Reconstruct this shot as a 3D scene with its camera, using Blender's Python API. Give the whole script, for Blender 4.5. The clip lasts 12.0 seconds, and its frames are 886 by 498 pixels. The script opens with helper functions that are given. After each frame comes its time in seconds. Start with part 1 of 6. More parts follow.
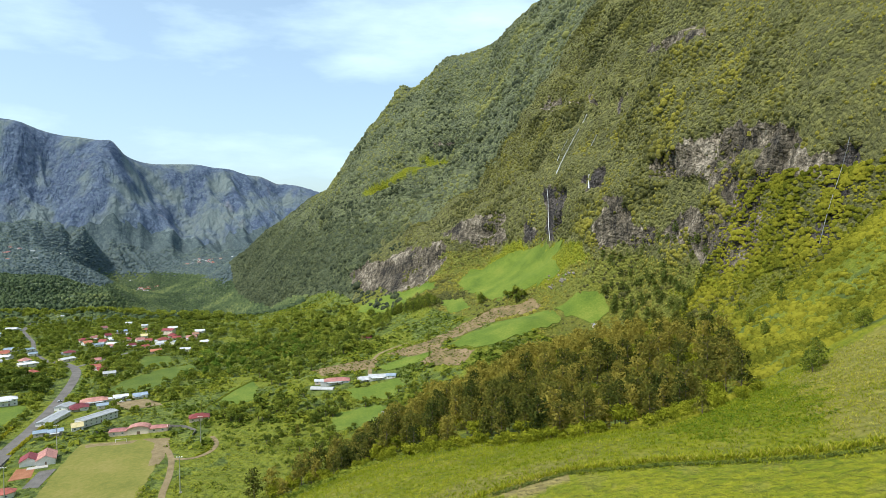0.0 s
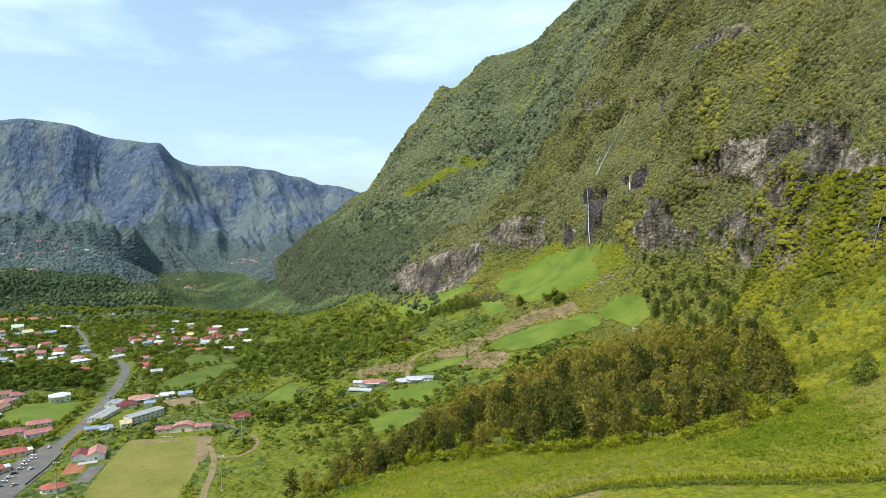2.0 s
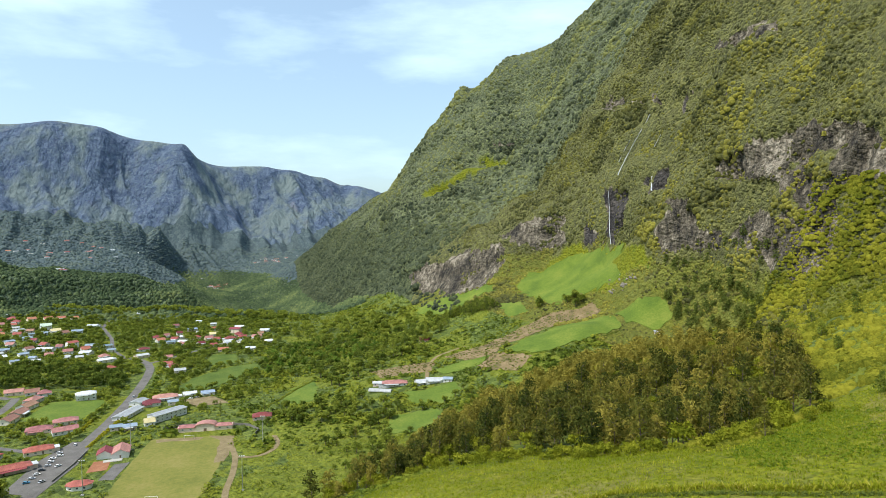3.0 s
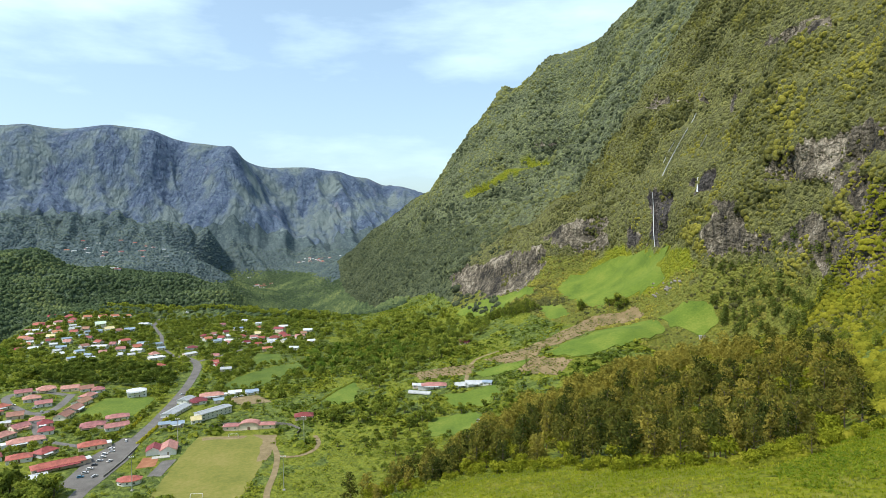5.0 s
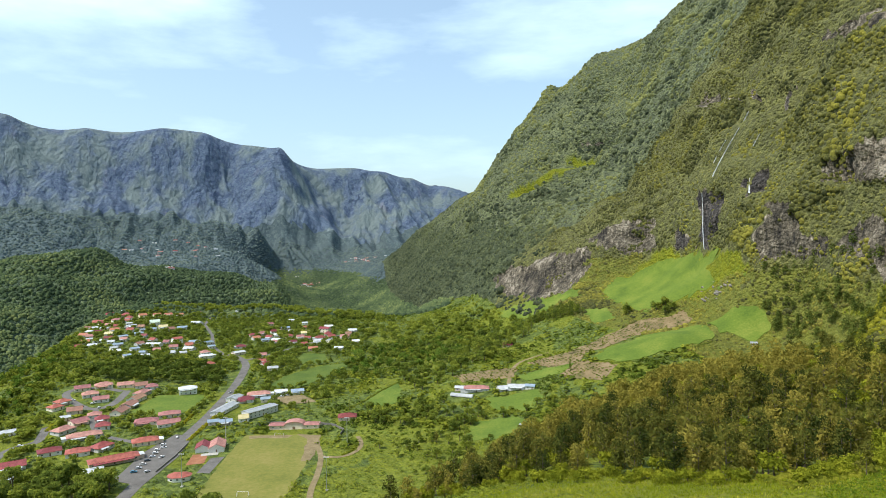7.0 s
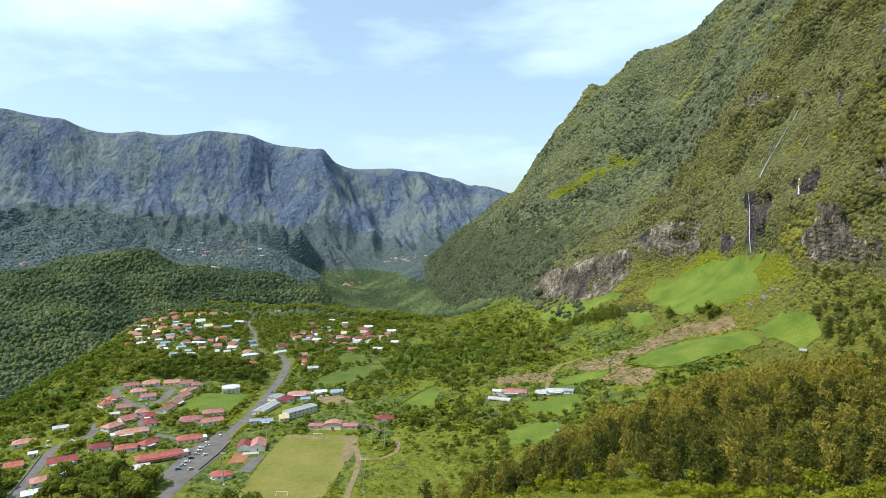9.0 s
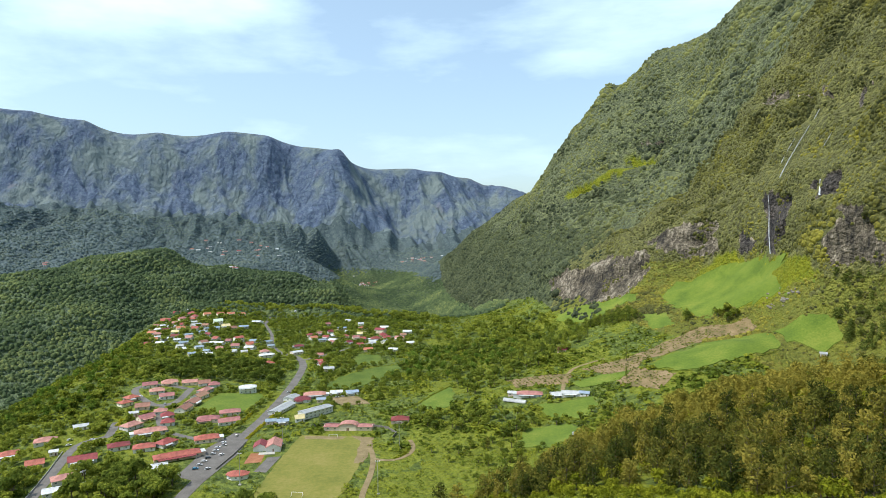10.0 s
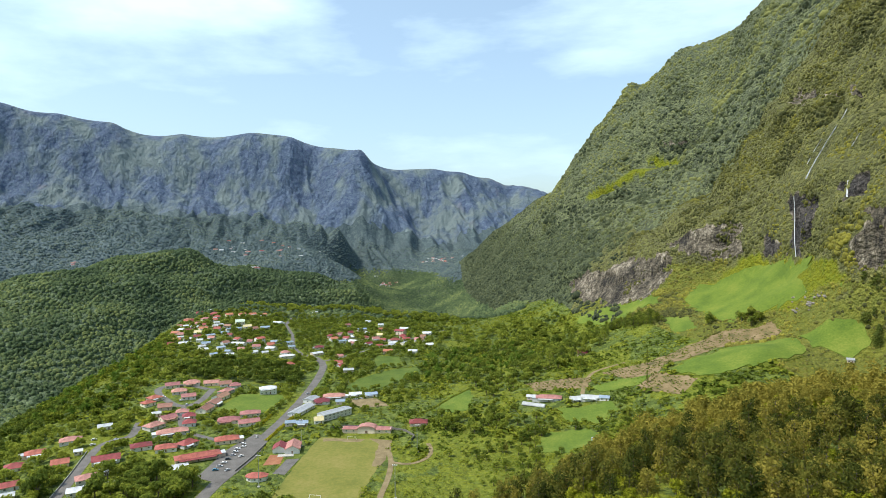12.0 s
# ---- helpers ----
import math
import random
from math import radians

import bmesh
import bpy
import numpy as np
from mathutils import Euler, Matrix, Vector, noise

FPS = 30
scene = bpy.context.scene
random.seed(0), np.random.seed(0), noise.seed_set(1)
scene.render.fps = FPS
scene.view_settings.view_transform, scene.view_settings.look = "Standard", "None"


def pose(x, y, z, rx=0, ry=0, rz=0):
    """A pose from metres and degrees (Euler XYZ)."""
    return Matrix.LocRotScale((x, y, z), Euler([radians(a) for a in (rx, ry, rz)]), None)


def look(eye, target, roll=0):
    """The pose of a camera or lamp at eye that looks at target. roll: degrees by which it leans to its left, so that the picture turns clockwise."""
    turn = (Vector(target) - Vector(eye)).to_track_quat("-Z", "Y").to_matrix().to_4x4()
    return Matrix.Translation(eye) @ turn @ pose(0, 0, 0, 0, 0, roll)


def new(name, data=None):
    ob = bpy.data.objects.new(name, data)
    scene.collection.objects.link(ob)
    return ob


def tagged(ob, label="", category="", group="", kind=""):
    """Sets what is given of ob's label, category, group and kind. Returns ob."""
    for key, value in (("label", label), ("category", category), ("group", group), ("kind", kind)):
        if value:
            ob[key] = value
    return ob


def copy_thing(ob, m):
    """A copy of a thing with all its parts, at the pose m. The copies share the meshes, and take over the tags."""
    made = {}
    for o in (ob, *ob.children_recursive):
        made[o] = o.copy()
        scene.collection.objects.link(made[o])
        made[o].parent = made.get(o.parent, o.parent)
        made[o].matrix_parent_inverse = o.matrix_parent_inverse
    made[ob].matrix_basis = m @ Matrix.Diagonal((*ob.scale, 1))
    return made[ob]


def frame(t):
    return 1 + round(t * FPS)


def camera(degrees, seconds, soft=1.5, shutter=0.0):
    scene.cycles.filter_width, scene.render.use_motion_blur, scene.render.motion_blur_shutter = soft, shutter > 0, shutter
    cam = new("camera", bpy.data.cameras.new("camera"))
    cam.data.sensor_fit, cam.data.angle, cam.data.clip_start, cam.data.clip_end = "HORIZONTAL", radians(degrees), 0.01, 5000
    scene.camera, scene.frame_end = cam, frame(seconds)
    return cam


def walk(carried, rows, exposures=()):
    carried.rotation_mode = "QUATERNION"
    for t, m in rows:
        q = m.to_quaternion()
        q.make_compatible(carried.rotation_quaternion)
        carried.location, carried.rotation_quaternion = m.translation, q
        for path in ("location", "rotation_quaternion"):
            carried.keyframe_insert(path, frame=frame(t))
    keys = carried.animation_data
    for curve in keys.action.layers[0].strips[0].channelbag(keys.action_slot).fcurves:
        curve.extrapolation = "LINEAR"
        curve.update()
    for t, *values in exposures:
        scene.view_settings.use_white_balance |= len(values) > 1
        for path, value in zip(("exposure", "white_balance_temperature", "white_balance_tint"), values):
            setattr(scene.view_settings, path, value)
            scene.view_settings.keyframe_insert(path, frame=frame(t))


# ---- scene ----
# ---------------------------------------------------------------- camera
TILT, LEAN = -1.866, -0.644
PATH = [
    (0, 0.00, 0.00, 153.00, 0.000),
    (0.5, 0.54, 0.08, 153.72, 0.893),
    (1, 1.09, 0.17, 154.45, 1.854),
    (1.5, 1.65, 0.26, 155.19, 2.733),
    (2, 2.20, 0.36, 155.94, 3.617),
    (2.5, 2.77, 0.47, 156.69, 4.511),
    (3, 3.33, 0.58, 157.44, 5.478),
    (5, 5.61, 1.15, 160.48, 9.283),
    (5.5, 6.18, 1.33, 161.24, 10.265),
    (6, 6.74, 1.53, 162.00, 11.309),
    (6.5, 7.30, 1.74, 162.76, 12.287),
    (7, 7.86, 1.97, 163.52, 13.353),
    (9, 10.03, 3.12, 166.50, 16.996),
    (9.5, 10.55, 3.47, 167.24, 17.698),
    (10, 11.06, 3.85, 167.96, 18.479),
    (10.5, 11.57, 4.25, 168.68, 19.187),
    (11, 12.06, 4.69, 169.38, 19.847),
    (11.5, 12.53, 5.15, 170.08, 20.199),
    (12, 13.00, 5.65, 170.77, 20.396),
]
cam = camera(69.85, 12.0, soft=0.85)
walk(cam, [(t, pose(x, y, z, 0, 0, yaw) @ pose(0, 0, 0, 90 + TILT) @ pose(0, 0, 0, 0, 0, LEAN))
           for t, x, y, z, yaw in PATH])

# ---------------------------------------------------------------- world, sun
SUN_AZIMUTH, SUN_HEIGHT = 124.0, 57.0        # degrees to the left of +y, degrees above the horizon
world = bpy.data.worlds.new("sky")
scene.world = world
world.use_nodes = True
nt = world.node_tree
nt.nodes.clear()
w_out, w_bg = nt.nodes.new("ShaderNodeOutputWorld"), nt.nodes.new("ShaderNodeBackground")
sky = nt.nodes.new("ShaderNodeTexSky")
sky.sky_type, sky.sun_disc = "NISHITA", False
sky.sun_elevation, sky.sun_rotation = radians(SUN_HEIGHT), radians(-SUN_AZIMUTH)
sky.air_density, sky.dust_density, sky.ozone_density = 1.0, 2.0, 0.25
co, mp = nt.nodes.new("ShaderNodeTexCoord"), nt.nodes.new("ShaderNodeMapping")
mp.inputs["Scale"].default_value = (1.0, 1.5, 4.0)
mp.inputs["Rotation"].default_value = (0, radians(4), radians(25))
cl = nt.nodes.new("ShaderNodeTexNoise")
cl.inputs["Scale"].default_value, cl.inputs["Detail"].default_value, cl.inputs["Roughness"].default_value = 2.1, 7, 0.55
cr = nt.nodes.new("ShaderNodeValToRGB")
cr.color_ramp.elements[0].position, cr.color_ramp.elements[1].position = 0.55, 0.84
mix = nt.nodes.new("ShaderNodeMixRGB")
mix.inputs[2].default_value = (5.5, 7.2, 8.3, 1)
nt.links.new(co.outputs["Generated"], mp.inputs[0])
nt.links.new(mp.outputs[0], cl.inputs["Vector"])
# two banks of thin high cloud, thinning out towards the horizon
norm = nt.nodes.new("ShaderNodeVectorMath")
norm.operation = "NORMALIZE"
nt.links.new(co.outputs["Generated"], norm.inputs[0])


def sky_maths(op, a, b):
    n = nt.nodes.new("ShaderNodeMath")
    n.operation, n.use_clamp = op, True
    for sock, v in zip(n.inputs, (a, b)):
        if isinstance(v, float):
            sock.default_value = v
        else:
            nt.links.new(v, sock)
    return n.outputs[0]


def bank(azimuth, elevation, near, far):
    a, e = radians(azimuth), radians(elevation)
    d = nt.nodes.new("ShaderNodeVectorMath")
    d.operation = "DOT_PRODUCT"
    d.inputs[1].default_value = (-math.sin(a) * math.cos(e), math.cos(a) * math.cos(e), math.sin(e))
    nt.links.new(norm.outputs[0], d.inputs[0])
    r = nt.nodes.new("ShaderNodeMapRange")
    r.interpolation_type = "SMOOTHSTEP"
    r.inputs[1].default_value, r.inputs[2].default_value = math.cos(radians(far)), math.cos(radians(near))
    nt.links.new(d.outputs["Value"], r.inputs[0])
    return r.outputs[0]


cover = sky_maths("ADD", sky_maths("MULTIPLY", bank(46, 28, 8, 22), 0.2), sky_maths("MULTIPLY", bank(2, 24, 5, 16), 0.2))
cloud = sky_maths("ADD", cl.outputs[0], cover)
nt.links.new(cloud, cr.inputs[0])
thin = sky_maths("MULTIPLY", cr.outputs[0], 0.72)
veil = nt.nodes.new("ShaderNodeMath")
veil.operation = "ADD"
veil.inputs[1].default_value = 0.24
nt.links.new(thin, veil.inputs[0])
nt.links.new(veil.outputs[0], mix.inputs[0])
clear = nt.nodes.new("ShaderNodeMixRGB")
clear.blend_type = "MULTIPLY"
clear.inputs[0].default_value, clear.inputs[2].default_value = 1.0, (0.92, 1.05, 1.09, 1)
nt.links.new(sky.outputs[0], clear.inputs[1])
nt.links.new(clear.outputs[0], mix.inputs[1])
nt.links.new(mix.outputs[0], w_bg.inputs[0])
w_bg.inputs[1].default_value = 0.15
nt.links.new(w_bg.outputs[0], w_out.inputs[0])

lamp = bpy.data.lights.new("sun", "SUN")
lamp.energy, lamp.angle, lamp.color = 4.0, radians(1.0), (1.0, 0.95, 0.87)
sun = new("sun", lamp)
_a, _h = radians(SUN_AZIMUTH), radians(SUN_HEIGHT)
SUN_DIR = Vector((-math.sin(_a) * math.cos(_h), math.cos(_a) * math.cos(_h), math.sin(_h)))
sun.matrix_world = look(SUN_DIR * 1000, (0, 0, 0))
scene.view_settings.exposure = 0.27

# ---------------------------------------------------------------- the lie of the land
def lattice(i, j, k, seed):
    n = (i * 374761393 + j * 668265263 + k * 1274126177 + seed * 974634777) & 0x7FFFFFFF
    n = ((n ^ (n >> 13)) * 1274126177) & 0x7FFFFFFF
    return ((n ^ (n >> 16)) & 0xFFFF) / 65535.0


def grain(x, y, z, seed=0):
    """Smooth value noise, 0 to 1, for arrays."""
    x, y, z = np.broadcast_arrays(np.asarray(x, float), np.asarray(y, float), np.asarray(z, float))
    fx, fy, fz = np.floor(x), np.floor(y), np.floor(z)
    i, j, k = fx.astype(np.int64), fy.astype(np.int64), fz.astype(np.int64)
    u, v, w = x - fx, y - fy, z - fz
    u, v, w = u * u * (3 - 2 * u), v * v * (3 - 2 * v), w * w * (3 - 2 * w)
    out = 0
    for a in (0, 1):
        for b in (0, 1):
            for c in (0, 1):
                out = out + (u if a else 1 - u) * (v if b else 1 - v) * (w if c else 1 - w) * lattice(i + a, j + b, k + c, seed)
    return out


def fbm(x, y, z=0.0, octaves=4, seed=0):
    out, amp, tot = 0, 1.0, 0
    for o in range(octaves):
        out, tot, amp = out + amp * grain(x * 2 ** o, y * 2 ** o, np.asarray(z) * 2 ** o, seed + o), tot + amp, amp * 0.5
    return out / tot


# Lines of the terrain: name, roughness in metres, points.
LINES = []


def contour(name, rough, points):
    LINES.append((name, rough, points))


contour("village_west", 1, [(-290, 330, 0), (-340, 470, -1), (-400, 600, -1), (-450, 760, 0), (-520, 900, 5), (-600, 960, 9), (-660, 1020, 12)])
contour("village_east", 1, [(-180, 380, -1), (-190, 470, -1), (-215, 560, 0), (-290, 700, 1), (-330, 850, 4), (-350, 990, 7), (-480, 1080, 8)])
contour("village_edge", 2, [(-430, 330, -2), (-520, 430, 0), (-600, 540, 2), (-690, 700, 6), (-790, 880, 16), (-800, 960, 19), (-750, 1030, 19), (-580, 1110, 12), (-400, 1080, 7)])
contour("farm", 1, [(-120, 505, 0), (-100, 595, 10), (-60, 600, 14), (-70, 680, 22), (-20, 715, 34)])
contour("terrace", 1, [(0, 640, 36), (85, 640, 58), (3, 727, 44), (95, 700, 62), (50, 690, 54)])
contour("bank", 2, [(-165, 760, 4), (-130, 860, 12), (-80, 800, 34), (-60, 900, 50), (-10, 790, 56)])
contour("talus", 2, [(60, 790, 78), (100, 740, 92), (110, 810, 118), (30, 850, 84)])
contour("stream", 3, [(-60, 330, 22), (-90, 420, 2), (-70, 500, 2), (-20, 560, 14), (40, 560, 34)])
contour("wood", 3, [(30, 250, 68), (80, 330, 66), (60, 420, 58), (120, 450, 68), (40, 340, 58), (-25, 231, 64), (-20, 300, 48), (110, 280, 72)])
contour("knoll", 2, [(15, 149, 88), (49, 131, 97), (86, 123, 107), (45, 180, 90), (111, 178, 105), (132, 188, 108), (134, 236, 100), (-15, 189, 73), (-60, 240, 48)])
contour("knoll_slope", 3, [(166, 238, 117), (218, 312, 143), (240, 344, 160), (180, 380, 100), (190, 300, 116), (160, 480, 82)])
contour("under", 2, [(0, 0, 84), (0, 70, 90), (90, 50, 112), (-90, 80, 60), (-120, 200, 28), (-110, 310, 10), (-200, 250, 2)])
contour("behind", 6, [(0, -250, 130), (-250, -60, 40), (-420, 150, 2), (220, 60, 190), (300, -250, 260), (-500, -300, 30), (0, -900, 300), (900, -500, 600), (-900, -400, 60)])
contour("foot", 6, [(330, 250, 205), (285, 400, 160), (240, 532, 112), (196, 640, 108), (142, 705, 112), (120, 828, 136), (62, 885, 108), (-33, 936, 86), (-100, 1004, 74), (-161, 1055, 62), (-292, 1235, 16), (-400, 1500, -30), (-560, 1900, -55), (-740, 2320, -75), (-860, 2520, -95)])
contour("brow", 10, [(300, 405, 232), (262, 560, 236), (184, 728, 216), (150, 850, 226), (96, 905, 186), (-28, 972, 134), (-90, 1035, 118), (-150, 1090, 100)])
contour("upper", 15, [(360, 420, 330), (288, 620, 335), (262, 670, 344), (222, 748, 285), (205, 816, 300), (230, 930, 380), (74, 1130, 226), (-20, 1180, 200), (74, 1545, 250), (-150, 1300, 160), (-280, 1500, 110)])
contour("ridge", 7, [(760, 250, 760), (640, 500, 820), (520, 800, 780), (400, 1050, 730), (262, 1279, 588), (200, 1437, 609), (145, 1650, 615), (70, 1710, 577), (15, 1755, 614), (-20, 1790, 580), (-52, 1822, 553), (-74, 1838, 537), (-99, 1850, 565), (-125, 1880, 531), (-229, 2037, 454), (-340, 2224, 274), (-476, 2405, 268), (-708, 2608, 152), (-930, 2738, 0)])
contour("back", 16, [(1300, 300, 900), (1100, 1100, 800), (700, 1800, 600), (200, 2300, 360), (0, 2900, 250), (-400, 3100, 120), (1500, 2200, 500), (1800, 0, 900)])
contour("gorge", 4, [(-700, 300, -70), (-830, 560, -120), (-1000, 800, -150), (-1010, 1050, -150), (-880, 1300, -150), (-690, 1420, -140), (-480, 1330, -90), (-560, 1620, -130), (-700, 2000, -140)])
contour("far_gorge", 6, [(-1000, 2050, -140), (-1150, 2350, -130), (-1240, 2650, -120), (-1575, 2899, -120)])
contour("dark_hill", 15, [(-1475, 1032, 46), (-1447, 1104, 53), (-1408, 1199, 68), (-1381, 1305, 89), (-1349, 1408, 112), (-1326, 1471, 99), (-1252, 1495, 64), (-1196, 1578, 50), (-1120, 1645, 37), (-1035, 1700, 17), (-926, 1716, -14)])
contour("dark_hill_foot", 12, [(-1240, 900, -60), (-1180, 1130, -40), (-1060, 1340, -60), (-960, 1560, -70)])
contour("behind_hill", 6, [(-1700, 1300, -20), (-1600, 1700, -20), (-1300, 1950, -60)])
contour("plateau", 8, [(-2082, 1719, 52), (-2000, 1960, 74), (-1861, 2224, 72), (-1695, 2353, 70), (-1538, 2518, 62), (-1460, 2029, 24), (-1620, 1750, 0), (-1260, 1900, -30), (-1350, 2420, -20), (-1640, 2750, 20)])
contour("bench_top", 20, [(-2869, 2004, 233), (-2779, 2044, 250), (-2702, 2097, 231), (-2674, 2180, 208), (-2561, 2236, 238), (-2490, 2344, 211), (-2332, 2447, 209), (-2309, 2496, 178), (-2229, 2540, 183), (-2132, 2649, 196), (-1984, 2761, 203), (-1900, 2843, 163), (-1758, 2910, 132), (-1647, 2952, 89)])
contour("far_town", 6, [(-1277, 3220, 8), (-1150, 3000, -40), (-1013, 2911, -30)])
contour("far_foot", 26, [(-3315, 2313, 250), (-2951, 2692, 250), (-2454, 3026, 205), (-2090, 3200, 130), (-1821, 3300, 40), (-1431, 3480, 25), (-1158, 3830, 80), (-800, 4000, 60)])
contour("far_ridge", 3, [(-3890, 2350, 980), (-3715, 2614, 924), (-3507, 2809, 875), (-3274, 3005, 835), (-3211, 3073, 773), (-2967, 3243, 775), (-2729, 3382, 751), (-2589, 3429, 774), (-2330, 3552, 731), (-2140, 3636, 650), (-2030, 3684, 644), (-1931, 3729, 677), (-1831, 3945, 515), (-1720, 4045, 542), (-1584, 4159, 571), (-1420, 4292, 560), (-1252, 4428, 519), (-1020, 4591, 454), (-870, 4673, 395), (-500, 4780, 300)])
contour("far_mid", 15, [(-3560, 2420, 470), (-3190, 2770, 480), (-2760, 3130, 440), (-2330, 3330, 400)])
contour("far_ravine", 15, [(-2201, 3577, 500), (-2069, 3447, 300)])
contour("far_buttress", 15, [(-1911, 3582, 520), (-1809, 3444, 315), (-1760, 3370, 190)])
contour("far_spur", 15, [(-1853, 3691, 510), (-1792, 3665, 460), (-1735, 3582, 320), (-1635, 3541, 250), (-1514, 3464, 115)])
contour("far_ravine_north", 15, [(-1722, 3918, 350), (-1605, 3827, 205), (-1510, 3704, 100)])
contour("far_spur_north", 15, [(-1481, 4122, 460), (-1353, 4081, 392), (-1192, 3975, 240), (-1014, 3849, 93)])
contour("far_ravine_end", 15, [(-1167, 4294, 320), (-1010, 4128, 180)])
contour("far_spur_end", 15, [(-1024, 4361, 380), (-866, 4263, 276)])
contour("far_back", 7, [(-4200, 2520, 880), (-3900, 3000, 800), (-3560, 3400, 720), (-3100, 3800, 650), (-2500, 4200, 560), (-2100, 4450, 450), (-1700, 4640, 400), (-1200, 4790, 350), (-700, 4890, 300)])
contour("west", 10, [(-1500, 500, -40), (-2200, 900, 40), (-3000, 1200, 250), (-3900, 1200, 800), (-2500, -500, 200), (-4200, -800, 900), (-1500, -1800, 300), (1500, -2000, 900), (-500, -4500, 800), (4500, 0, 1000), (3000, 3000, 700), (3300, -3000, 900), (700, 4700, 300), (-3300, -3000, 700)])


def along(points, step):
    pts = np.array(points, float)
    out = [pts[0]]
    for a, b in zip(pts[:-1], pts[1:]):
        n = max(1, int(np.hypot(*(b - a)[:2]) / step))
        out += [a + (b - a) * (i + 1) / n for i in range(n)]
    return np.array(out)


SCATTERED = {"wood", "knoll", "under", "behind", "back", "west", "upper", "bank", "talus", "terrace", "farm", "knoll_slope", "plateau"}
_c = []
for name, rough, pts in LINES:
    p = np.array(pts, float) if name in SCATTERED else along(pts, 55 if max(abs(pts[0][0]), pts[0][1]) < 1300 else 190)
    _c.append(np.c_[p, np.full(len(p), rough)])
_c = np.concatenate(_c)
CENTRES = _c[:, :2]
SOFT2 = 14.0 ** 2 + (0.007 * np.hypot(CENTRES[:, 0], CENTRES[:, 1])) ** 2
_n = len(_c)
_m = np.zeros((_n + 3, _n + 3))
_m[:_n, :_n] = np.sqrt(((CENTRES[:, None] - CENTRES[None]) ** 2).sum(-1) + SOFT2[None]) + np.eye(_n) * 1e-3
_m[:_n, _n:] = np.c_[np.ones(_n), CENTRES / 1000]
_m[_n:, :_n] = _m[:_n, _n:].T
_w = np.linalg.solve(_m, np.r_[_c[:, 2:4], np.zeros((3, 2))])


def lie(x, y):
    """Smooth height and roughness of the land at arrays x, y."""
    x, y = np.ravel(np.asarray(x, float)), np.ravel(np.asarray(y, float))
    out = np.empty((len(x), 2))
    for i in range(0, len(x), 40000):
        s = slice(i, i + 40000)
        d = np.sqrt((x[s, None] - CENTRES[:, 0]) ** 2 + (y[s, None] - CENTRES[:, 1]) ** 2 + SOFT2)
        out[s] = d @ _w[:_n] + np.c_[np.ones(len(d)), x[s] / 1000, y[s] / 1000] @ _w[_n:]
    return out[:, 0], np.clip(out[:, 1], 0.3, 40)


def height(x, y):
    """Height of the land with its relief, and its roughness."""
    x, y = np.ravel(np.asarray(x, float)), np.ravel(np.asarray(y, float))
    z, rough = lie(x, y)
    r = np.hypot(x, y)
    big = fbm(x / 130, y / 130, 0, 4, 3) - 0.5
    # gullies run down the fall line: across the wall the noise is quick, down it slow
    near = 1 / (1 + np.exp((r - 2600) / 200))
    s_near, t_near = (y * 0.92 - x * 0.38), (x * 0.92 + y * 0.38)
    g1 = 1 - np.abs(2 * fbm(s_near / 120, t_near / 380, 0, 4, 11) - 1)
    s_far, t_far = (x * 0.81 + y * 0.586), (-x * 0.586 + y * 0.81)
    g2 = 1 - np.abs(2 * fbm(s_far / 130 + 0.6 * fbm(s_far / 300, t_far / 300, 0, 2, 19), t_far / 520, z / 400, 5, 17) - 1)
    gully = near * (g1 - 0.68) * 3.0 + (1 - near) * (g2 - 0.6) * 7.5
    # ledges: the wall steps in uneven bands
    phase = z / 52 + 1.6 * fbm(s_near / 260, t_near / 260, 0, 2, 23)
    ledge = np.clip((rough - 8) / 6, 0, 1) * near * 7.5 * np.sin(2 * np.pi * phase)
    return z + ledge + rough * (0.9 * big + np.where(rough > 5, gully, gully * 0.12)), rough


# the sheet: columns by azimuth round the viewpoint, rows where the profile bends
AZ = np.r_[np.linspace(-42, 62, 800), np.linspace(64, 316, 84)]
FRONT = 800
ROWS = 500
_r = np.exp(np.linspace(math.log(6.0), math.log(4950.0), 450))
_az = np.radians(AZ)
_X, _Y = -np.sin(_az)[:, None] * _r, np.cos(_az)[:, None] * _r
_Zp = height(_X, _Y)[0].reshape(_X.shape)
_ds = np.sqrt(np.diff(_r)[None] ** 2 + np.diff(_Zp, axis=1) ** 2) / np.maximum(0.5 * (_r[1:] + _r[:-1]), 430)[None]
_ds = np.array([np.convolve(np.pad(_ds[:, k], 6, mode="wrap"), np.ones(13) / 13, "valid") for k in range(_ds.shape[1])]).T
_S = np.c_[np.zeros(len(AZ)), np.cumsum(_ds, axis=1)]
RAD = np.array([np.interp(np.linspace(0, s[-1], ROWS), s, _r) for s in _S])
RAD[:, 0] = 0.0
GX, GY = -np.sin(_az)[:, None] * RAD, np.cos(_az)[:, None] * RAD
GZ, GROUGH = (v.reshape(GX.shape) for v in height(GX, GY))
LAND = np.stack([GX, GY, GZ], -1)


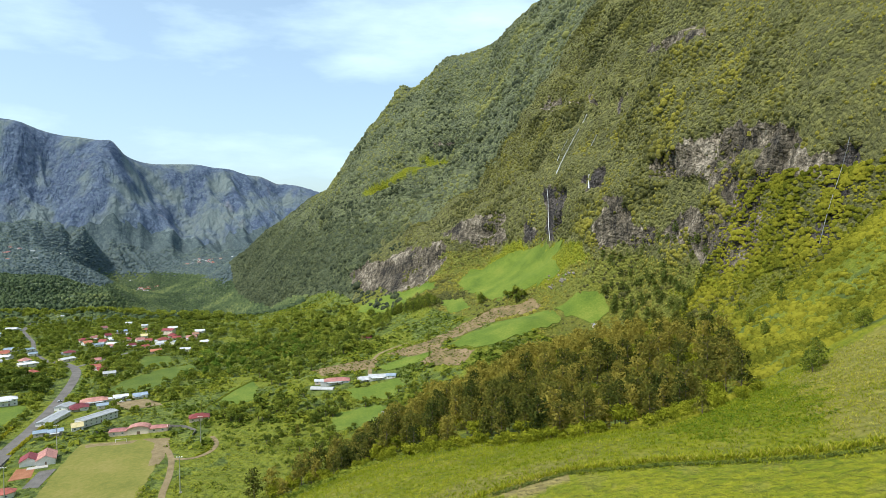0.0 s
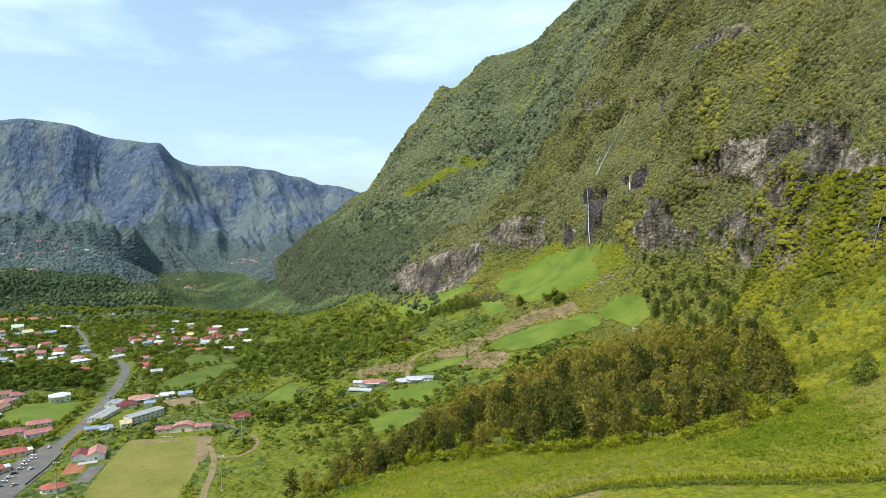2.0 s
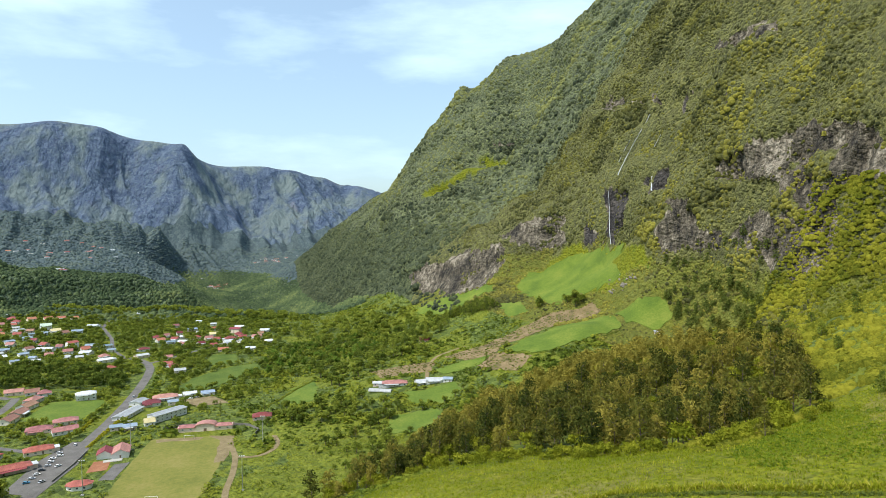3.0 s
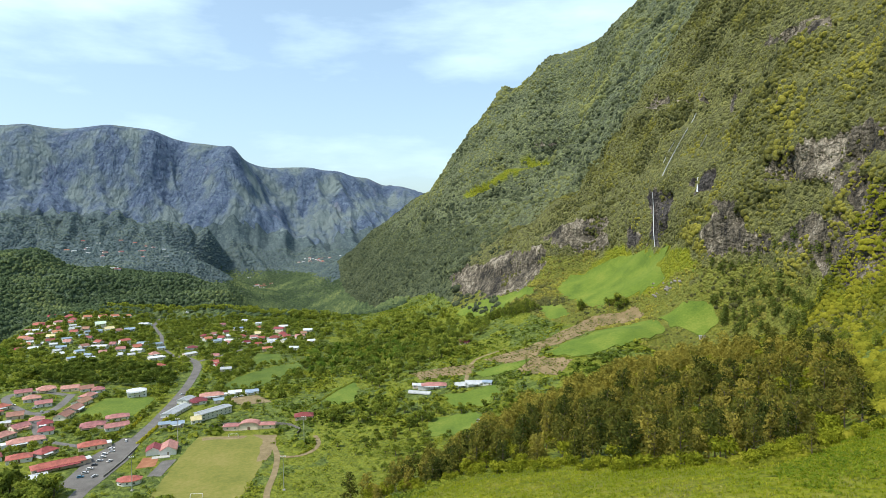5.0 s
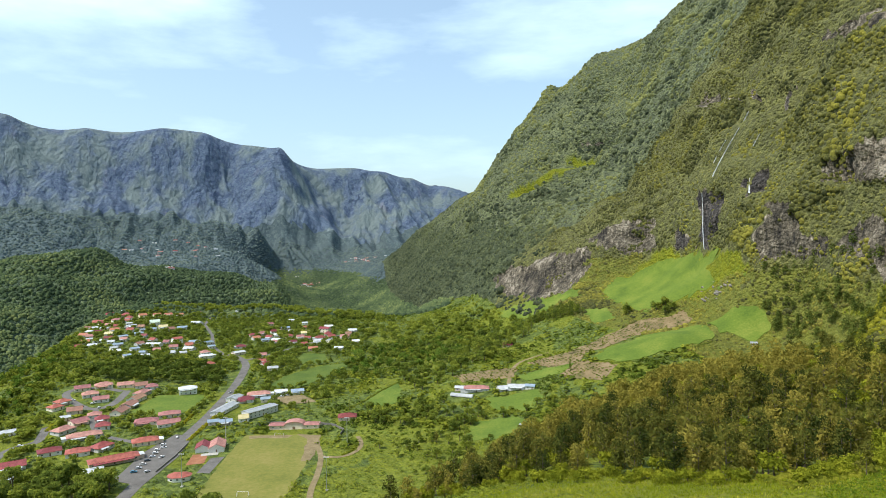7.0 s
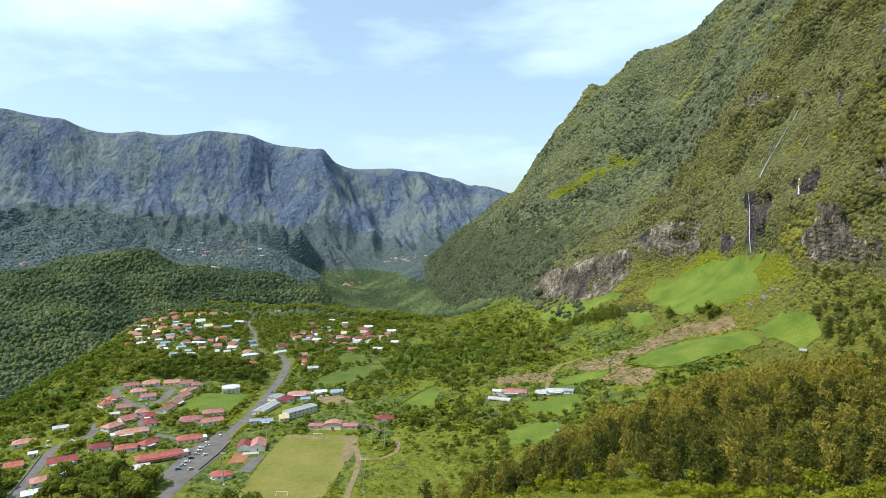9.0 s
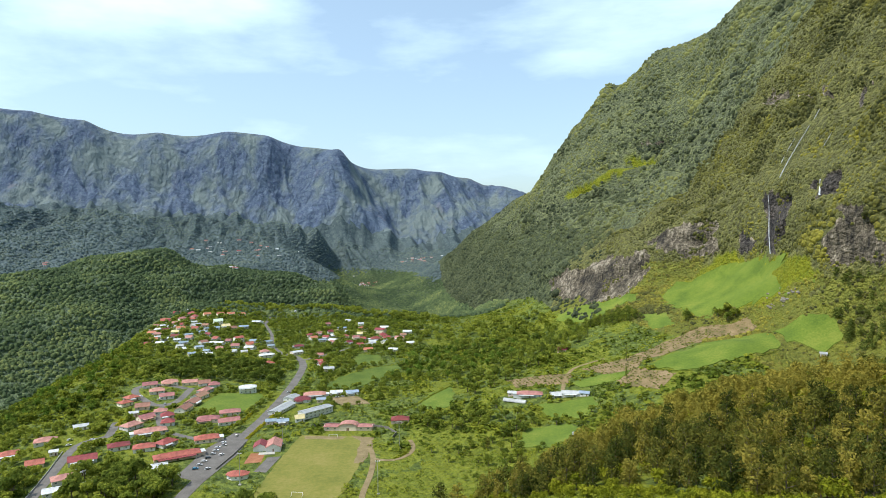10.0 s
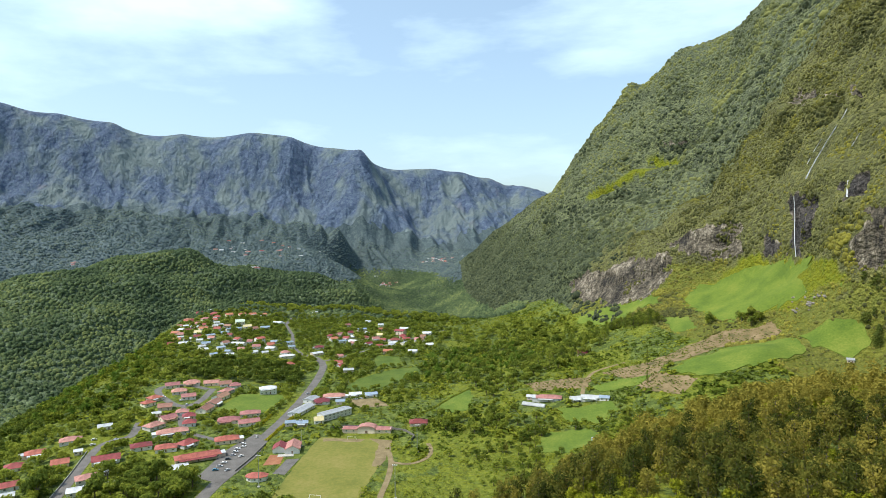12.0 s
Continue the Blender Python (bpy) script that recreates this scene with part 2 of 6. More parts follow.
def land_z(x, y):
    """Height of the built sheet at arrays x, y."""
    x, y = np.atleast_1d(np.asarray(x, float)), np.atleast_1d(np.asarray(y, float))
    a, r = np.degrees(np.arctan2(-x, y)), np.hypot(x, y)
    a = np.where(a < -42, a + 360, a)
    k = np.clip(np.searchsorted(AZ, a) - 1, 0, len(AZ) - 1)
    nxt = (k + 1) % len(AZ)
    width = np.where(k == len(AZ) - 1, 318.0 - AZ[-1], AZ[nxt] - AZ[k])
    u = np.clip((a - AZ[k]) / width, 0, 1)
    z = np.empty((2, len(x)))
    for n, col in enumerate((k, nxt)):
        for i in range(len(x)):
            z[n, i] = np.interp(r[i], RAD[col[i]], LAND[col[i], :, 2])
    return (1 - u) * z[0] + u * z[1]


def on_wall(az, z):
    """The nearest place of the land at an azimuth (degrees) and a height, beyond 380 m."""
    k = int(np.argmin(np.abs(AZ - az)))
    col = LAND[k]
    i = max(int(np.searchsorted(RAD[k], 380)), 1)
    while i < ROWS - 1 and col[i, 2] < z:
        i += 1
    a, b = col[i - 1], col[i]
    u = 0 if abs(b[2] - a[2]) < 1e-6 else min(1, max(0, (z - a[2]) / (b[2] - a[2])))
    return Vector(a + (b - a) * u)


def near_line(x, y, line, width):
    x, y, hit = np.asarray(x, float), np.asarray(y, float), np.zeros(np.shape(x), bool)
    for (x0, y0), (x1, y1) in zip(line[:-1], line[1:]):
        dx, dy = x1 - x0, y1 - y0
        u = np.clip(((x - x0) * dx + (y - y0) * dy) / (dx * dx + dy * dy), 0, 1)
        hit |= np.hypot(x - x0 - u * dx, y - y0 - u * dy) < width
    return hit


# bare rock on the eastern wall, outlined along y and in height
CRAG_WEST = [(1079, 80), (1019, 104), (1012, 121), (950, 130), (928, 129), (912, 100), (904, 65), (934, 57), (1012, 62)]
CRAG_BROWN = [(958, 146), (927, 167), (902, 179), (890, 173), (870, 132), (901, 127), (926, 141)]
CRAG_FALLS = [(843, 195), (833, 204), (790, 202), (769, 169), (767, 136), (798, 137), (818, 169)]
CRAG_WET = [(860, 166), (850, 166), (825, 137), (837, 133)]
CRAG_TAN = [(708, 193), (666, 178), (654, 153), (635, 155), (627, 132), (653, 128), (676, 128), (693, 154), (682, 169)]
CRAG_SPOUT = [(769, 217), (716, 218), (707, 200), (740, 194)]
CRAG_MAIN = [(653, 226), (617, 229), (606, 238), (578, 245), (515, 235), (474, 209), (467, 187), (477, 188), (497, 183), (519, 190), (527, 167), (553, 179), (578, 194), (602, 199), (647, 201)]
CRAG_LOW = [(619, 146), (592, 170), (552, 165), (545, 157), (524, 117), (551, 119), (584, 133), (603, 133)]
SCREE_CHUTE = [(559, 188), (530, 185), (505, 152), (507, 122), (537, 114), (538, 146)]
CRAG_GULLY = [(461, 212), (442, 211), (440, 179), (440, 139), (457, 136), (461, 170)]
CRAG_RIGHT = [(490, 206), (460, 208), (455, 189), (476, 185), (517, 200)]
CRAG_BAND_HIGH = [(787, 372), (700, 360), (669, 359), (643, 349), (639, 344), (672, 344), (783, 365)]
CRAG_BAND_FALLS = [(1068, 362), (964, 347), (828, 321), (819, 309), (890, 319), (987, 332)]
CRAG_BAND_NORTH = [(1641, 334), (1635, 357), (1613, 376), (1605, 392), (1618, 353), (1623, 318)]
WET_SLAB_NORTH = [(791, 311), (783, 321), (780, 302), (779, 291)]
WET_SLAB_SOUTH = [(671, 287), (664, 294), (664, 281), (671, 274)]
SHELF = [(1635, 249), (1597, 277), (1586, 291), (1615, 325), (1614, 343), (1607, 332), (1576, 289), (1577, 246), (1616, 238)]
CLIFF_MEADOW = [(589, 89), (553, 106), (525, 114), (486, 128), (479, 118), (516, 106), (566, 83)]
SHELF_TREES = [(1911, 217), (1623, 228), (1554, 261), (1582, 301), (1233, 233), (1191, 209), (1443, 196), (1503, 157)]


_fray = fbm(GY / 16, GZ / 16, GX / 60, 3, 33) - 0.5, fbm(GY / 11, GZ / 11, GX / 60, 3, 38) - 0.5


def face_outline(poly, spread):
    """1 inside an outline on the wall's face, with an uneven edge."""
    return inside(GY + _fray[0] * spread * 2, GZ + _fray[1] * spread * 2, poly).astype(float)


def inside(x, y, poly):
    """Which of the points lie in a polygon."""
    x, y, p = np.asarray(x, float), np.asarray(y, float), np.array(poly, float)
    hit = np.zeros(x.shape, bool)
    for (x0, y0), (x1, y1) in zip(p, np.roll(p, -1, 0)):
        if y0 != y1:
            hit ^= ((y0 > y) != (y1 > y)) & (x < (x1 - x0) * (y - y0) / (y1 - y0) + x0)
    return hit


_rk = np.full(GX.shape, -1.0)
for poly, strength in ((CRAG_WEST, 1), (CRAG_BROWN, 0.75), (CRAG_FALLS, 1), (CRAG_WET, 0.8), (CRAG_TAN, 0.95), (CRAG_SPOUT, 0.7), (CRAG_MAIN, 0.95), (CRAG_LOW, 0.95), (SCREE_CHUTE, 0.95), (CRAG_GULLY, 0.9), (CRAG_RIGHT, 0.8), (CRAG_BAND_HIGH, 0.9), (CRAG_BAND_FALLS, 0.55), (CRAG_BAND_NORTH, 0.5), (WET_SLAB_NORTH, 0.9), (WET_SLAB_SOUTH, 0.9)):
    _rk = np.maximum(_rk, strength * face_outline(poly, 13) - (1 - strength) * 0.6)
_rk = np.where(_rk > 0, _rk, -1.0)
WET = np.zeros(GX.shape)
for poly in (CRAG_FALLS, CRAG_WET, CRAG_SPOUT, CRAG_GULLY, WET_SLAB_NORTH, WET_SLAB_SOUTH):
    WET = np.maximum(WET, face_outline(poly, 7))
_grain = fbm(GY / 14 + GX / 30, GZ / 26, 0, 4, 31) + 0.5 * (fbm(GY / 45, GZ / 40, 0, 3, 37) - 0.5)
EAST = (GX > -292 - np.where(GY > 1235, 0.42, 0.62) * (GY - 1235)) & (GX > -330 + 0 * GY - np.maximum(GY - 1235, 0) * 0.42) & (RAD > 370) & (GY > 250) & (AZ[:, None] < 30) & (RAD < 2900)
ROCK = np.where(EAST & (RAD < 2300) & (GX > -260), np.clip((_rk + 2.6 * (_grain - 0.5)) * 2.2, 0, 1), 0)
# ribs and columns in the bare rock
_push = ROCK * ((fbm(GY / 9 + GX / 12, GZ / 40, 0, 4, 41) - 0.5) * 22 + (fbm(GY / 30, GZ / 12, 0, 3, 43) - 0.5) * 14)
_push += EAST * (1 - ROCK) * (fbm(GX / 18, GY / 18, GZ / 18, 4, 47) - 0.5) * 8 * np.clip((RAD - 420) / 200, 0, 1)
_u, _v = GY * 0.85 + GX * 0.3 + GZ * 0.25, GZ * 0.9 - GY * 0.35
_rib = 1 - np.abs(2 * fbm(_u / 62, _v / 330, GX / 400, 3, 63) - 1)
_bulge = fbm(GX / 75, GY / 75, GZ / 75, 3, 69) - 0.5
# high between the ribs; lowers the tint of the scrub there
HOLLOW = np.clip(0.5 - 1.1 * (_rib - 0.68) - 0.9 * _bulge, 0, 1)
_push += EAST * (1 - 0.6 * ROCK) * (-34 * (_rib - 0.68) - 15 * _bulge) * np.clip((RAD - 480) / 250, 0, 1) * (1 + 0.5 * (RAD > 1200)) * np.clip((RAD + 900 - GZ * 2.2) / 500, 0.15, 1)
_push *= np.clip((GROUGH - 5) / 3, 0, 1)
LAND[..., 0] += _push * 0.9
LAND[..., 1] += _push * 0.3

# ---------------------------------------------------------------- materials
def material(name, rough=0.8):
    m = bpy.data.materials.new(name)
    m.use_nodes = True
    b = m.node_tree.nodes["Principled BSDF"]
    b.inputs["Roughness"].default_value = rough
    b.inputs["Specular IOR Level"].default_value = 0.25
    return m, m.node_tree, b


def noise_node(t, scale, detail=4, vector=None, rough=0.55):
    n = t.nodes.new("ShaderNodeTexNoise")
    n.inputs["Scale"].default_value, n.inputs["Detail"].default_value, n.inputs["Roughness"].default_value = scale, detail, rough
    if vector:
        t.links.new(vector, n.inputs["Vector"])
    return n.outputs[0]


def ramp(t, value, *stops):
    r = t.nodes.new("ShaderNodeValToRGB")
    while len(r.color_ramp.elements) < len(stops):
        r.color_ramp.elements.new(0.5)
    for e, (p, c) in zip(r.color_ramp.elements, stops):
        e.position, e.color = p, (*c, 1)
    t.links.new(value, r.inputs[0])
    return r.outputs[0]


def blend(t, fac, a, b, mode="MIX"):
    n = t.nodes.new("ShaderNodeMixRGB")
    n.blend_type = mode
    for k, v in enumerate((fac, a, b)):
        sock = n.inputs[k]
        if isinstance(v, (int, float)):
            sock.default_value = (v, v, v, 1) if k else v
        elif isinstance(v, tuple):
            sock.default_value = (*v, 1)
        else:
            t.links.new(v, sock)
    return n.outputs[0]


def maths(t, op, a, b=0.0):
    n = t.nodes.new("ShaderNodeMath")
    n.operation = op
    for sock, v in zip(n.inputs, (a, b)):
        if isinstance(v, (int, float)):
            sock.default_value = v
        else:
            t.links.new(v, sock)
    return n.outputs[0]


def attribute(t, name):
    n = t.nodes.new("ShaderNodeAttribute")
    n.attribute_name = name
    return n.outputs["Fac"]


def position(t, scale=(1, 1, 1)):
    g, m = t.nodes.new("ShaderNodeNewGeometry"), t.nodes.new("ShaderNodeMapping")
    m.inputs["Scale"].default_value = scale
    t.links.new(g.outputs["Position"], m.inputs[0])
    return m.outputs[0]


def relief(t, b, value, strength, distance):
    n = t.nodes.new("ShaderNodeBump")
    n.inputs["Strength"].default_value, n.inputs["Distance"].default_value = strength, distance
    t.links.new(value, n.inputs["Height"])
    t.links.new(n.outputs[0], b.inputs["Normal"])


def plain(name, colour, rough=0.7, vary=0.12, scale=0.4, metal=0.0, spread=0.0):
    """A painted or weathered surface: colour with grime at two scales; spread: how far objects differ."""
    m, t, b = material(name, rough)
    tc = t.nodes.new("ShaderNodeTexCoord")
    n = maths(t, "ADD", noise_node(t, scale, 5, tc.outputs["Object"]), noise_node(t, scale * 7, 3, tc.outputs["Object"]))
    c = ramp(t, maths(t, "MULTIPLY", n, 0.5), (0.3, tuple(x * (1 - 2 * vary) for x in colour)), (0.7, tuple(min(1, x * (1 + vary)) for x in colour)))
    if spread:
        oi = t.nodes.new("ShaderNodeObjectInfo")
        hs = t.nodes.new("ShaderNodeHueSaturation")
        t.links.new(c, hs.inputs["Color"])
        t.links.new(maths(t, "ADD", maths(t, "MULTIPLY", oi.outputs["Random"], spread), 1 - spread / 2), hs.inputs["Value"])
        t.links.new(maths(t, "ADD", maths(t, "MULTIPLY", oi.outputs["Random"], 0.03), 0.485), hs.inputs["Hue"])
        c = hs.outputs[0]
    t.links.new(c, b.inputs["Base Color"])
    b.inputs["Metallic"].default_value = metal
    return m


def land_material(name, dark, mid, light, rock=True, scale=1.0, bump=1.0, canopy=2.0, scars=False):
    """Soil under low growth, with bare rock, dry grass and lush grass where the land carries them."""
    m, t, b = material(name, 0.95)
    p = position(t)
    n1, n2, n3 = noise_node(t, 0.012 / scale, 5, p), noise_node(t, 0.09 / scale, 5, p), noise_node(t, 0.6 / scale, 4, p)
    s = maths(t, "ADD", maths(t, "MULTIPLY", n1, 0.4), maths(t, "ADD", maths(t, "MULTIPLY", n2, 0.35), maths(t, "MULTIPLY", n3, 0.25)))
    c = ramp(t, s, (0.36, dark), (0.5, mid), (0.64, light))
    vo = t.nodes.new("ShaderNodeTexVoronoi")
    vo.inputs["Scale"].default_value, vo.inputs["Randomness"].default_value = 0.26 / scale, 1.0
    wob = t.nodes.new("ShaderNodeVectorMath")
    wob.operation = "ADD"
    nv = t.nodes.new("ShaderNodeTexNoise")
    nv.inputs["Scale"].default_value = 0.35 / scale
    nm = t.nodes.new("ShaderNodeVectorMath")
    nm.operation = "SCALE"
    nm.inputs["Scale"].default_value = 4.0 * scale
    t.links.new(p, nv.inputs["Vector"])
    t.links.new(nv.outputs["Color"], nm.inputs[0])
    t.links.new(p, wob.inputs[0])
    t.links.new(nm.outputs[0], wob.inputs[1])
    t.links.new(wob.outputs[0], vo.inputs["Vector"])
    sep = t.nodes.new("ShaderNodeSeparateColor")
    t.links.new(vo.outputs["Color"], sep.inputs[0])
    each = ramp(t, sep.outputs[0], (0.1, dark), (0.5, mid), (0.9, tuple(x * 1.25 for x in light)))
    c = blend(t, 0.55, c, each)
    crowns = maths(t, "MULTIPLY", maths(t, "SUBTRACT", 1.0, vo.outputs["Distance"]), canopy)
    lush = ramp(t, n2, (0.38, (0.12, 0.155, 0.006)), (0.62, (0.21, 0.222, 0.008)))
    lush = blend(t, 0.5, lush, ramp(t, n3, (0.38, (0.095, 0.13, 0.006)), (0.62, (0.24, 0.24, 0.016))))
    c = blend(t, attribute(t, "lush"), c, lush)
    dry = ramp(t, n3, (0.3, (0.17, 0.14, 0.05)), (0.7, (0.3, 0.255, 0.09)))
    c = blend(t, attribute(t, "dry"), c, dry)
    h = maths(t, "ADD", crowns, maths(t, "ADD", n3, maths(t, "MULTIPLY", n2, 1.5)))
    if rock:
        st = noise_node(t, 0.22, 6, position(t, (1, 1, 0.18)), 0.7)
        big = noise_node(t, 0.035, 4, position(t, (1, 1, 0.5)))
        fine = noise_node(t, 0.7, 5, position(t, (1, 1, 0.4)), 0.7)
        k = maths(t, "ADD", maths(t, "MULTIPLY", st, 0.55), maths(t, "MULTIPLY", big, 0.45))
        rc = ramp(t, k, (0.4, (0.034, 0.031, 0.028)), (0.46, (0.1, 0.088, 0.066)), (0.53, (0.19, 0.163, 0.12)), (0.6, (0.43, 0.38, 0.295)))
        rc = blend(t, maths(t, "MULTIPLY", attribute(t, "wet"), 0.8), rc, ramp(t, st, (0.4, (0.02, 0.02, 0.024)), (0.6, (0.085, 0.078, 0.08))))
        rc = blend(t, 0.4, rc, ramp(t, fine, (0.35, (0.25, 0.25, 0.25)), (0.65, (1.0, 1.0, 1.0))), "MULTIPLY")
        edge = maths(t, "ADD", attribute(t, "rock"), maths(t, "MULTIPLY", maths(t, "SUBTRACT", noise_node(t, 0.22, 5, p), 0.5), 1.0))
        c = blend(t, ramp(t, edge, (0.42, (0, 0, 0)), (0.58, (1, 1, 1))), c, rc)
        h = maths(t, "ADD", h, maths(t, "MULTIPLY", st, 3.0))
    if scars:
        # pale bare streaks down the cliffs; lighter patches stand for sunlit grass between woods
        st = noise_node(t, 0.012, 5, position(t, (1, 1, 0.1)), 0.6)
        where = noise_node(t, 0.0016, 3, p)
        # both colours are bluish, with the distance's haze in them
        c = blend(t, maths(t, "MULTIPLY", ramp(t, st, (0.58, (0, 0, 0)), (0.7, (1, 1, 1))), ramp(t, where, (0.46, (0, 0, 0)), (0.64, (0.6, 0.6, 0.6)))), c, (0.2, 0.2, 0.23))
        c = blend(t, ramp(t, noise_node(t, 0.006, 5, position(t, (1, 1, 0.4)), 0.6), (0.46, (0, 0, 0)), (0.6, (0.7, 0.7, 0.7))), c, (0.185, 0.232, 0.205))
        h = maths(t, "ADD", maths(t, "MULTIPLY", h, 0.7), maths(t, "ADD", maths(t, "MULTIPLY", st, 10.0), maths(t, "MULTIPLY", noise_node(t, 0.02, 5, position(t, (1, 1, 0.5)), 0.65), 14.0)))
    t.links.new(c, b.inputs["Base Color"])
    relief(t, b, h, 0.9, bump)
    return m


def foliage(name, *stops, spread=0.35, glow=0.3, each=0.45, mottle=0.0):
    """Leaves: colour by leaf, by clump and by plant; some light passes through. mottle: grain of leafy relief, per metre, on rounded crowns."""
    m = bpy.data.materials.new(name)
    m.use_nodes = True
    t = m.node_tree
    t.nodes.clear()
    out, di, tr, mx = (t.nodes.new(k) for k in ("ShaderNodeOutputMaterial", "ShaderNodeBsdfDiffuse", "ShaderNodeBsdfTranslucent", "ShaderNodeMixShader"))
    g, oi = t.nodes.new("ShaderNodeNewGeometry"), t.nodes.new("ShaderNodeObjectInfo")
    v = maths(t, "ADD", maths(t, "MULTIPLY", g.outputs["Random Per Island"], each), maths(t, "MULTIPLY", attribute(t, "tint"), 1 - each))
    v = maths(t, "ADD", v, maths(t, "MULTIPLY", maths(t, "SUBTRACT", oi.outputs["Random"], 0.5), spread))
    if mottle:
        n = noise_node(t, mottle, 4, g.outputs["Position"], 0.65)
        v = maths(t, "ADD", v, maths(t, "MULTIPLY", maths(t, "SUBTRACT", n, 0.5), 1.3))
        bu = t.nodes.new("ShaderNodeBump")
        bu.inputs["Strength"].default_value, bu.inputs["Distance"].default_value = 0.8, 0.6 / mottle
        t.links.new(n, bu.inputs["Height"])
        t.links.new(bu.outputs[0], di.inputs["Normal"])
    c = ramp(t, v, *stops)
    t.links.new(c, di.inputs[0])
    t.links.new(c, tr.inputs[0])
    mx.inputs[0].default_value = glow
    t.links.new(di.outputs[0], mx.inputs[1])
    t.links.new(tr.outputs[0], mx.inputs[2])
    t.links.new(mx.outputs[0], out.inputs[0])
    return m


M_ground = land_material("valley_ground", (0.045, 0.068, 0.014), (0.092, 0.128, 0.022), (0.155, 0.188, 0.034))
M_wall = land_material("mountain_ground", (0.0774, 0.0826, 0.0344), (0.12, 0.125, 0.043), (0.172, 0.172, 0.0516), bump=2.0)
# darker woods of the shoulder, with some grey-blue haze in the colour
M_upper = land_material("hazed_upper_ground", (0.07, 0.088, 0.056), (0.112, 0.132, 0.068), (0.17, 0.19, 0.08), bump=2.5, scale=1.4)
M_foot = land_material("wooded_foot_ground", (0.042, 0.056, 0.03), (0.07, 0.088, 0.042), (0.11, 0.13, 0.055), bump=2.5, scale=1.4)
# the blue of distant haze is mixed into these forest colours
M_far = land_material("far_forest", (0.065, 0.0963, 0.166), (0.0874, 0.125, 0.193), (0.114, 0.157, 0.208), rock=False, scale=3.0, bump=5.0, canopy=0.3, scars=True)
M_hill = land_material("hill_ground", (0.052, 0.078, 0.048), (0.085, 0.12, 0.064), (0.13, 0.168, 0.08), rock=False, scale=2.0, bump=4.0)

F_scrub = foliage("scrub_leaves", (0.05, (0.0546, 0.0634, 0.0299)), (0.4, (0.123, 0.128, 0.044)), (0.72, (0.216, 0.209, 0.0493)), (0.95, (0.326, 0.308, 0.0581)), glow=0.35, each=0.25, mottle=0.55)
# darker scrub, its greens dulled and blued to carry haze
F_upper = foliage("hazed_upper_leaves", (0.05, (0.05, 0.066, 0.045)), (0.45, (0.12, 0.142, 0.072)), (0.95, (0.27, 0.285, 0.1)), glow=0.35, each=0.25, mottle=0.4)
F_dark = foliage("forest_leaves", (0.05, (0.06, 0.092, 0.05)), (0.5, (0.125, 0.172, 0.078)), (0.95, (0.26, 0.3, 0.11)), glow=0.35, each=0.3, mottle=0.3)
# ground and leaves of the bench have blue haze put into their colour
M_bench = land_material("hazed_bench_ground", (0.0455, 0.0693, 0.0792), (0.0634, 0.0909, 0.0972), (0.0871, 0.117, 0.113), rock=False, scale=3.0, bump=2.0)
F_bench = foliage("hazed_bench_leaves", (0.05, (0.0946, 0.134, 0.147)), (0.5, (0.132, 0.181, 0.178)), (0.95, (0.189, 0.237, 0.199)), glow=0.4, mottle=0.15)
F_bush = foliage("thicket_leaves", (0.1, (0.046, 0.075, 0.014)), (0.5, (0.12, 0.162, 0.022)), (0.9, (0.26, 0.285, 0.036)), glow=0.4)
F_lime = foliage("lime_leaves", (0.1, (0.11, 0.14, 0.014)), (0.5, (0.24, 0.265, 0.022)), (0.9, (0.4, 0.405, 0.04)), glow=0.45)
F_slope = foliage("slope_leaves", (0.05, (0.0748, 0.0968, 0.0123)), (0.5, (0.176, 0.187, 0.0211)), (0.95, (0.326, 0.317, 0.0352)), glow=0.4, mottle=1.1)
F_olive = foliage("needle_sprays", (0.05, (0.052, 0.07, 0.016)), (0.35, (0.12, 0.128, 0.026)), (0.7, (0.21, 0.196, 0.038)), (1.0, (0.34, 0.29, 0.056)), spread=1.0, glow=0.42)
F_round = foliage("broad_leaves", (0.1, (0.095, 0.135, 0.026)), (0.5, (0.2, 0.25, 0.042)), (0.9, (0.35, 0.385, 0.06)), spread=0.6, glow=0.55)
F_dusk = foliage("dark_leaves", (0.1, (0.05, 0.075, 0.02)), (0.5, (0.1, 0.135, 0.03)), (0.9, (0.18, 0.215, 0.045)), spread=0.5, glow=0.45)
F_bamboo = foliage("bamboo_leaves", (0.1, (0.05, 0.1, 0.014)), (0.5, (0.11, 0.185, 0.025)), (0.9, (0.2, 0.27, 0.045)))
F_red = foliage("red_leaves", (0.1, (0.05, 0.008, 0.008)), (0.5, (0.12, 0.018, 0.016)), (0.9, (0.2, 0.05, 0.03)))
F_hedge = foliage("hedge_leaves", (0.1, (0.12, 0.13, 0.01)), (0.5, (0.28, 0.27, 0.02)), (0.9, (0.42, 0.4, 0.04)))
F_fern = foliage("fern_leaves", (0.1, (0.09, 0.15, 0.014)), (0.5, (0.17, 0.235, 0.022)), (0.9, (0.27, 0.31, 0.035)), glow=0.45)
F_grass = foliage("grass_blades", (0.1, (0.15, 0.2, 0.012)), (0.5, (0.26, 0.3, 0.018)), (0.8, (0.4, 0.39, 0.04)), (0.97, (0.5, 0.45, 0.12)), glow=0.5)
M_bark = plain("bark", (0.16, 0.13, 0.1), 0.9, 0.25, 1.5)

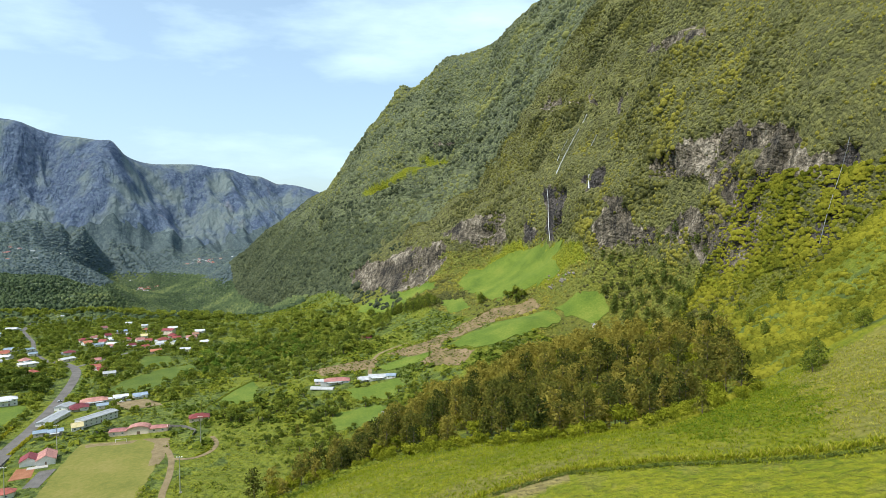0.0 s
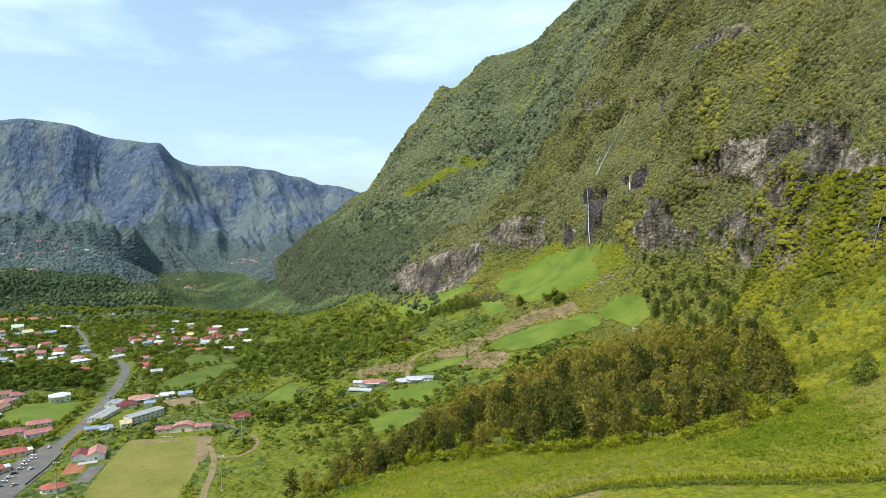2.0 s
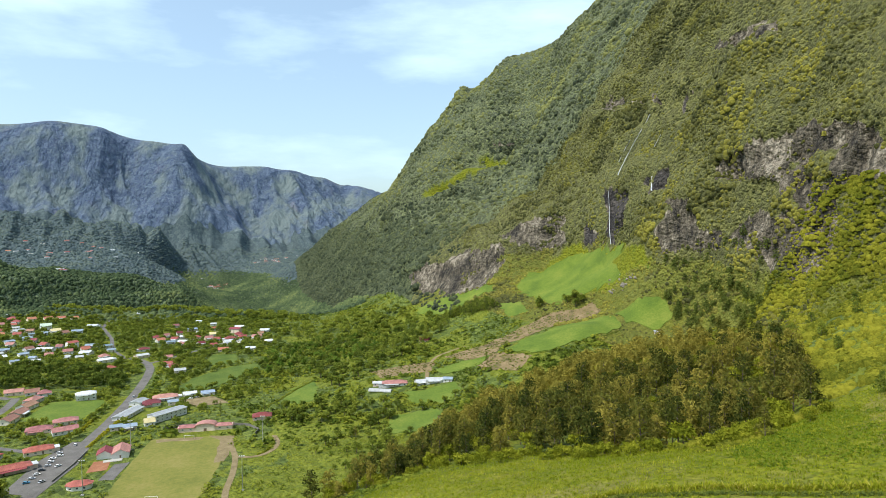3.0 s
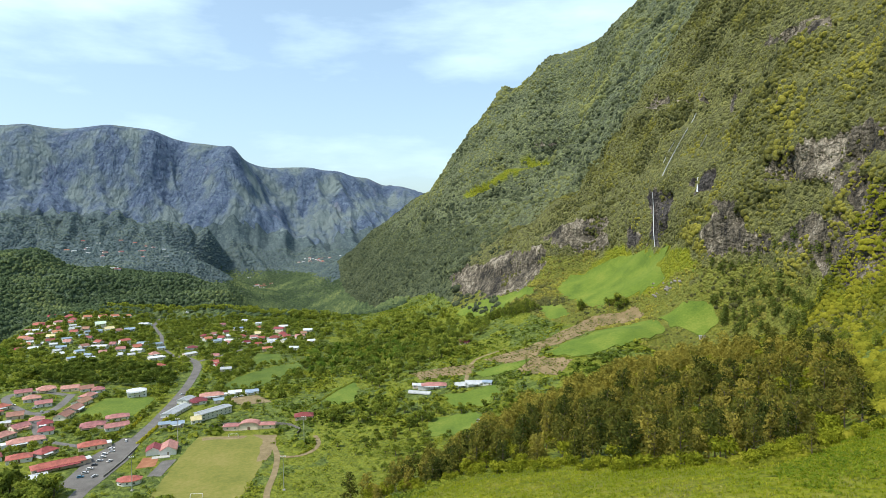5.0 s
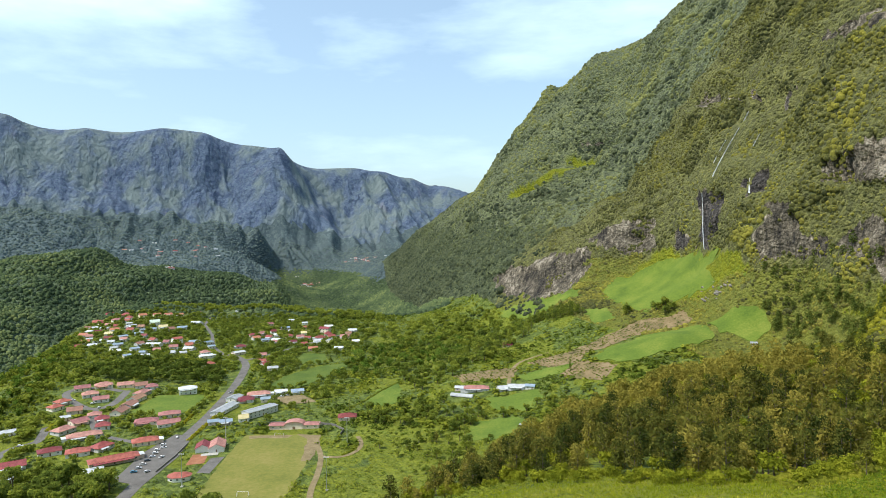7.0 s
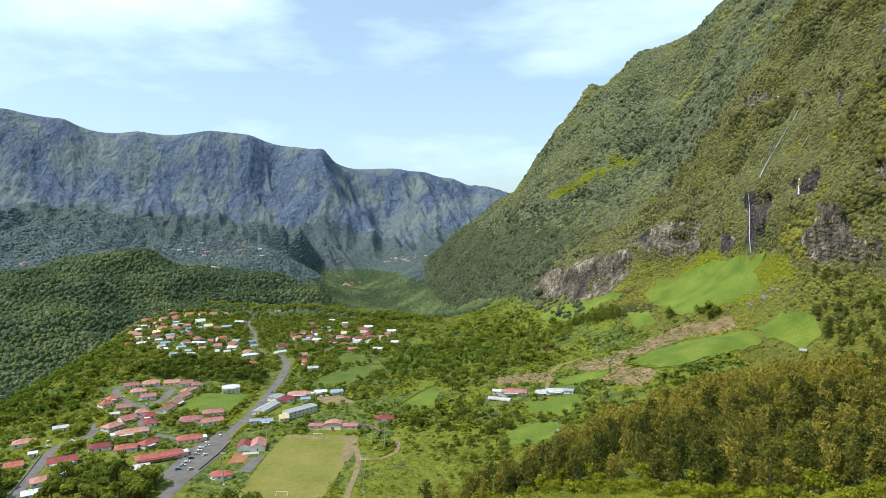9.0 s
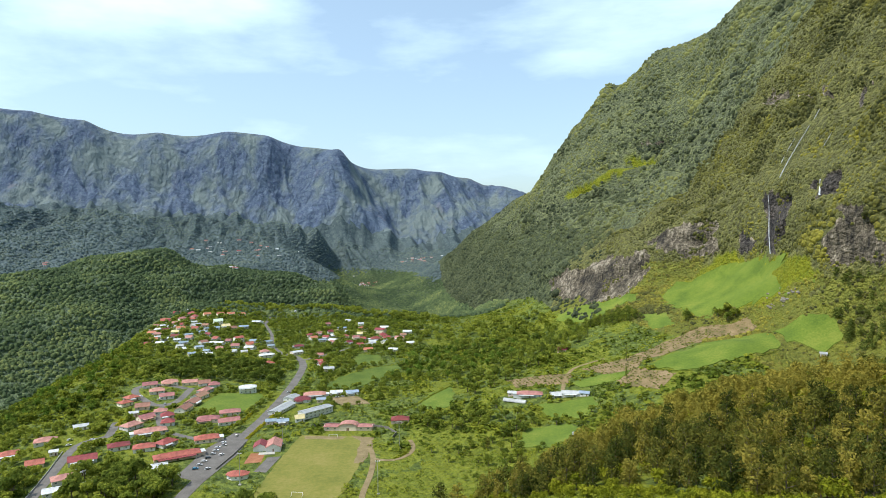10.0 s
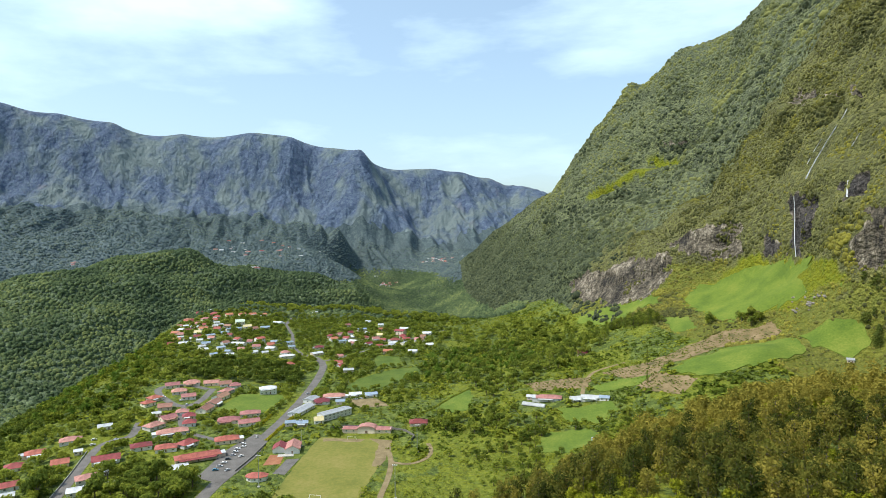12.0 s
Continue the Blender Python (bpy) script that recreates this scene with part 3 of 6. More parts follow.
# ---------------------------------------------------------------- plan of the valley floor
PITCH = [(-266, 459), (-206, 470), (-178, 362), (-178, 340), (-232, 340), (-258, 426)]
ROAD = [(-262, 290), (-274, 329), (-289, 375), (-300, 408), (-311, 446), (-323, 487), (-343, 546), (-362, 597), (-386, 655), (-404, 693), (-422, 719), (-446, 739), (-466, 741)]
PARKING = [(-300, 352), (-318, 405), (-322, 446), (-306, 447), (-288, 404), (-276, 350)]
STREET = [(-340, 262), (-369, 305), (-388, 332), (-413, 367), (-421, 383), (-419, 391), (-409, 400), (-433, 432)]
CUL_DE_SAC = [(-449, 545), (-436, 519), (-426, 494), (-434, 480), (-453, 488), (-478, 501), (-495, 514), (-500, 524), (-490, 537), (-470, 543), (-452, 541)]
LANE = [(-430, 482), (-404, 449), (-380, 428), (-330, 420)]
FARM_LANE = [(-72, 606), (-74, 640), (-70, 668), (-40, 690)]
UPPER_LANE = [(-466, 741), (-500, 770), (-540, 830), (-600, 900), (-640, 980)]
EAST_LANE = [(-422, 719), (-400, 790), (-380, 850), (-350, 930), (-330, 985)]
TRACK = [(-150, 330), (-166, 365), (-174, 395), (-186, 427), (-197, 445)]
TRACK_LOOP = [(-186, 427), (-177, 424), (-169, 428), (-163, 442), (-166, 460), (-175, 472)]
LAWN = [(-398, 488), (-414, 545), (-375, 563), (-356, 541), (-349, 507), (-363, 492)]
CROP = [(-326, 602), (-332, 650), (-314, 697), (-283, 720), (-272, 690), (-292, 606)]
CROP_NORTH = [(-344, 707), (-366, 768), (-334, 765), (-308, 719)]
MEADOW = [(-200, 549), (-205, 600), (-192, 633), (-181, 612), (-170, 559)]
BARN_FIELD = [(-88, 572), (-44, 586), (-36, 567), (-49, 540), (-76, 543)]
LOW_FIELD = [(-90, 520), (-55, 528), (-40, 505), (-62, 470), (-88, 480)]
YARD = [(-304, 567), (-276, 581), (-250, 560), (-274, 546)]
RED_COURT = [(-280, 409), (-270, 413), (-262, 396), (-272, 389)]
GREY_COURT = [(-263, 406), (-255, 411), (-247, 380), (-256, 378)]
FIELD_A = [(5, 633), (25, 648), (43, 653), (70, 672), (95, 682), (118, 659), (117, 640), (79, 612), (45, 603), (20, 612)]
FIELD_B = [(120, 668), (140, 668), (162, 655), (168, 640), (150, 632), (128, 648)]
FARM_STRIP = [(-66, 622), (-40, 632), (-10, 628), (-20, 612), (-55, 608)]
SOIL = [(-62, 660), (-16, 676), (20, 700), (54, 722), (100, 712), (108, 694), (60, 680), (38, 662), (2, 648), (-4, 628), (30, 602), (15, 575), (-14, 596), (-40, 640)]
SOIL_LOW = [(-135, 649), (-100, 655), (-70, 650), (-69, 622), (-120, 620)]
TALUS_FIELD = [(75, 878), (103, 847), (125, 793), (137, 762), (160, 689), (160, 683), (139, 704), (102, 725), (55, 747), (32, 805), (16, 848), (37, 878)]
LIGHT_STRIP = [(-136, 971), (-67, 931), (-21, 904), (-6, 863), (-38, 889), (-67, 874), (-119, 928)]
PASTURE = [(-5, 804), (25, 787), (30, 749), (8, 752)]
WOOD = [(-108, 325), (-62, 372), (-26, 470), (20, 500), (85, 530), (122, 470), (150, 380), (140, 300), (121, 247), (92, 240), (60, 222), (27, 255), (-18, 275), (-71, 322)]
DRY_SLOPE = [(122, 222), (160, 230), (150, 190), (110, 128), (90, 134), (93, 155), (101, 178)]
MOWN = [(-40, 60), (0, 150), (31, 156), (53, 146), (70, 134), (90, 122), (140, 90), (60, 0), (-30, 10)]
BARE = [(10, 158), (25, 161), (33, 156), (20, 148)]
GRASS_SLOPE = [(10, 160), (34, 162), (56, 152), (92, 130), (150, 180), (170, 240), (128, 246), (100, 225), (70, 188), (40, 200), (0, 205)]
FERN_SLOPE = [(-200, 330), (-150, 300), (-110, 330), (-70, 380), (-50, 450), (-95, 520), (-130, 505), (-160, 480), (-150, 420)]
FERN_STRIP = [(58, 168), (84, 152), (104, 170), (116, 205), (120, 224), (100, 224), (70, 192)]
STRAW = [(-20, 150), (12, 162), (40, 166), (44, 172), (10, 178), (-24, 172)]
CLEARED = [PITCH, PARKING, LAWN, CROP, CROP_NORTH, MEADOW, BARN_FIELD, LOW_FIELD, YARD, RED_COURT, GREY_COURT, FIELD_A, FIELD_B, FARM_STRIP, SOIL, SOIL_LOW, TALUS_FIELD, LIGHT_STRIP, PASTURE]
WAYS = [(ROAD, 8), (STREET, 5.5), (CUL_DE_SAC, 6), (LANE, 4.5), (FARM_LANE, 4), (TRACK, 4), (TRACK_LOOP, 3), (UPPER_LANE, 4), (EAST_LANE, 4)]

# houses: x, y, width, turn in degrees, kind of roof
HOUSES_WEST = [
    (-454, 351, 20, 53, "r"), (-443, 326, 17, 55, "r"), (-410, 299, 16, 55, "r"), (-394, 286, 12, 55, "w"), (-413, 339, 15, 52, "r"), (-449, 377, 20, 51, "p"),
    (-449, 410, 14, 49, "w"), (-420, 360, 7, 51, "w"), (-385, 354, 23, 49, "r"), (-368, 323, 17, 50, "p"), (-366, 335, 8, 49, "w"), (-355, 305, 15, 51, "w"),
    (-339, 321, 14, 48, "w"), (-382, 384, 18, 46, "d"),
]
HOUSES_CLOSE = [
    (-361, 388, 18, 44, "r"), (-384, 419, 28, 44, "p"), (-410, 425, 18, 80, "p"), (-415, 446, 15, 74, "p"), (-433, 451, 9, 45, "w"), (-464, 472, 13, 81, "r"),
    (-471, 487, 14, 80, "r"), (-402, 458, 12, 43, "r"), (-388, 443, 12, 43, "r"), (-441, 470, 14, 44, "t"), (-416, 465, 12, 43, "p"), (-353, 402, 16, 78, "r"),
    (-488, 529, 16, 44, "p"), (-477, 545, 18, 42, "p"), (-460, 556, 17, 41, "p"), (-446, 561, 13, 40, "t"), (-466, 515, 16, 43, "p"), (-446, 506, 15, 42, "p"),
    (-434, 562, 12, 39, "p"), (-404, 481, 18, 101, "t"), (-411, 501, 18, 101, "t"), (-419, 521, 18, 100, "t"), (-428, 540, 16, 100, "p"),
]
HOUSES_ROAD = [
    (-325, 382, 36, 42, "r"), (-321, 359, 13, 43, "w"), (-330, 421, 20, 39, "r"), (-363, 464, 20, 39, "p"), (-359, 489, 19, 38, "p"), (-343, 466, 19, 38, "p"),
    (-392, 562, 18, 36, "W"), (-444, 678, 13, 34, "r"), (-322, 517, 34, 95, "g"), (-334, 553, 15, 94, "g"), (-308, 478, 9, 34, "b"), (-298, 481, 10, 33, "b"),
    (-284, 513, 32, 68, "2"), (-288, 492, 8, 32, "y"), (-317, 569, 22, 31, "p"), (-319, 549, 15, 31, "d"), (-301, 554, 9, 30, "b"), (-300, 583, 12, 29, "w"),
    (-284, 587, 12, 27, "b"), (-200, 512, 15, 23, "d"),
]
HOUSES_UPPER = [
    (-765, 888, 19, 42, "r"), (-773, 915, 14, 41, "w"), (-722, 872, 18, 40, "r"), (-693, 873, 14, 39, "o"), (-680, 890, 14, 38, "o"), (-672, 907, 14, 38, "o"),
    (-664, 925, 14, 37, "o"), (-667, 987, 14, 35, "p"), (-752, 846, 22, 42, "r"), (-713, 840, 18, 41, "p"), (-689, 788, 15, 42, "w"), (-662, 775, 15, 41, "o"),
    (-655, 800, 18, 40, "w"), (-697, 758, 18, 43, "o"), (-650, 751, 13, 42, "y"), (-620, 742, 14, 41, "b"), (-621, 693, 21, 43, "w"), (-612, 711, 11, 42, "w"),
    (-592, 700, 15, 41, "b"),
]
HOUSES_CENTRE = [
    (-639, 832, 17, 38, "G"), (-616, 820, 15, 38, "y"), (-597, 839, 17, 36, "b"), (-610, 892, 17, 35, "w"), (-547, 758, 15, 37, "R"), (-529, 726, 13, 37, "p"),
    (-530, 772, 16, 36, "b"), (-511, 734, 16, 36, "w"), (-514, 780, 13, 35, "b"), (-497, 762, 11, 34, "b"), (-557, 724, 24, 39, "w"), (-559, 690, 13, 40, "b"),
    (-527, 667, 15, 39, "w"), (-543, 657, 11, 40, "b"), (-570, 669, 15, 41, "w"), (-515, 700, 13, 37, "w"), (-472, 712, 20, 34, "w"), (-450, 752, 18, 32, "w"),
    (-466, 785, 15, 32, "d"), (-411, 746, 11, 30, "p"), (-393, 711, 12, 30, "r"), (-379, 695, 12, 30, "r"), (-361, 679, 12, 29, "w"), (-630, 1038, 13, 32, "w"),
]
HOUSES_EAST = [
    (-478, 845, 13, 30, "o"), (-462, 856, 11, 30, "r"), (-443, 843, 14, 29, "w"), (-474, 928, 17, 28, "b"), (-451, 906, 9, 27, "w"), (-492, 988, 10, 27, "w"),
    (-459, 970, 10, 26, "w"), (-511, 949, 10, 29, "p"), (-439, 936, 17, 26, "r"), (-421, 893, 16, 26, "y"), (-438, 871, 13, 27, "r"), (-417, 866, 12, 27, "p"),
    (-399, 916, 19, 24, "R"), (-408, 951, 15, 24, "w"), (-383, 862, 17, 25, "d"), (-371, 827, 12, 25, "g"), (-356, 922, 15, 22, "w"), (-347, 869, 15, 23, "p"),
    (-320, 842, 11, 22, "w"), (-360, 788, 14, 26, "o"), (-325, 793, 14, 23, "w"),
]
HOUSES = HOUSES_WEST + HOUSES_CLOSE + HOUSES_ROAD + HOUSES_UPPER + HOUSES_CENTRE + HOUSES_EAST
PLOTS = [(x, y, 0.5 * w + 2.5) for x, y, w, a, k in HOUSES] + [(-101, 591, 17), (-62, 594, 17), (-112, 578, 14), (-274, 423, 14), (-260, 366, 11), (-235, 483, 24)]

# ---------------------------------------------------------------- the land itself
def soft_inside(poly, spread=6.0):
    """1 inside a polygon, fading unevenly over its edge, for every point of the sheet."""
    w = (fbm(GX / 15, GY / 15, 0, 3, 53) - 0.5) * spread * 2
    v = (fbm(GX / 15, GY / 15, 0, 3, 59) - 0.5) * spread * 2
    return inside(GX + w, GY + v, poly).astype(float)


LUSH, DRY = np.zeros(GX.shape), np.zeros(GX.shape)
for poly in (GRASS_SLOPE, MOWN, TALUS_FIELD, LIGHT_STRIP):
    LUSH = np.maximum(LUSH, soft_inside(poly, 8))
LUSH = np.maximum(LUSH, 0.6 * soft_inside(FERN_SLOPE, 10))
LUSH = np.maximum(LUSH, 0.6 * ((fbm(GX / 28, GY / 28, 0, 3, 61) > 0.56 - 0.06 * (GX > -220)) & (RAD < 1250) & (GROUGH < 5)))
MEADOWS = np.zeros(GX.shape)
for poly, lo, hi in ((SHELF, 1300, 1900), (CLIFF_MEADOW, 400, 680)):
    MEADOWS = np.maximum(MEADOWS, face_outline(poly, 9) * ((RAD > lo) & (RAD < hi)))
LUSH = np.maximum(LUSH, MEADOWS)
LUSH = np.maximum(LUSH, 0.5 * (EAST & (GZ < 122 + 30 * (fbm(GX / 30, GY / 30, 0, 3, 65) - 0.5)) & (RAD < 980) & (ROCK < 0.2)))
LUSH = np.where((RAD < 250) & (GX > -60), np.maximum(LUSH, 0.9), LUSH)
DRY = np.maximum(DRY, soft_inside(DRY_SLOPE, 8) * 0.45)
DRY = np.maximum(DRY, soft_inside(BARE, 3))
DRY = np.maximum(DRY, 0.45 * soft_inside(STRAW, 6))
DRY = np.maximum(DRY, 0.22 * ((fbm(GX / 7, GY / 7, 0, 3, 67) > 0.64) & (RAD < 260)))


def sheet(name, mask, mat, label, category):
    """The faces of the land picked by mask (columns x rows), as one mesh with its cover as attributes."""
    nc, nr = GX.shape
    idx = np.arange(nc * nr).reshape(nc, nr)
    nxt = np.roll(idx, -1, 0)
    quads = np.stack([idx[:, :-1], idx[:, 1:], nxt[:, 1:], nxt[:, :-1]], -1)[mask[:, :-1]]
    used, inv = np.unique(quads, return_inverse=True)
    me = bpy.data.meshes.new(name)
    me.vertices.add(len(used))
    me.vertices.foreach_set("co", LAND.reshape(-1, 3)[used].ravel())
    me.loops.add(quads.size)
    me.loops.foreach_set("vertex_index", inv.ravel().astype(np.int32))
    me.polygons.add(len(quads))
    me.polygons.foreach_set("loop_start", np.arange(0, quads.size, 4, dtype=np.int32))
    me.polygons.foreach_set("use_smooth", np.ones(len(quads), dtype=bool))
    for key, field in (("rock", ROCK), ("lush", LUSH), ("dry", DRY), ("wet", WET)):
        me.attributes.new(key, "FLOAT", "POINT").data.foreach_set("value", field.ravel()[used].astype(np.float32))
    me.update()
    me.validate()
    me.materials.append(mat)
    return tagged(new(name, me), label, category, kind="structure")


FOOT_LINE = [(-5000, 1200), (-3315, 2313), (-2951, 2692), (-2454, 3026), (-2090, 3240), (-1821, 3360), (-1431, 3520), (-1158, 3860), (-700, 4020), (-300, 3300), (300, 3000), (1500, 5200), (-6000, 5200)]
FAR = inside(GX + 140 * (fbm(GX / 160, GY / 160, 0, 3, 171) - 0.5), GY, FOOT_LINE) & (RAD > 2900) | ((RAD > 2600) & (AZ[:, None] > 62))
HILL = ~FAR & ~EAST & ((RAD > 1150) & (GX < -250) | (GX < -840) | (RAD > 1500))
sheet("ground", ~FAR & ~HILL & ~EAST, M_ground, "green valley floor and grassy knoll with low growth", "ground")
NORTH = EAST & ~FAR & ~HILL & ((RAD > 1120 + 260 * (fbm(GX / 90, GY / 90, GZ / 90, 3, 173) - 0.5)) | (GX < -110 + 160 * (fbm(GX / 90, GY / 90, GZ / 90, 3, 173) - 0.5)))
sheet("mountain_east", EAST & ~FAR & ~HILL & ~NORTH, M_wall, "steep scrub-covered mountain wall with bare basalt crags", "mountain")
FOOT = NORTH & (GX < -40) & (GZ < 165 + 110 * (fbm(GX / 60, GY / 60, GZ / 60, 3, 175) - 0.5))
sheet("mountain_foot", FOOT, M_foot, "dark green wooded foot of the mountain", "mountain")
sheet("mountain_north", NORTH & ~FOOT, M_upper, "darker wooded shoulder and summit of the mountain, haze mixed into its greens", "mountain")
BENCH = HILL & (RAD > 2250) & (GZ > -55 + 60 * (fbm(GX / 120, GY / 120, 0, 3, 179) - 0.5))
sheet("bench", BENCH, M_bench, "wooded bench below the far mountain, tinted with blue haze", "hills")
sheet("hills", HILL & ~BENCH, M_hill, "dark forested hills and ravine beyond the village", "hills")
sheet("mountain_far", FAR, M_far, "distant mountain wall with fluted spurs, blue haze mixed into its colour", "mountain")


def patch(name, poly, mat, lift, label, category, step=5.0, kind="structure", uneven=0.0):
    """A piece of ground cover draped on the land, with a skirt at its rim."""
    rim = []
    for a, b in zip(poly, poly[1:] + poly[:1]):
        n = max(1, int(math.dist(a, b) / 4))
        for i in range(n):
            x, y = a[0] + (b[0] - a[0]) * i / n, a[1] + (b[1] - a[1]) * i / n
            if uneven:
                x += (noise.noise((x / 9, y / 9, 1.5))) * uneven
                y += (noise.noise((x / 9, y / 9, 7.5))) * uneven
            rim.append((x, y))
    bm = bmesh.new()
    bm.faces.new([bm.verts.new((x, y, 0)) for x, y in rim])
    for axis in (0, 1):
        lo, hi = min(p[axis] for p in rim), max(p[axis] for p in rim)
        at = math.ceil(lo / step) * step + 0.01
        while at < hi:
            co, no = [0, 0, 0], [0, 0, 0]
            co[axis], no[axis] = at, 1
            bmesh.ops.bisect_plane(bm, geom=bm.verts[:] + bm.edges[:] + bm.faces[:], plane_co=co, plane_no=no)
            at += step
    xy = np.array([v.co[:2] for v in bm.verts])
    zs = land_z(xy[:, 0], xy[:, 1])
    for v, z in zip(bm.verts, zs):
        v.co.z = z + lift
    edge = [e for e in bm.edges if e.is_boundary]
    low = bmesh.ops.extrude_edge_only(bm, edges=edge)["geom"]
    for v in low:
        if isinstance(v, bmesh.types.BMVert):
            v.co.z -= lift + 0.4
    bmesh.ops.recalc_face_normals(bm, faces=bm.faces[:])
    me = bpy.data.meshes.new(name)
    bm.to_mesh(me)
    bm.free()
    me.materials.append(mat)
    return tagged(new(name, me), label, category, kind=kind)


def ribbon(name, line, width, mat, lift, label, category, kind="structure"):
    """A way along a line, draped on the land."""
    pts = along([(x, y, 0) for x, y in line], 4.0)[:, :2]
    for _ in range(6):
        pts[1:-1] = 0.5 * pts[1:-1] + 0.25 * (pts[:-2] + pts[2:])
    d = np.gradient(pts, axis=0)
    d /= np.linalg.norm(d, axis=1)[:, None]
    side = np.c_[-d[:, 1], d[:, 0]]
    cols = [pts + side * width * s for s in (-0.5, -0.25, 0, 0.25, 0.5)]
    zs = [land_z(c[:, 0], c[:, 1]) + lift for c in cols]
    bm = bmesh.new()
    rows = [[bm.verts.new((*c[i], z[i])) for c, z in zip(cols, zs)] for i in range(len(pts))]
    for r in rows:
        r.insert(0, bm.verts.new(r[0].co - Vector((0, 0, lift + 0.4))))
        r.append(bm.verts.new(r[-1].co - Vector((0, 0, lift + 0.4))))
    for a, b in zip(rows[:-1], rows[1:]):
        for i in range(6):
            bm.faces.new((a[i], a[i + 1], b[i + 1], b[i]))
    bmesh.ops.recalc_face_normals(bm, faces=bm.faces[:])
    me = bpy.data.meshes.new(name)
    bm.to_mesh(me)
    bm.free()
    me.materials.append(mat)
    return tagged(new(name, me), label, category, kind=kind)


def turf(name, a, b, c, scale=0.06):
    m, t, bs = material(name, 0.95)
    p = position(t)
    n1, n2 = noise_node(t, scale, 5, p), noise_node(t, scale * 14, 4, p)
    s = maths(t, "ADD", maths(t, "MULTIPLY", n1, 0.6), maths(t, "MULTIPLY", n2, 0.4))
    t.links.new(ramp(t, s, (0.36, a), (0.5, b), (0.64, c)), bs.inputs["Base Color"])
    relief(t, bs, n2, 0.8, 0.4)
    return m


M_pitch = turf("pitch_turf", (0.12, 0.132, 0.024), (0.165, 0.165, 0.034), (0.215, 0.19, 0.055), 0.03)
M_lawn = turf("lawn", (0.065, 0.11, 0.014), (0.1, 0.15, 0.018), (0.155, 0.19, 0.03), 0.04)
M_talus = turf("talus_grass", (0.065, 0.108, 0.014), (0.105, 0.155, 0.018), (0.155, 0.19, 0.028), 0.035)
M_crop = turf("crop_green", (0.05, 0.085, 0.012), (0.075, 0.115, 0.016), (0.105, 0.14, 0.022))
M_soil = turf("ploughed_soil", (0.1, 0.095, 0.035), (0.19, 0.14, 0.07), (0.26, 0.195, 0.11), 0.1)
M_red_earth = turf("red_earth", (0.24, 0.1, 0.05), (0.3, 0.13, 0.07), (0.36, 0.18, 0.1), 0.2)
M_asphalt = turf("asphalt", (0.1, 0.093, 0.086), (0.135, 0.127, 0.118), (0.17, 0.162, 0.15), 0.12)
M_dirt = turf("trodden_dirt", (0.15, 0.115, 0.06), (0.21, 0.165, 0.085), (0.27, 0.21, 0.12), 0.2)

patch("sports_pitch", PITCH, M_pitch, 0.12, "worn yellow-green grass football pitch with bare edges", "pitch", uneven=1.2)
ribbon("road", ROAD, 9.0, M_asphalt, 0.12, "grey asphalt main road through the village", "road")
patch("parking_area", PARKING, M_asphalt, 0.2, "grey asphalt car park beside the main road", "parking")
ribbon("street", STREET, 7.0, M_asphalt, 0.12, "narrow asphalt street between red-roofed houses", "road")
ribbon("close", CUL_DE_SAC, 7.0, M_asphalt, 0.12, "asphalt close looping between terraced houses", "road")
ribbon("lane", LANE, 5.0, M_asphalt, 0.16, "short asphalt lane off the close", "road")
ribbon("lane", UPPER_LANE, 5.0, M_asphalt, 0.12, "narrow asphalt lane through the upper village", "road")
ribbon("lane", EAST_LANE, 5.0, M_asphalt, 0.16, "narrow asphalt lane between upper houses", "road")
ribbon("farm_lane", FARM_LANE, 4.0, M_dirt, 0.12, "pale dirt lane climbing to the fields", "path")
ribbon("track", TRACK, 4.0, M_dirt, 0.2, "brown dirt track along the pitch", "path")
ribbon("track", TRACK_LOOP, 3.4, M_dirt, 0.16, "brown dirt track looping round a bank", "path")
patch("lawn", LAWN, M_lawn, 0.1, "bright green mown lawn beside the road", "lawn", uneven=1)
patch("crop_field", CROP, M_crop, 0.3, "dark green crop field", "field", uneven=2)
patch("crop_field", CROP_NORTH, M_crop, 0.3, "small dark green crop field near houses", "field", uneven=2)
patch("meadow", MEADOW, M_lawn, 0.2, "bright green hedged meadow", "field", uneven=5)
patch("meadow", BARN_FIELD, M_lawn, 0.2, "green meadow below the farm buildings", "field", uneven=5)
patch("meadow", LOW_FIELD, M_lawn, 0.2, "rough green meadow beside the wood", "field", uneven=8)
patch("yard", YARD, M_dirt, 0.15, "bare earth yard in front of sheds", "yard", uneven=1.5)
patch("clay_court", RED_COURT, M_red_earth, 0.15, "red earth play court", "court")
patch("hard_court", GREY_COURT, M_asphalt, 0.15, "small grey hard court", "court")
patch("terrace_field", FIELD_A, M_lawn, 0.7, "light green terraced field with a raised edge", "field", uneven=7)
patch("terrace_field", FIELD_B, M_lawn, 0.7, "light green upper terraced field", "field", uneven=6)
patch("terrace_field", FARM_STRIP, M_lawn, 0.5, "narrow green strip above the farm", "field", uneven=1.5)
patch("worn_turf", [(-226, 467), (-206, 470), (-197, 446), (-190, 416), (-196, 414), (-205, 438), (-212, 458)], M_dirt, 0.17, "worn brown turf at the corner of the pitch", "pitch", uneven=1.5)
patch("worn_turf", [(-262, 457), (-228, 465), (-229, 459), (-258, 450)], M_dirt, 0.16, "worn brown goal mouth on the pitch", "pitch", uneven=2)
patch("talus_field", LIGHT_STRIP, M_talus, 0.4, "light green grass strip below the western crag", "field", uneven=8)
patch("meadow", PASTURE, M_lawn, 0.3, "small green pasture above the ploughed soil", "field", uneven=5)
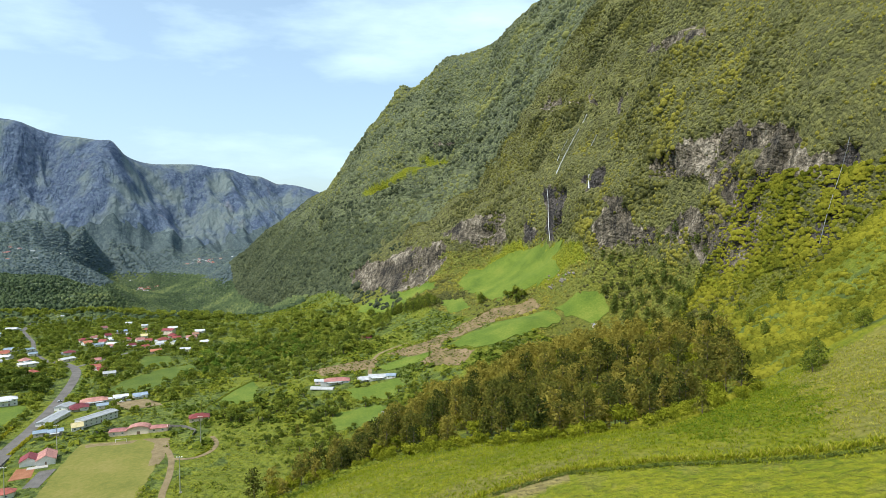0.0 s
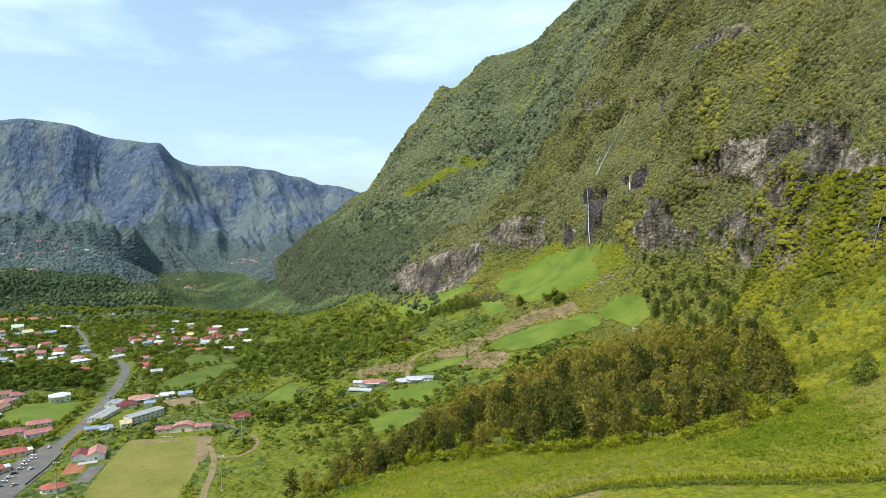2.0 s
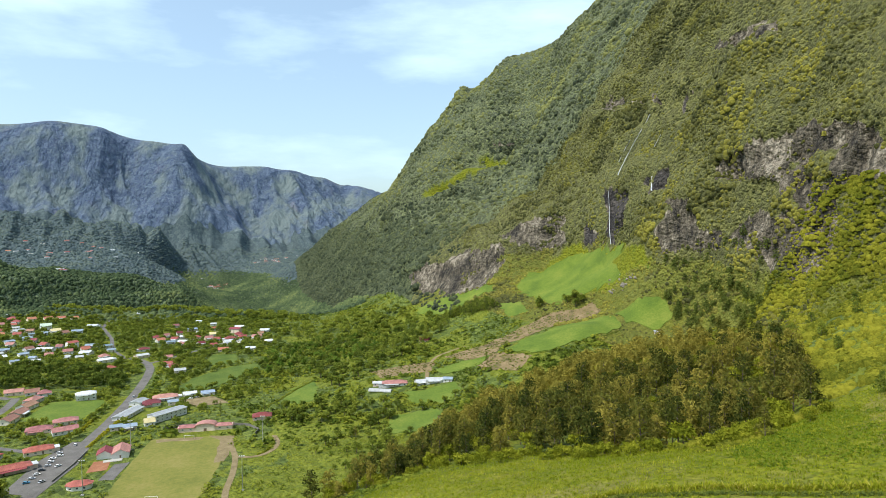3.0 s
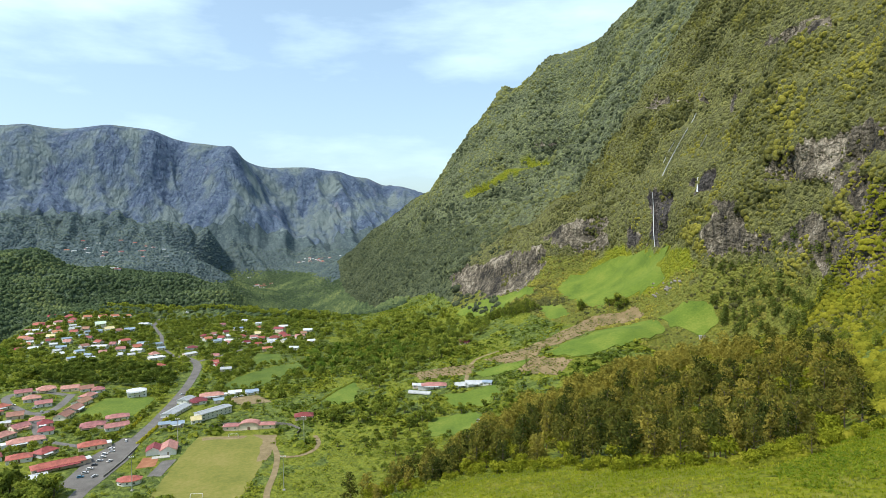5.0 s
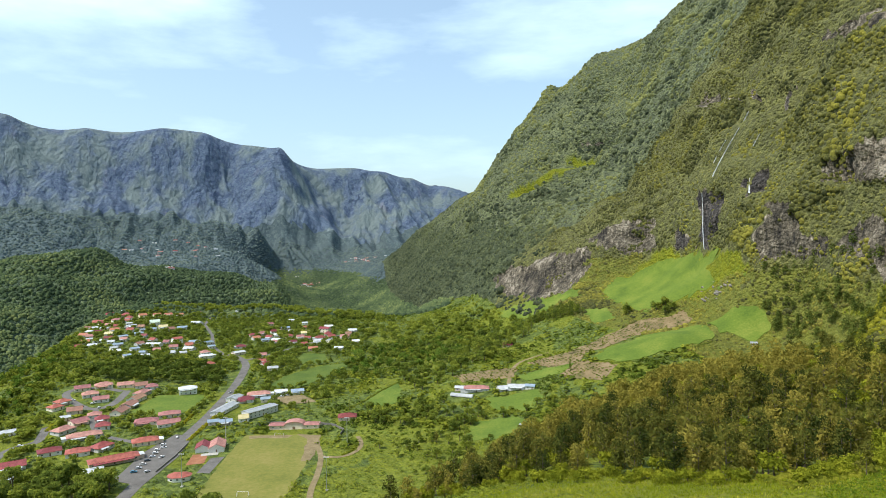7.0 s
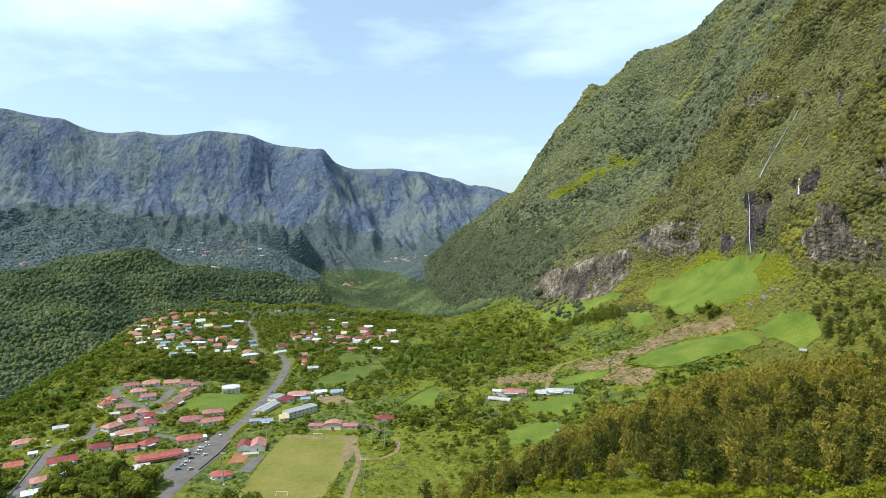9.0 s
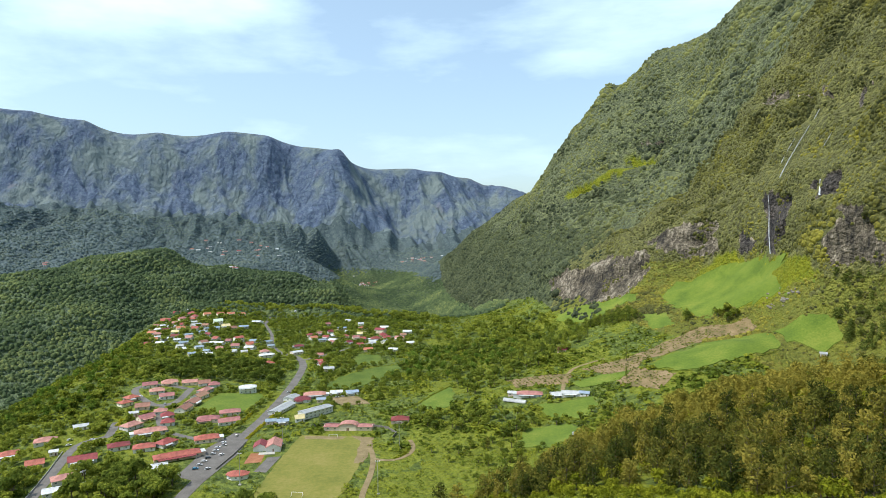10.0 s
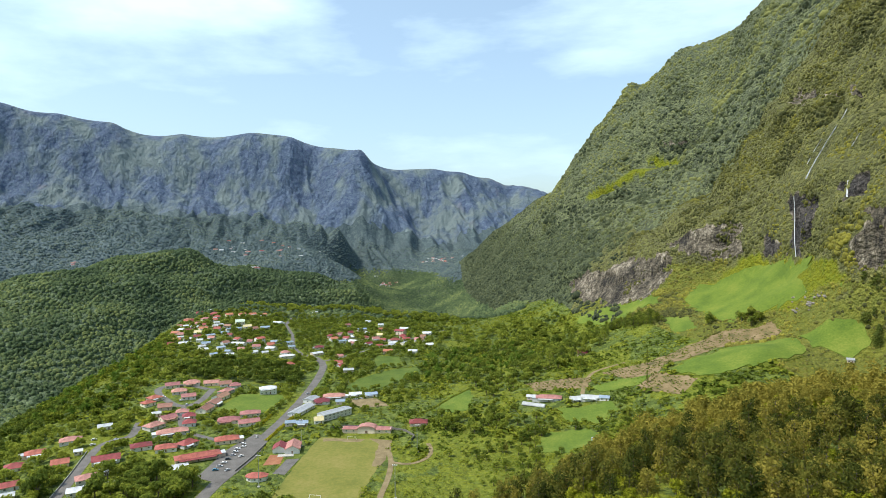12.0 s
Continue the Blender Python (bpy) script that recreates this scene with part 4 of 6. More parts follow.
patch("talus_field", TALUS_FIELD, M_talus, 0.4, "soft green grass field on the talus below the cliff", "field", uneven=12)
patch("ploughed_field", SOIL, M_soil, 0.2, "brown ploughed soil with rows of young plants", "field", uneven=4)
patch("ploughed_field", SOIL_LOW, M_soil, 0.2, "brown ploughed plot above the farm", "field", uneven=3)


# ---------------------------------------------------------------- growth
def sprays(centres, normals, sizes, seed, slim=0.55):
    """Leaf sprays as bent diamonds: corner places (n, 4, 3)."""
    rng = np.random.default_rng(seed)
    n = normals / np.maximum(np.linalg.norm(normals, axis=1), 1e-6)[:, None]
    t = np.cross(n, rng.normal(size=n.shape))
    t /= np.maximum(np.linalg.norm(t, axis=1), 1e-6)[:, None]
    b = np.cross(n, t)
    s = sizes[:, None]
    return np.stack([centres - t * s, centres - b * s * slim + n * s * 0.15, centres + t * s, centres + b * s * slim + n * s * 0.15], 1)


def spray_mesh(name, corners, tints, mat):
    """One mesh of many leaf sprays, with a tint for each."""
    n = len(corners)
    me = bpy.data.meshes.new(name)
    me.vertices.add(4 * n)
    me.vertices.foreach_set("co", corners.reshape(-1).astype(np.float32))
    me.loops.add(4 * n)
    me.loops.foreach_set("vertex_index", np.arange(4 * n, dtype=np.int32))
    me.polygons.add(n)
    me.polygons.foreach_set("loop_start", np.arange(0, 4 * n, 4, dtype=np.int32))
    me.attributes.new("tint", "FLOAT", "POINT").data.foreach_set("value", np.repeat(tints, 4).astype(np.float32))
    me.update()
    me.validate()
    me.materials.append(mat)
    return me


def clumps(places, radii, leaves, seed, tall=0.8, leaf=0.5, lean=(0.0, 0.0, 0.5)):
    """Sprays of many bushes: domes of leaves over each place."""
    rng = np.random.default_rng(seed)
    n = len(places)
    d = rng.normal(size=(n, leaves, 3))
    d[..., 2] = np.abs(d[..., 2]) * 1.1 + 0.05
    d /= np.linalg.norm(d, axis=2)[..., None]
    reach = rng.uniform(0.6, 1.05, (n, leaves, 1)) * radii[:, None, None]
    c = places[:, None] + d * reach * np.array([1, 1, tall])
    nn = 0.6 * d + np.array(lean) + rng.normal(size=d.shape) * 0.3
    size = np.repeat(radii, leaves) * leaf * rng.uniform(0.7, 1.3, n * leaves)
    return sprays(c.reshape(-1, 3), nn.reshape(-1, 3), size, seed + 1)


def domes(places, radii, seed, tall=0.75, axis=(0.0, 0.0, 1.0)):
    """Rounded shrub crowns, five-sided and uneven: corners of quads and tips, as (n, 4, 3) with the tip's last corner doubled on its rim."""
    rng = np.random.default_rng(seed)
    n = len(places)
    a = rng.uniform(0, 6.28, (n, 1)) + np.arange(5) * 2 * np.pi / 5
    n_up = np.array(axis) / np.linalg.norm(axis)
    t_a = np.cross(n_up, (0.3, 1.0, 0.1))
    t_a /= np.linalg.norm(t_a)
    t_b = np.cross(n_up, t_a)
    rings = []
    for reach, up in ((1.0, -0.3), (0.82, 0.5)):
        w = reach * rng.uniform(0.7, 1.3, (n, 5)) * radii[:, None]
        z = up * tall * radii[:, None] * rng.uniform(0.7, 1.3, (n, 5))
        rings.append(places[:, None] + (np.cos(a) * w)[..., None] * t_a + (np.sin(a) * w)[..., None] * t_b + z[..., None] * n_up)
    tip = places + (tall * radii * rng.uniform(0.75, 1.1, n))[:, None] * n_up
    verts = np.concatenate([rings[0], rings[1], tip[:, None]], 1)
    k = np.arange(5)
    faces = np.concatenate([np.stack([k, (k + 1) % 5, 5 + (k + 1) % 5, 5 + k], -1), np.stack([5 + k, 5 + (k + 1) % 5, np.full(5, 10), np.full(5, 10)], -1)])
    return verts, faces


def dome_mesh(name, places, radii, tints, mat, seed, tall=0.6, axis=(0.0, 0.0, 1.0), leaves=2):
    """One mesh of many rounded crowns with a few loose leaf sprays on each."""
    verts, faces = domes(places, radii, seed, tall, axis)
    n = len(verts)
    leaf = clumps(places, radii, leaves, seed + 3, tall=tall * 1.1, leaf=0.42 if leaves < 5 else 0.26, lean=(-0.5, -0.2, 0.6)).reshape(-1, 3)
    base = (np.arange(n) * 11)[:, None]
    quads = (base[:, :, None] + faces[None, :5]).reshape(-1)
    tris = (base[:, :, None] + faces[None, 5:, :3]).reshape(-1)
    loose = n * 11 + np.arange(len(leaf))
    sizes = np.r_[np.full(5 * n, 4), np.full(5 * n, 3), np.full(len(leaf) // 4, 4)]
    me = bpy.data.meshes.new(name)
    me.vertices.add(n * 11 + len(leaf))
    me.vertices.foreach_set("co", np.concatenate([verts.reshape(-1, 3), leaf]).ravel().astype(np.float32))
    loops = np.r_[quads, tris, loose].astype(np.int32)
    me.loops.add(len(loops))
    me.loops.foreach_set("vertex_index", loops)
    me.polygons.add(len(sizes))
    me.polygons.foreach_set("loop_start", np.r_[0, np.cumsum(sizes)[:-1]].astype(np.int32))
    me.polygons.foreach_set("use_smooth", np.ones(len(sizes), bool))
    me.attributes.new("tint", "FLOAT", "POINT").data.foreach_set("value", np.r_[np.repeat(tints, 11), np.repeat(tints, 4 * leaves)].astype(np.float32))
    me.update()
    me.validate()
    me.materials.append(mat)
    return me


def blades(places, heights, each, seed):
    """Upright grass blades: slim bent leaves rising from each place."""
    rng = np.random.default_rng(seed)
    n = len(places) * each
    foot = np.repeat(places, each, 0) + np.c_[rng.normal(size=(n, 2)) * 0.35, np.zeros(n)]
    h = np.repeat(heights, each) * rng.uniform(0.6, 1.2, n)
    a = rng.uniform(0, 2 * np.pi, n)
    lean = np.c_[np.cos(a), np.sin(a), np.zeros(n)] * (h * rng.uniform(0.3, 1.1, n))[:, None]
    side = np.c_[-np.sin(a), np.cos(a), np.zeros(n)] * (0.07 + 0.06 * h)[:, None]
    up = np.c_[np.zeros((n, 2)), h]
    mid = foot + up * 0.6 + lean * 0.35
    return np.stack([foot, mid - side, foot + up + lean, mid + side], 1)


VISIBLE = np.zeros(GX.shape, bool)
_el = (LAND[..., 2] + 14 - 153) / np.maximum(RAD, 1)
_top = np.maximum.accumulate((LAND[..., 2] - 153) / np.maximum(RAD, 1), axis=1)
VISIBLE[:] = _el >= _top
VISIBLE[FRONT:] = False


def scatter(mask, per_hectare, seed):
    """Places on the land, by area, in the cells picked by mask and open to the valley; also each one's column and row."""
    rng = np.random.default_rng(seed)
    p = LAND
    a, b, c = p[:-1, :-1], p[1:, :-1], p[:-1, 1:]
    area = np.linalg.norm(np.cross(b - a, c - a), axis=2) * (mask & VISIBLE)[:-1, :-1]
    area[FRONT - 1:] = 0
    want = area / 1e4 * per_hectare
    count = np.floor(want + rng.random(want.shape)).astype(int)
    i, j = np.nonzero(count)
    k = count[i, j]
    i, j = np.repeat(i, k), np.repeat(j, k)
    u, v = rng.random((2, len(i), 1))
    q = (p[i, j] * (1 - u) + p[i + 1, j] * u) * (1 - v) + (p[i, j + 1] * (1 - u) + p[i + 1, j + 1] * u) * v
    return q, i, j


def open_ground(q, margin=0.0):
    """Which places are clear of fields and ways."""
    free = np.ones(len(q), bool)
    for poly in CLEARED:
        free &= ~inside(q[:, 0], q[:, 1], poly)
    for line, half in WAYS:
        free &= ~near_line(q[:, 0], q[:, 1], line, half + margin)
    for x, y, r in PLOTS:
        free &= np.hypot(q[:, 0] - x, q[:, 1] - y) > r * 0.95 + margin
    return free


def spaced(poly, gap, seed, jitter=0.35):
    """Places over a polygon, about gap apart."""
    rng = np.random.default_rng(seed)
    p = np.array(poly, float)
    (x0, y0), (x1, y1) = p.min(0), p.max(0)
    gx, gy = np.meshgrid(np.arange(x0, x1, gap), np.arange(y0, y1, gap))
    gx = gx + (np.arange(gx.shape[0]) % 2)[:, None] * gap / 2
    q = np.c_[gx.ravel(), gy.ravel()] + rng.normal(size=(gx.size, 2)) * gap * jitter
    return q[inside(q[:, 0], q[:, 1], poly)]


def patchy(q, size, seed, lo=0.38, hi=0.62):
    return np.clip((fbm(q[:, 0] / size, q[:, 1] / size, q[:, 2] / size, 3, seed) - lo) / (hi - lo), 0, 1)


def stuff(name, corners, tints, mat, label, category):
    return tagged(new(name, spray_mesh(name, corners, tints, mat)), label, category, kind="stuff")


# the falls: bearing and height of head and foot
FALLS = [(-9.8, 203, -9.55, 136), (-13.2, 299, -10.6, 222), (-12.4, 297, -10.6, 240), (-13.44, 214, -13.4, 197), (-14.2, 265, -13.75, 251)]


def dry_of_falls(q):
    """Which places stand clear of the falling water."""
    a, clear = np.degrees(np.arctan2(-q[:, 0], q[:, 1])), np.ones(len(q), bool)
    for a0, z0, a1, z1 in FALLS:
        u = (q[:, 2] - z0) / (z1 - z0)
        clear &= ~((u > -0.05) & (u < 1.05) & (np.abs(a - a0 - (a1 - a0) * u) < 0.3))
    return clear


# scrub on the eastern wall
q, i, j = scatter(EAST & (RAD < 1150) & (GX > -60), 560, 101)
rng = np.random.default_rng(5)
keep = (rng.random(len(q)) > ROCK[i, j] * 0.97 * (fbm(q[:, 1] / 18, q[:, 2] / 22, 0, 3, 157) < 0.6)) & open_ground(q)
keep &= ~((q[:, 2] < 195) & (q[:, 1] < 500)) & (MEADOWS[i, j] < 0.5) & dry_of_falls(q)
q, hollow, close = q[keep], HOLLOW[i, j][keep], RAD[i, j][keep] < 620
_fall = np.c_[q[:, 1] * 0.85 + q[:, 0] * 0.3 + q[:, 2] * 0.25, q[:, 2] * 0.25, q[:, 0] * 0]
bare = patchy(_fall, 26, 181, 0.36, 0.5) * patchy(q, 70, 183, 0.36, 0.56)
keep = rng.random(len(q)) < 0.3 + 0.7 * bare
q, hollow, close, bare = q[keep], hollow[keep], close[keep], bare[keep]
r = rng.uniform(1.0, 2.9, len(q)) * (0.7 + 0.6 * patchy(q, 40, 71)) * (0.7 + 0.4 * bare)
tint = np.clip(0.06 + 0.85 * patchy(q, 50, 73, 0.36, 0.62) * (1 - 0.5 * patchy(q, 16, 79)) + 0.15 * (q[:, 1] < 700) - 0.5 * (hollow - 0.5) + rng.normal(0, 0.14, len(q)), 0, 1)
# tint sinks with distance, blending into the northern shoulder
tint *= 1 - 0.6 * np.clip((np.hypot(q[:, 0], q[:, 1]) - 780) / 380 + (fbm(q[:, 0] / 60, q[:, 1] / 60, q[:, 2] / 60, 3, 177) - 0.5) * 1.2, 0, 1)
r = np.where(close, r * 0.8, r)
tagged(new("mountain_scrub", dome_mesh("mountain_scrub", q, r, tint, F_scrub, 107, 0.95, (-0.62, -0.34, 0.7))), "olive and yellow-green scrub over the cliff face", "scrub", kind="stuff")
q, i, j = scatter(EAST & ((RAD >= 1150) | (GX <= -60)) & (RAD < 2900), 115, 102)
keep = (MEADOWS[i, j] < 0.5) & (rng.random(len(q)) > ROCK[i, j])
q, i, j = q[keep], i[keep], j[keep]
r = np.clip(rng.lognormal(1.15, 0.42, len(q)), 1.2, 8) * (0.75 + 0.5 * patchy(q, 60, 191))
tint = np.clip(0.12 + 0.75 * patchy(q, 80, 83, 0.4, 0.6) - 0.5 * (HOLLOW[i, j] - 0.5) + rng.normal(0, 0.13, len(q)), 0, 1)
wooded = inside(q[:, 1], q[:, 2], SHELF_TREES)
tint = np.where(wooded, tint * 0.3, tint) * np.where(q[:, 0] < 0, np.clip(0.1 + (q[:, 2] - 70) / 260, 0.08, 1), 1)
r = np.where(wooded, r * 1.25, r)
tagged(new("mountain_forest", dome_mesh("mountain_forest", q, r * 0.85, tint, F_upper, 109, 0.95, (-0.5, -0.45, 0.75))), "darker green scrub forest on the upper mountain, greyed with haze", "scrub", kind="stuff")
# woods on the hills and in the ravine
q, i, j = scatter(HILL & ((RAD < 2150) | ((GZ < -50) & (RAD < 3500))), 150, 103)
r = rng.uniform(3.0, 6.5, len(q))
tint = np.clip(0.1 + 0.6 * patchy(q, 120, 89) + rng.normal(0, 0.12, len(q)), 0, 1)
tagged(new("hill_forest", dome_mesh("hill_forest", q, r, tint, F_dark, 113, 1.0)), "dense dark green forest on the hills", "forest", kind="stuff")
# woods of the bench, in the leaves coloured with haze
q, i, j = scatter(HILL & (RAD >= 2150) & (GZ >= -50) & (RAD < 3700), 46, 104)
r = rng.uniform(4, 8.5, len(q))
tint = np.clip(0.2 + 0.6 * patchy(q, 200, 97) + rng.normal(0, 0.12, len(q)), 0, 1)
tagged(new("far_forest", dome_mesh("far_forest", q, r, tint, F_bench, 127, 0.8)), "forest on the far bench, tinted with blue haze", "forest", kind="stuff")
# thickets of the valley floor
VALE = ~FAR & ~HILL & ~EAST
q, i, j = scatter(VALE & (RAD > 260) & (RAD < 1300) & ~((GX > 60) & (AZ[:, None] < -12) & (RAD < 600)), 470, 105)
keep = open_ground(q, 1.0) & ~inside(q[:, 0], q[:, 1], WOOD) & (rng.random(len(q)) < 0.5 + 0.5 * patchy(q, 40, 131, 0.4, 0.55)) & ~(inside(q[:, 0], q[:, 1], FERN_SLOPE) & (rng.random(len(q)) < 0.1))
q = q[keep]
r = rng.uniform(0.9, 3.0, len(q)) * (0.7 + 0.8 * patchy(q, 30, 137))
tint = np.clip(0.1 + 0.75 * patchy(q, 35, 139) + 0.3 * inside(q[:, 0], q[:, 1], FERN_SLOPE) + rng.normal(0, 0.15, len(q)), 0, 1)
close = np.hypot(q[:, 0], q[:, 1]) < 480
stuff("thicket", np.concatenate([clumps(q[~close], r[~close], 7, 131, leaf=0.6), clumps(q[close], r[close] * 0.8, 14, 132, leaf=0.34)]),
      np.r_[np.repeat(tint[~close], 7), np.repeat(tint[close], 14)], F_bush, "mixed green thickets and garden shrubs", "shrubs")
# lime-green growth on the slope above the wood
q, i, j = scatter((VALE | EAST) & (RAD > 178) & (RAD < 600) & (GX > 60) & (AZ[:, None] < -12), 1050, 106)
keep = open_ground(q) & ~inside(q[:, 0], q[:, 1], WOOD) & ~inside(q[:, 0], q[:, 1], GRASS_SLOPE) & ~inside(q[:, 0], q[:, 1], MOWN) & (q[:, 2] < 195)
q = q[keep]
r = rng.uniform(1.0, 2.2, len(q)) * (0.8 + 1.1 * patchy(q, 16, 153))
tint = np.clip(0.05 + 0.8 * patchy(q, 22, 149) + rng.normal(0, 0.12, len(q)), 0, 1)
tagged(new("slope_shrubs", dome_mesh("slope_shrubs", q, r * 0.85, tint, F_slope, 137, 0.8, (-0.3, -0.2, 0.9), 8)), "olive and lime-green shrubs on the slope", "shrubs", kind="stuff")
# ferns below the slope
q = spaced([(x + 6 * (x > 90) - 6 * (x < 70), y + 6 * (y > 200) - 6 * (y < 180)) for x, y in FERN_STRIP], 1.25, 9)
q = q[inside(q[:, 0] + (fbm(q[:, 0] / 7, q[:, 1] / 7, 0, 3, 5) - 0.5) * 40, q[:, 1] + (fbm(q[:, 0] / 7, q[:, 1] / 7, 0, 3, 7) - 0.5) * 40, FERN_STRIP)]
q = np.c_[q, land_z(q[:, 0], q[:, 1])]
r = rng.uniform(0.4, 0.95, len(q))
stuff("ferns", clumps(q, r, 9, 163, tall=0.7, leaf=0.42), np.repeat(np.clip(0.35 + 0.5 * patchy(q, 10, 167) + rng.normal(0, 0.12, len(q)), 0, 1), 9), F_fern, "rich green ferns and creepers on the knoll", "ferns")
# grass tufts on the knoll
q, i, j = scatter(VALE & (RAD > 60) & (RAD < 270) & (GX > -60), 4600, 108)
g = inside(q[:, 0], q[:, 1], MOWN)
keep = ~inside(q[:, 0], q[:, 1], WOOD) & ~inside(q[:, 0], q[:, 1], BARE) & (~g | (rng.random(len(q)) < 0.4))
q, g = q[keep], g[keep]
r = rng.uniform(0.35, 0.95, len(q)) * np.where(g, 0.3, 1.0)
tint = np.clip(0.1 + 0.5 * patchy(q, 12, 151) + 0.35 * inside(q[:, 0], q[:, 1], DRY_SLOPE) + rng.normal(0, 0.15, len(q)), 0, 1)
stuff("tall_grass", blades(q, r, 5, 139), np.repeat(tint, 5), F_grass, "tall green and straw-coloured grass on the knoll", "grass")


# ---------------------------------------------------------------- trees
def tube(bm, a, b, ra, rb, sides=6):
    """A tapered round limb from a to b."""
    a, b = Vector(a), Vector(b)
    q = (b - a).to_track_quat("Z", "Y")
    ring = [[bm.verts.new(c + q @ Vector((math.cos(2 * math.pi * k / sides) * r, math.sin(2 * math.pi * k / sides) * r, 0))) for k in range(sides)]
            for c, r in ((a, ra), (b, rb))]
    for k in range(sides):
        bm.faces.new((ring[0][k], ring[0][(k + 1) % sides], ring[1][(k + 1) % sides], ring[1][k]))
    bm.faces.new(ring[1])


def finish(name, bm, mat):
    bmesh.ops.recalc_face_normals(bm, faces=bm.faces[:])
    me = bpy.data.meshes.new(name)
    bm.to_mesh(me)
    bm.free()
    for m in (mat if isinstance(mat, (list, tuple)) else [mat]):
        me.materials.append(m)
    return me


def lobes(kind, rng):
    """Centres and radii of the clumps of a crown, and its limbs (from, to, radii)."""
    c, r, limbs = [], [], []
    if kind == "casuarina":
        h = rng.uniform(12, 15)
        limbs.append(((0, 0, -0.5), (0.3, 0.2, h * 0.9), 0.28, 0.05))
        for k in range(15):
            z = h * (0.16 + 0.78 * (k / 14))
            reach = (1 - 0.6 * k / 14) * rng.uniform(1.4, 4.6)
            a = k * 2.4 + rng.uniform(-0.5, 0.5)
            p = (math.cos(a) * reach, math.sin(a) * reach, z + reach * 0.35)
            limbs.append(((0.1, 0.1, z - 0.6), p, 0.09, 0.03))
            c.append(p)
            r.append(rng.uniform(1.5, 2.7) * (1.1 - 0.3 * k / 14))
    elif kind == "broadleaf":
        h = rng.uniform(3.0, 4.0)
        limbs.append(((0, 0, -0.5), (0.1, 0.1, h), 0.35, 0.25))
        for k in range(15):
            a, e = k * 2.4 + rng.uniform(-0.4, 0.4), rng.uniform(-0.15, 1.2)
            reach = rng.uniform(2.2, 3.6)
            p = (math.cos(a) * math.cos(e) * reach, math.sin(a) * math.cos(e) * reach, h + 1.6 + math.sin(e) * reach)
            if k % 2:
                limbs.append(((0.1, 0.1, h - 0.3), p, 0.16, 0.05))
            c.append(p)
            r.append(rng.uniform(1.2, 2.1))
    elif kind == "conifer":
        h = 17
        limbs.append(((0, 0, -0.5), (0, 0, h), 0.3, 0.04))
        for k in range(22):
            z = h * (0.16 + 0.82 * k / 21)
            a = k * 2.4
            reach = 1.7 * (1.05 - 0.8 * k / 21)
            c.append((math.cos(a) * reach, math.sin(a) * reach, z))
            r.append(1.25 * (1.1 - 0.6 * k / 21))
    elif kind == "shrub":
        limbs.append(((0, 0, -0.4), (0, 0, 1.2), 0.12, 0.07))
        for k in range(8):
            a = k * 2.4
            c.append((math.cos(a) * 1.0, math.sin(a) * 1.0, rng.uniform(0.7, 2.2)))
            r.append(rng.uniform(0.7, 1.1))
    return c, r, limbs


def crown_sprays(kind, seed):
    rng = np.random.default_rng(seed)
    if kind == "bamboo":
        cs, ns = [], []
        limbs = []
        for k in range(26):
            a, lean, h = rng.uniform(0, 6.28), rng.uniform(0.8, 4.5), rng.uniform(7, 12)
            d = np.array([math.cos(a), math.sin(a), 0])
            if k == 0:
                limbs.append(((0, 0, -0.4), tuple(d * lean * 0.4 + (0, 0, h * 0.7)), 0.09, 0.05))
            for u in np.linspace(0.3, 1, 15):
                p = d * lean * u ** 2.2 * 1.2 + np.array([0, 0, h * (u - 0.28 * u ** 4)])
                cs.append(p + rng.normal(size=3) * 0.45)
                ns.append(d * 0.6 + np.array([0, 0, 0.8]) + rng.normal(size=3) * 0.5)
        cs, ns = np.array(cs), np.array(ns)
        return sprays(cs, ns, rng.uniform(0.5, 0.95, len(cs)), seed, 0.35), np.clip(rng.normal(0.5, 0.2, len(cs)), 0, 1), limbs
    c, r, limbs = lobes(kind, rng)
    per = {"casuarina": 34, "broadleaf": 26, "conifer": 18, "shrub": 64}[kind]
    c, r = np.array(c), np.array(r)
    d = rng.normal(size=(len(c), per, 3))
    d[..., 2] += 0.45
    d /= np.linalg.norm(d, axis=2)[..., None]
    q = c[:, None] + d * r[:, None, None] * rng.uniform(0.55, 1.1, (len(c), per, 1)) * np.array([1, 1, 0.8])
    n = d + rng.normal(size=d.shape) * 0.5
    size = np.repeat(r, per) * rng.uniform(0.34, 0.6, len(c) * per) * {"casuarina": 0.72, "shrub": 0.55}.get(kind, 0.9)
    tint = np.clip(np.repeat(rng.normal(0.5, 0.2, len(c)), per) + rng.normal(0, 0.1, len(c) * per), 0, 1)
    return sprays(q.reshape(-1, 3), n.reshape(-1, 3), size, seed + 1, 0.4 if kind == "casuarina" else 0.6), tint, limbs


def tree_kind(name, kind, mat, seed, label, category, group):
    """A tree to copy: trunk and crown under one root."""
    corners, tint, limbs = crown_sprays(kind, seed)
    root = tagged(new(name), label, category, group)
    bm = bmesh.new()
    for a, b, ra, rb in limbs:
        tube(bm, a, b, ra, rb, 6 if ra > 0.15 else 4)
    for part_name, me in (("trunk", finish("trunk", bm, M_bark)), ("crown", spray_mesh("crown", corners, tint, mat))):
        ob = new(part_name, me)
        ob.parent = root
    return root


def plant(root, x, y, z, turn, size):
    """A copy of a tree, grown to a size."""
    t = copy_thing(root, pose(x, y, z, 0, 0, math.degrees(turn)))
    t.scale = (size, size, size * random.uniform(0.9, 1.12))
    return t


def retire(roots):
    """Take the patterns out again once their copies stand."""
    for root in roots:
        for o in (*root.children_recursive, root):
            bpy.data.objects.remove(o)


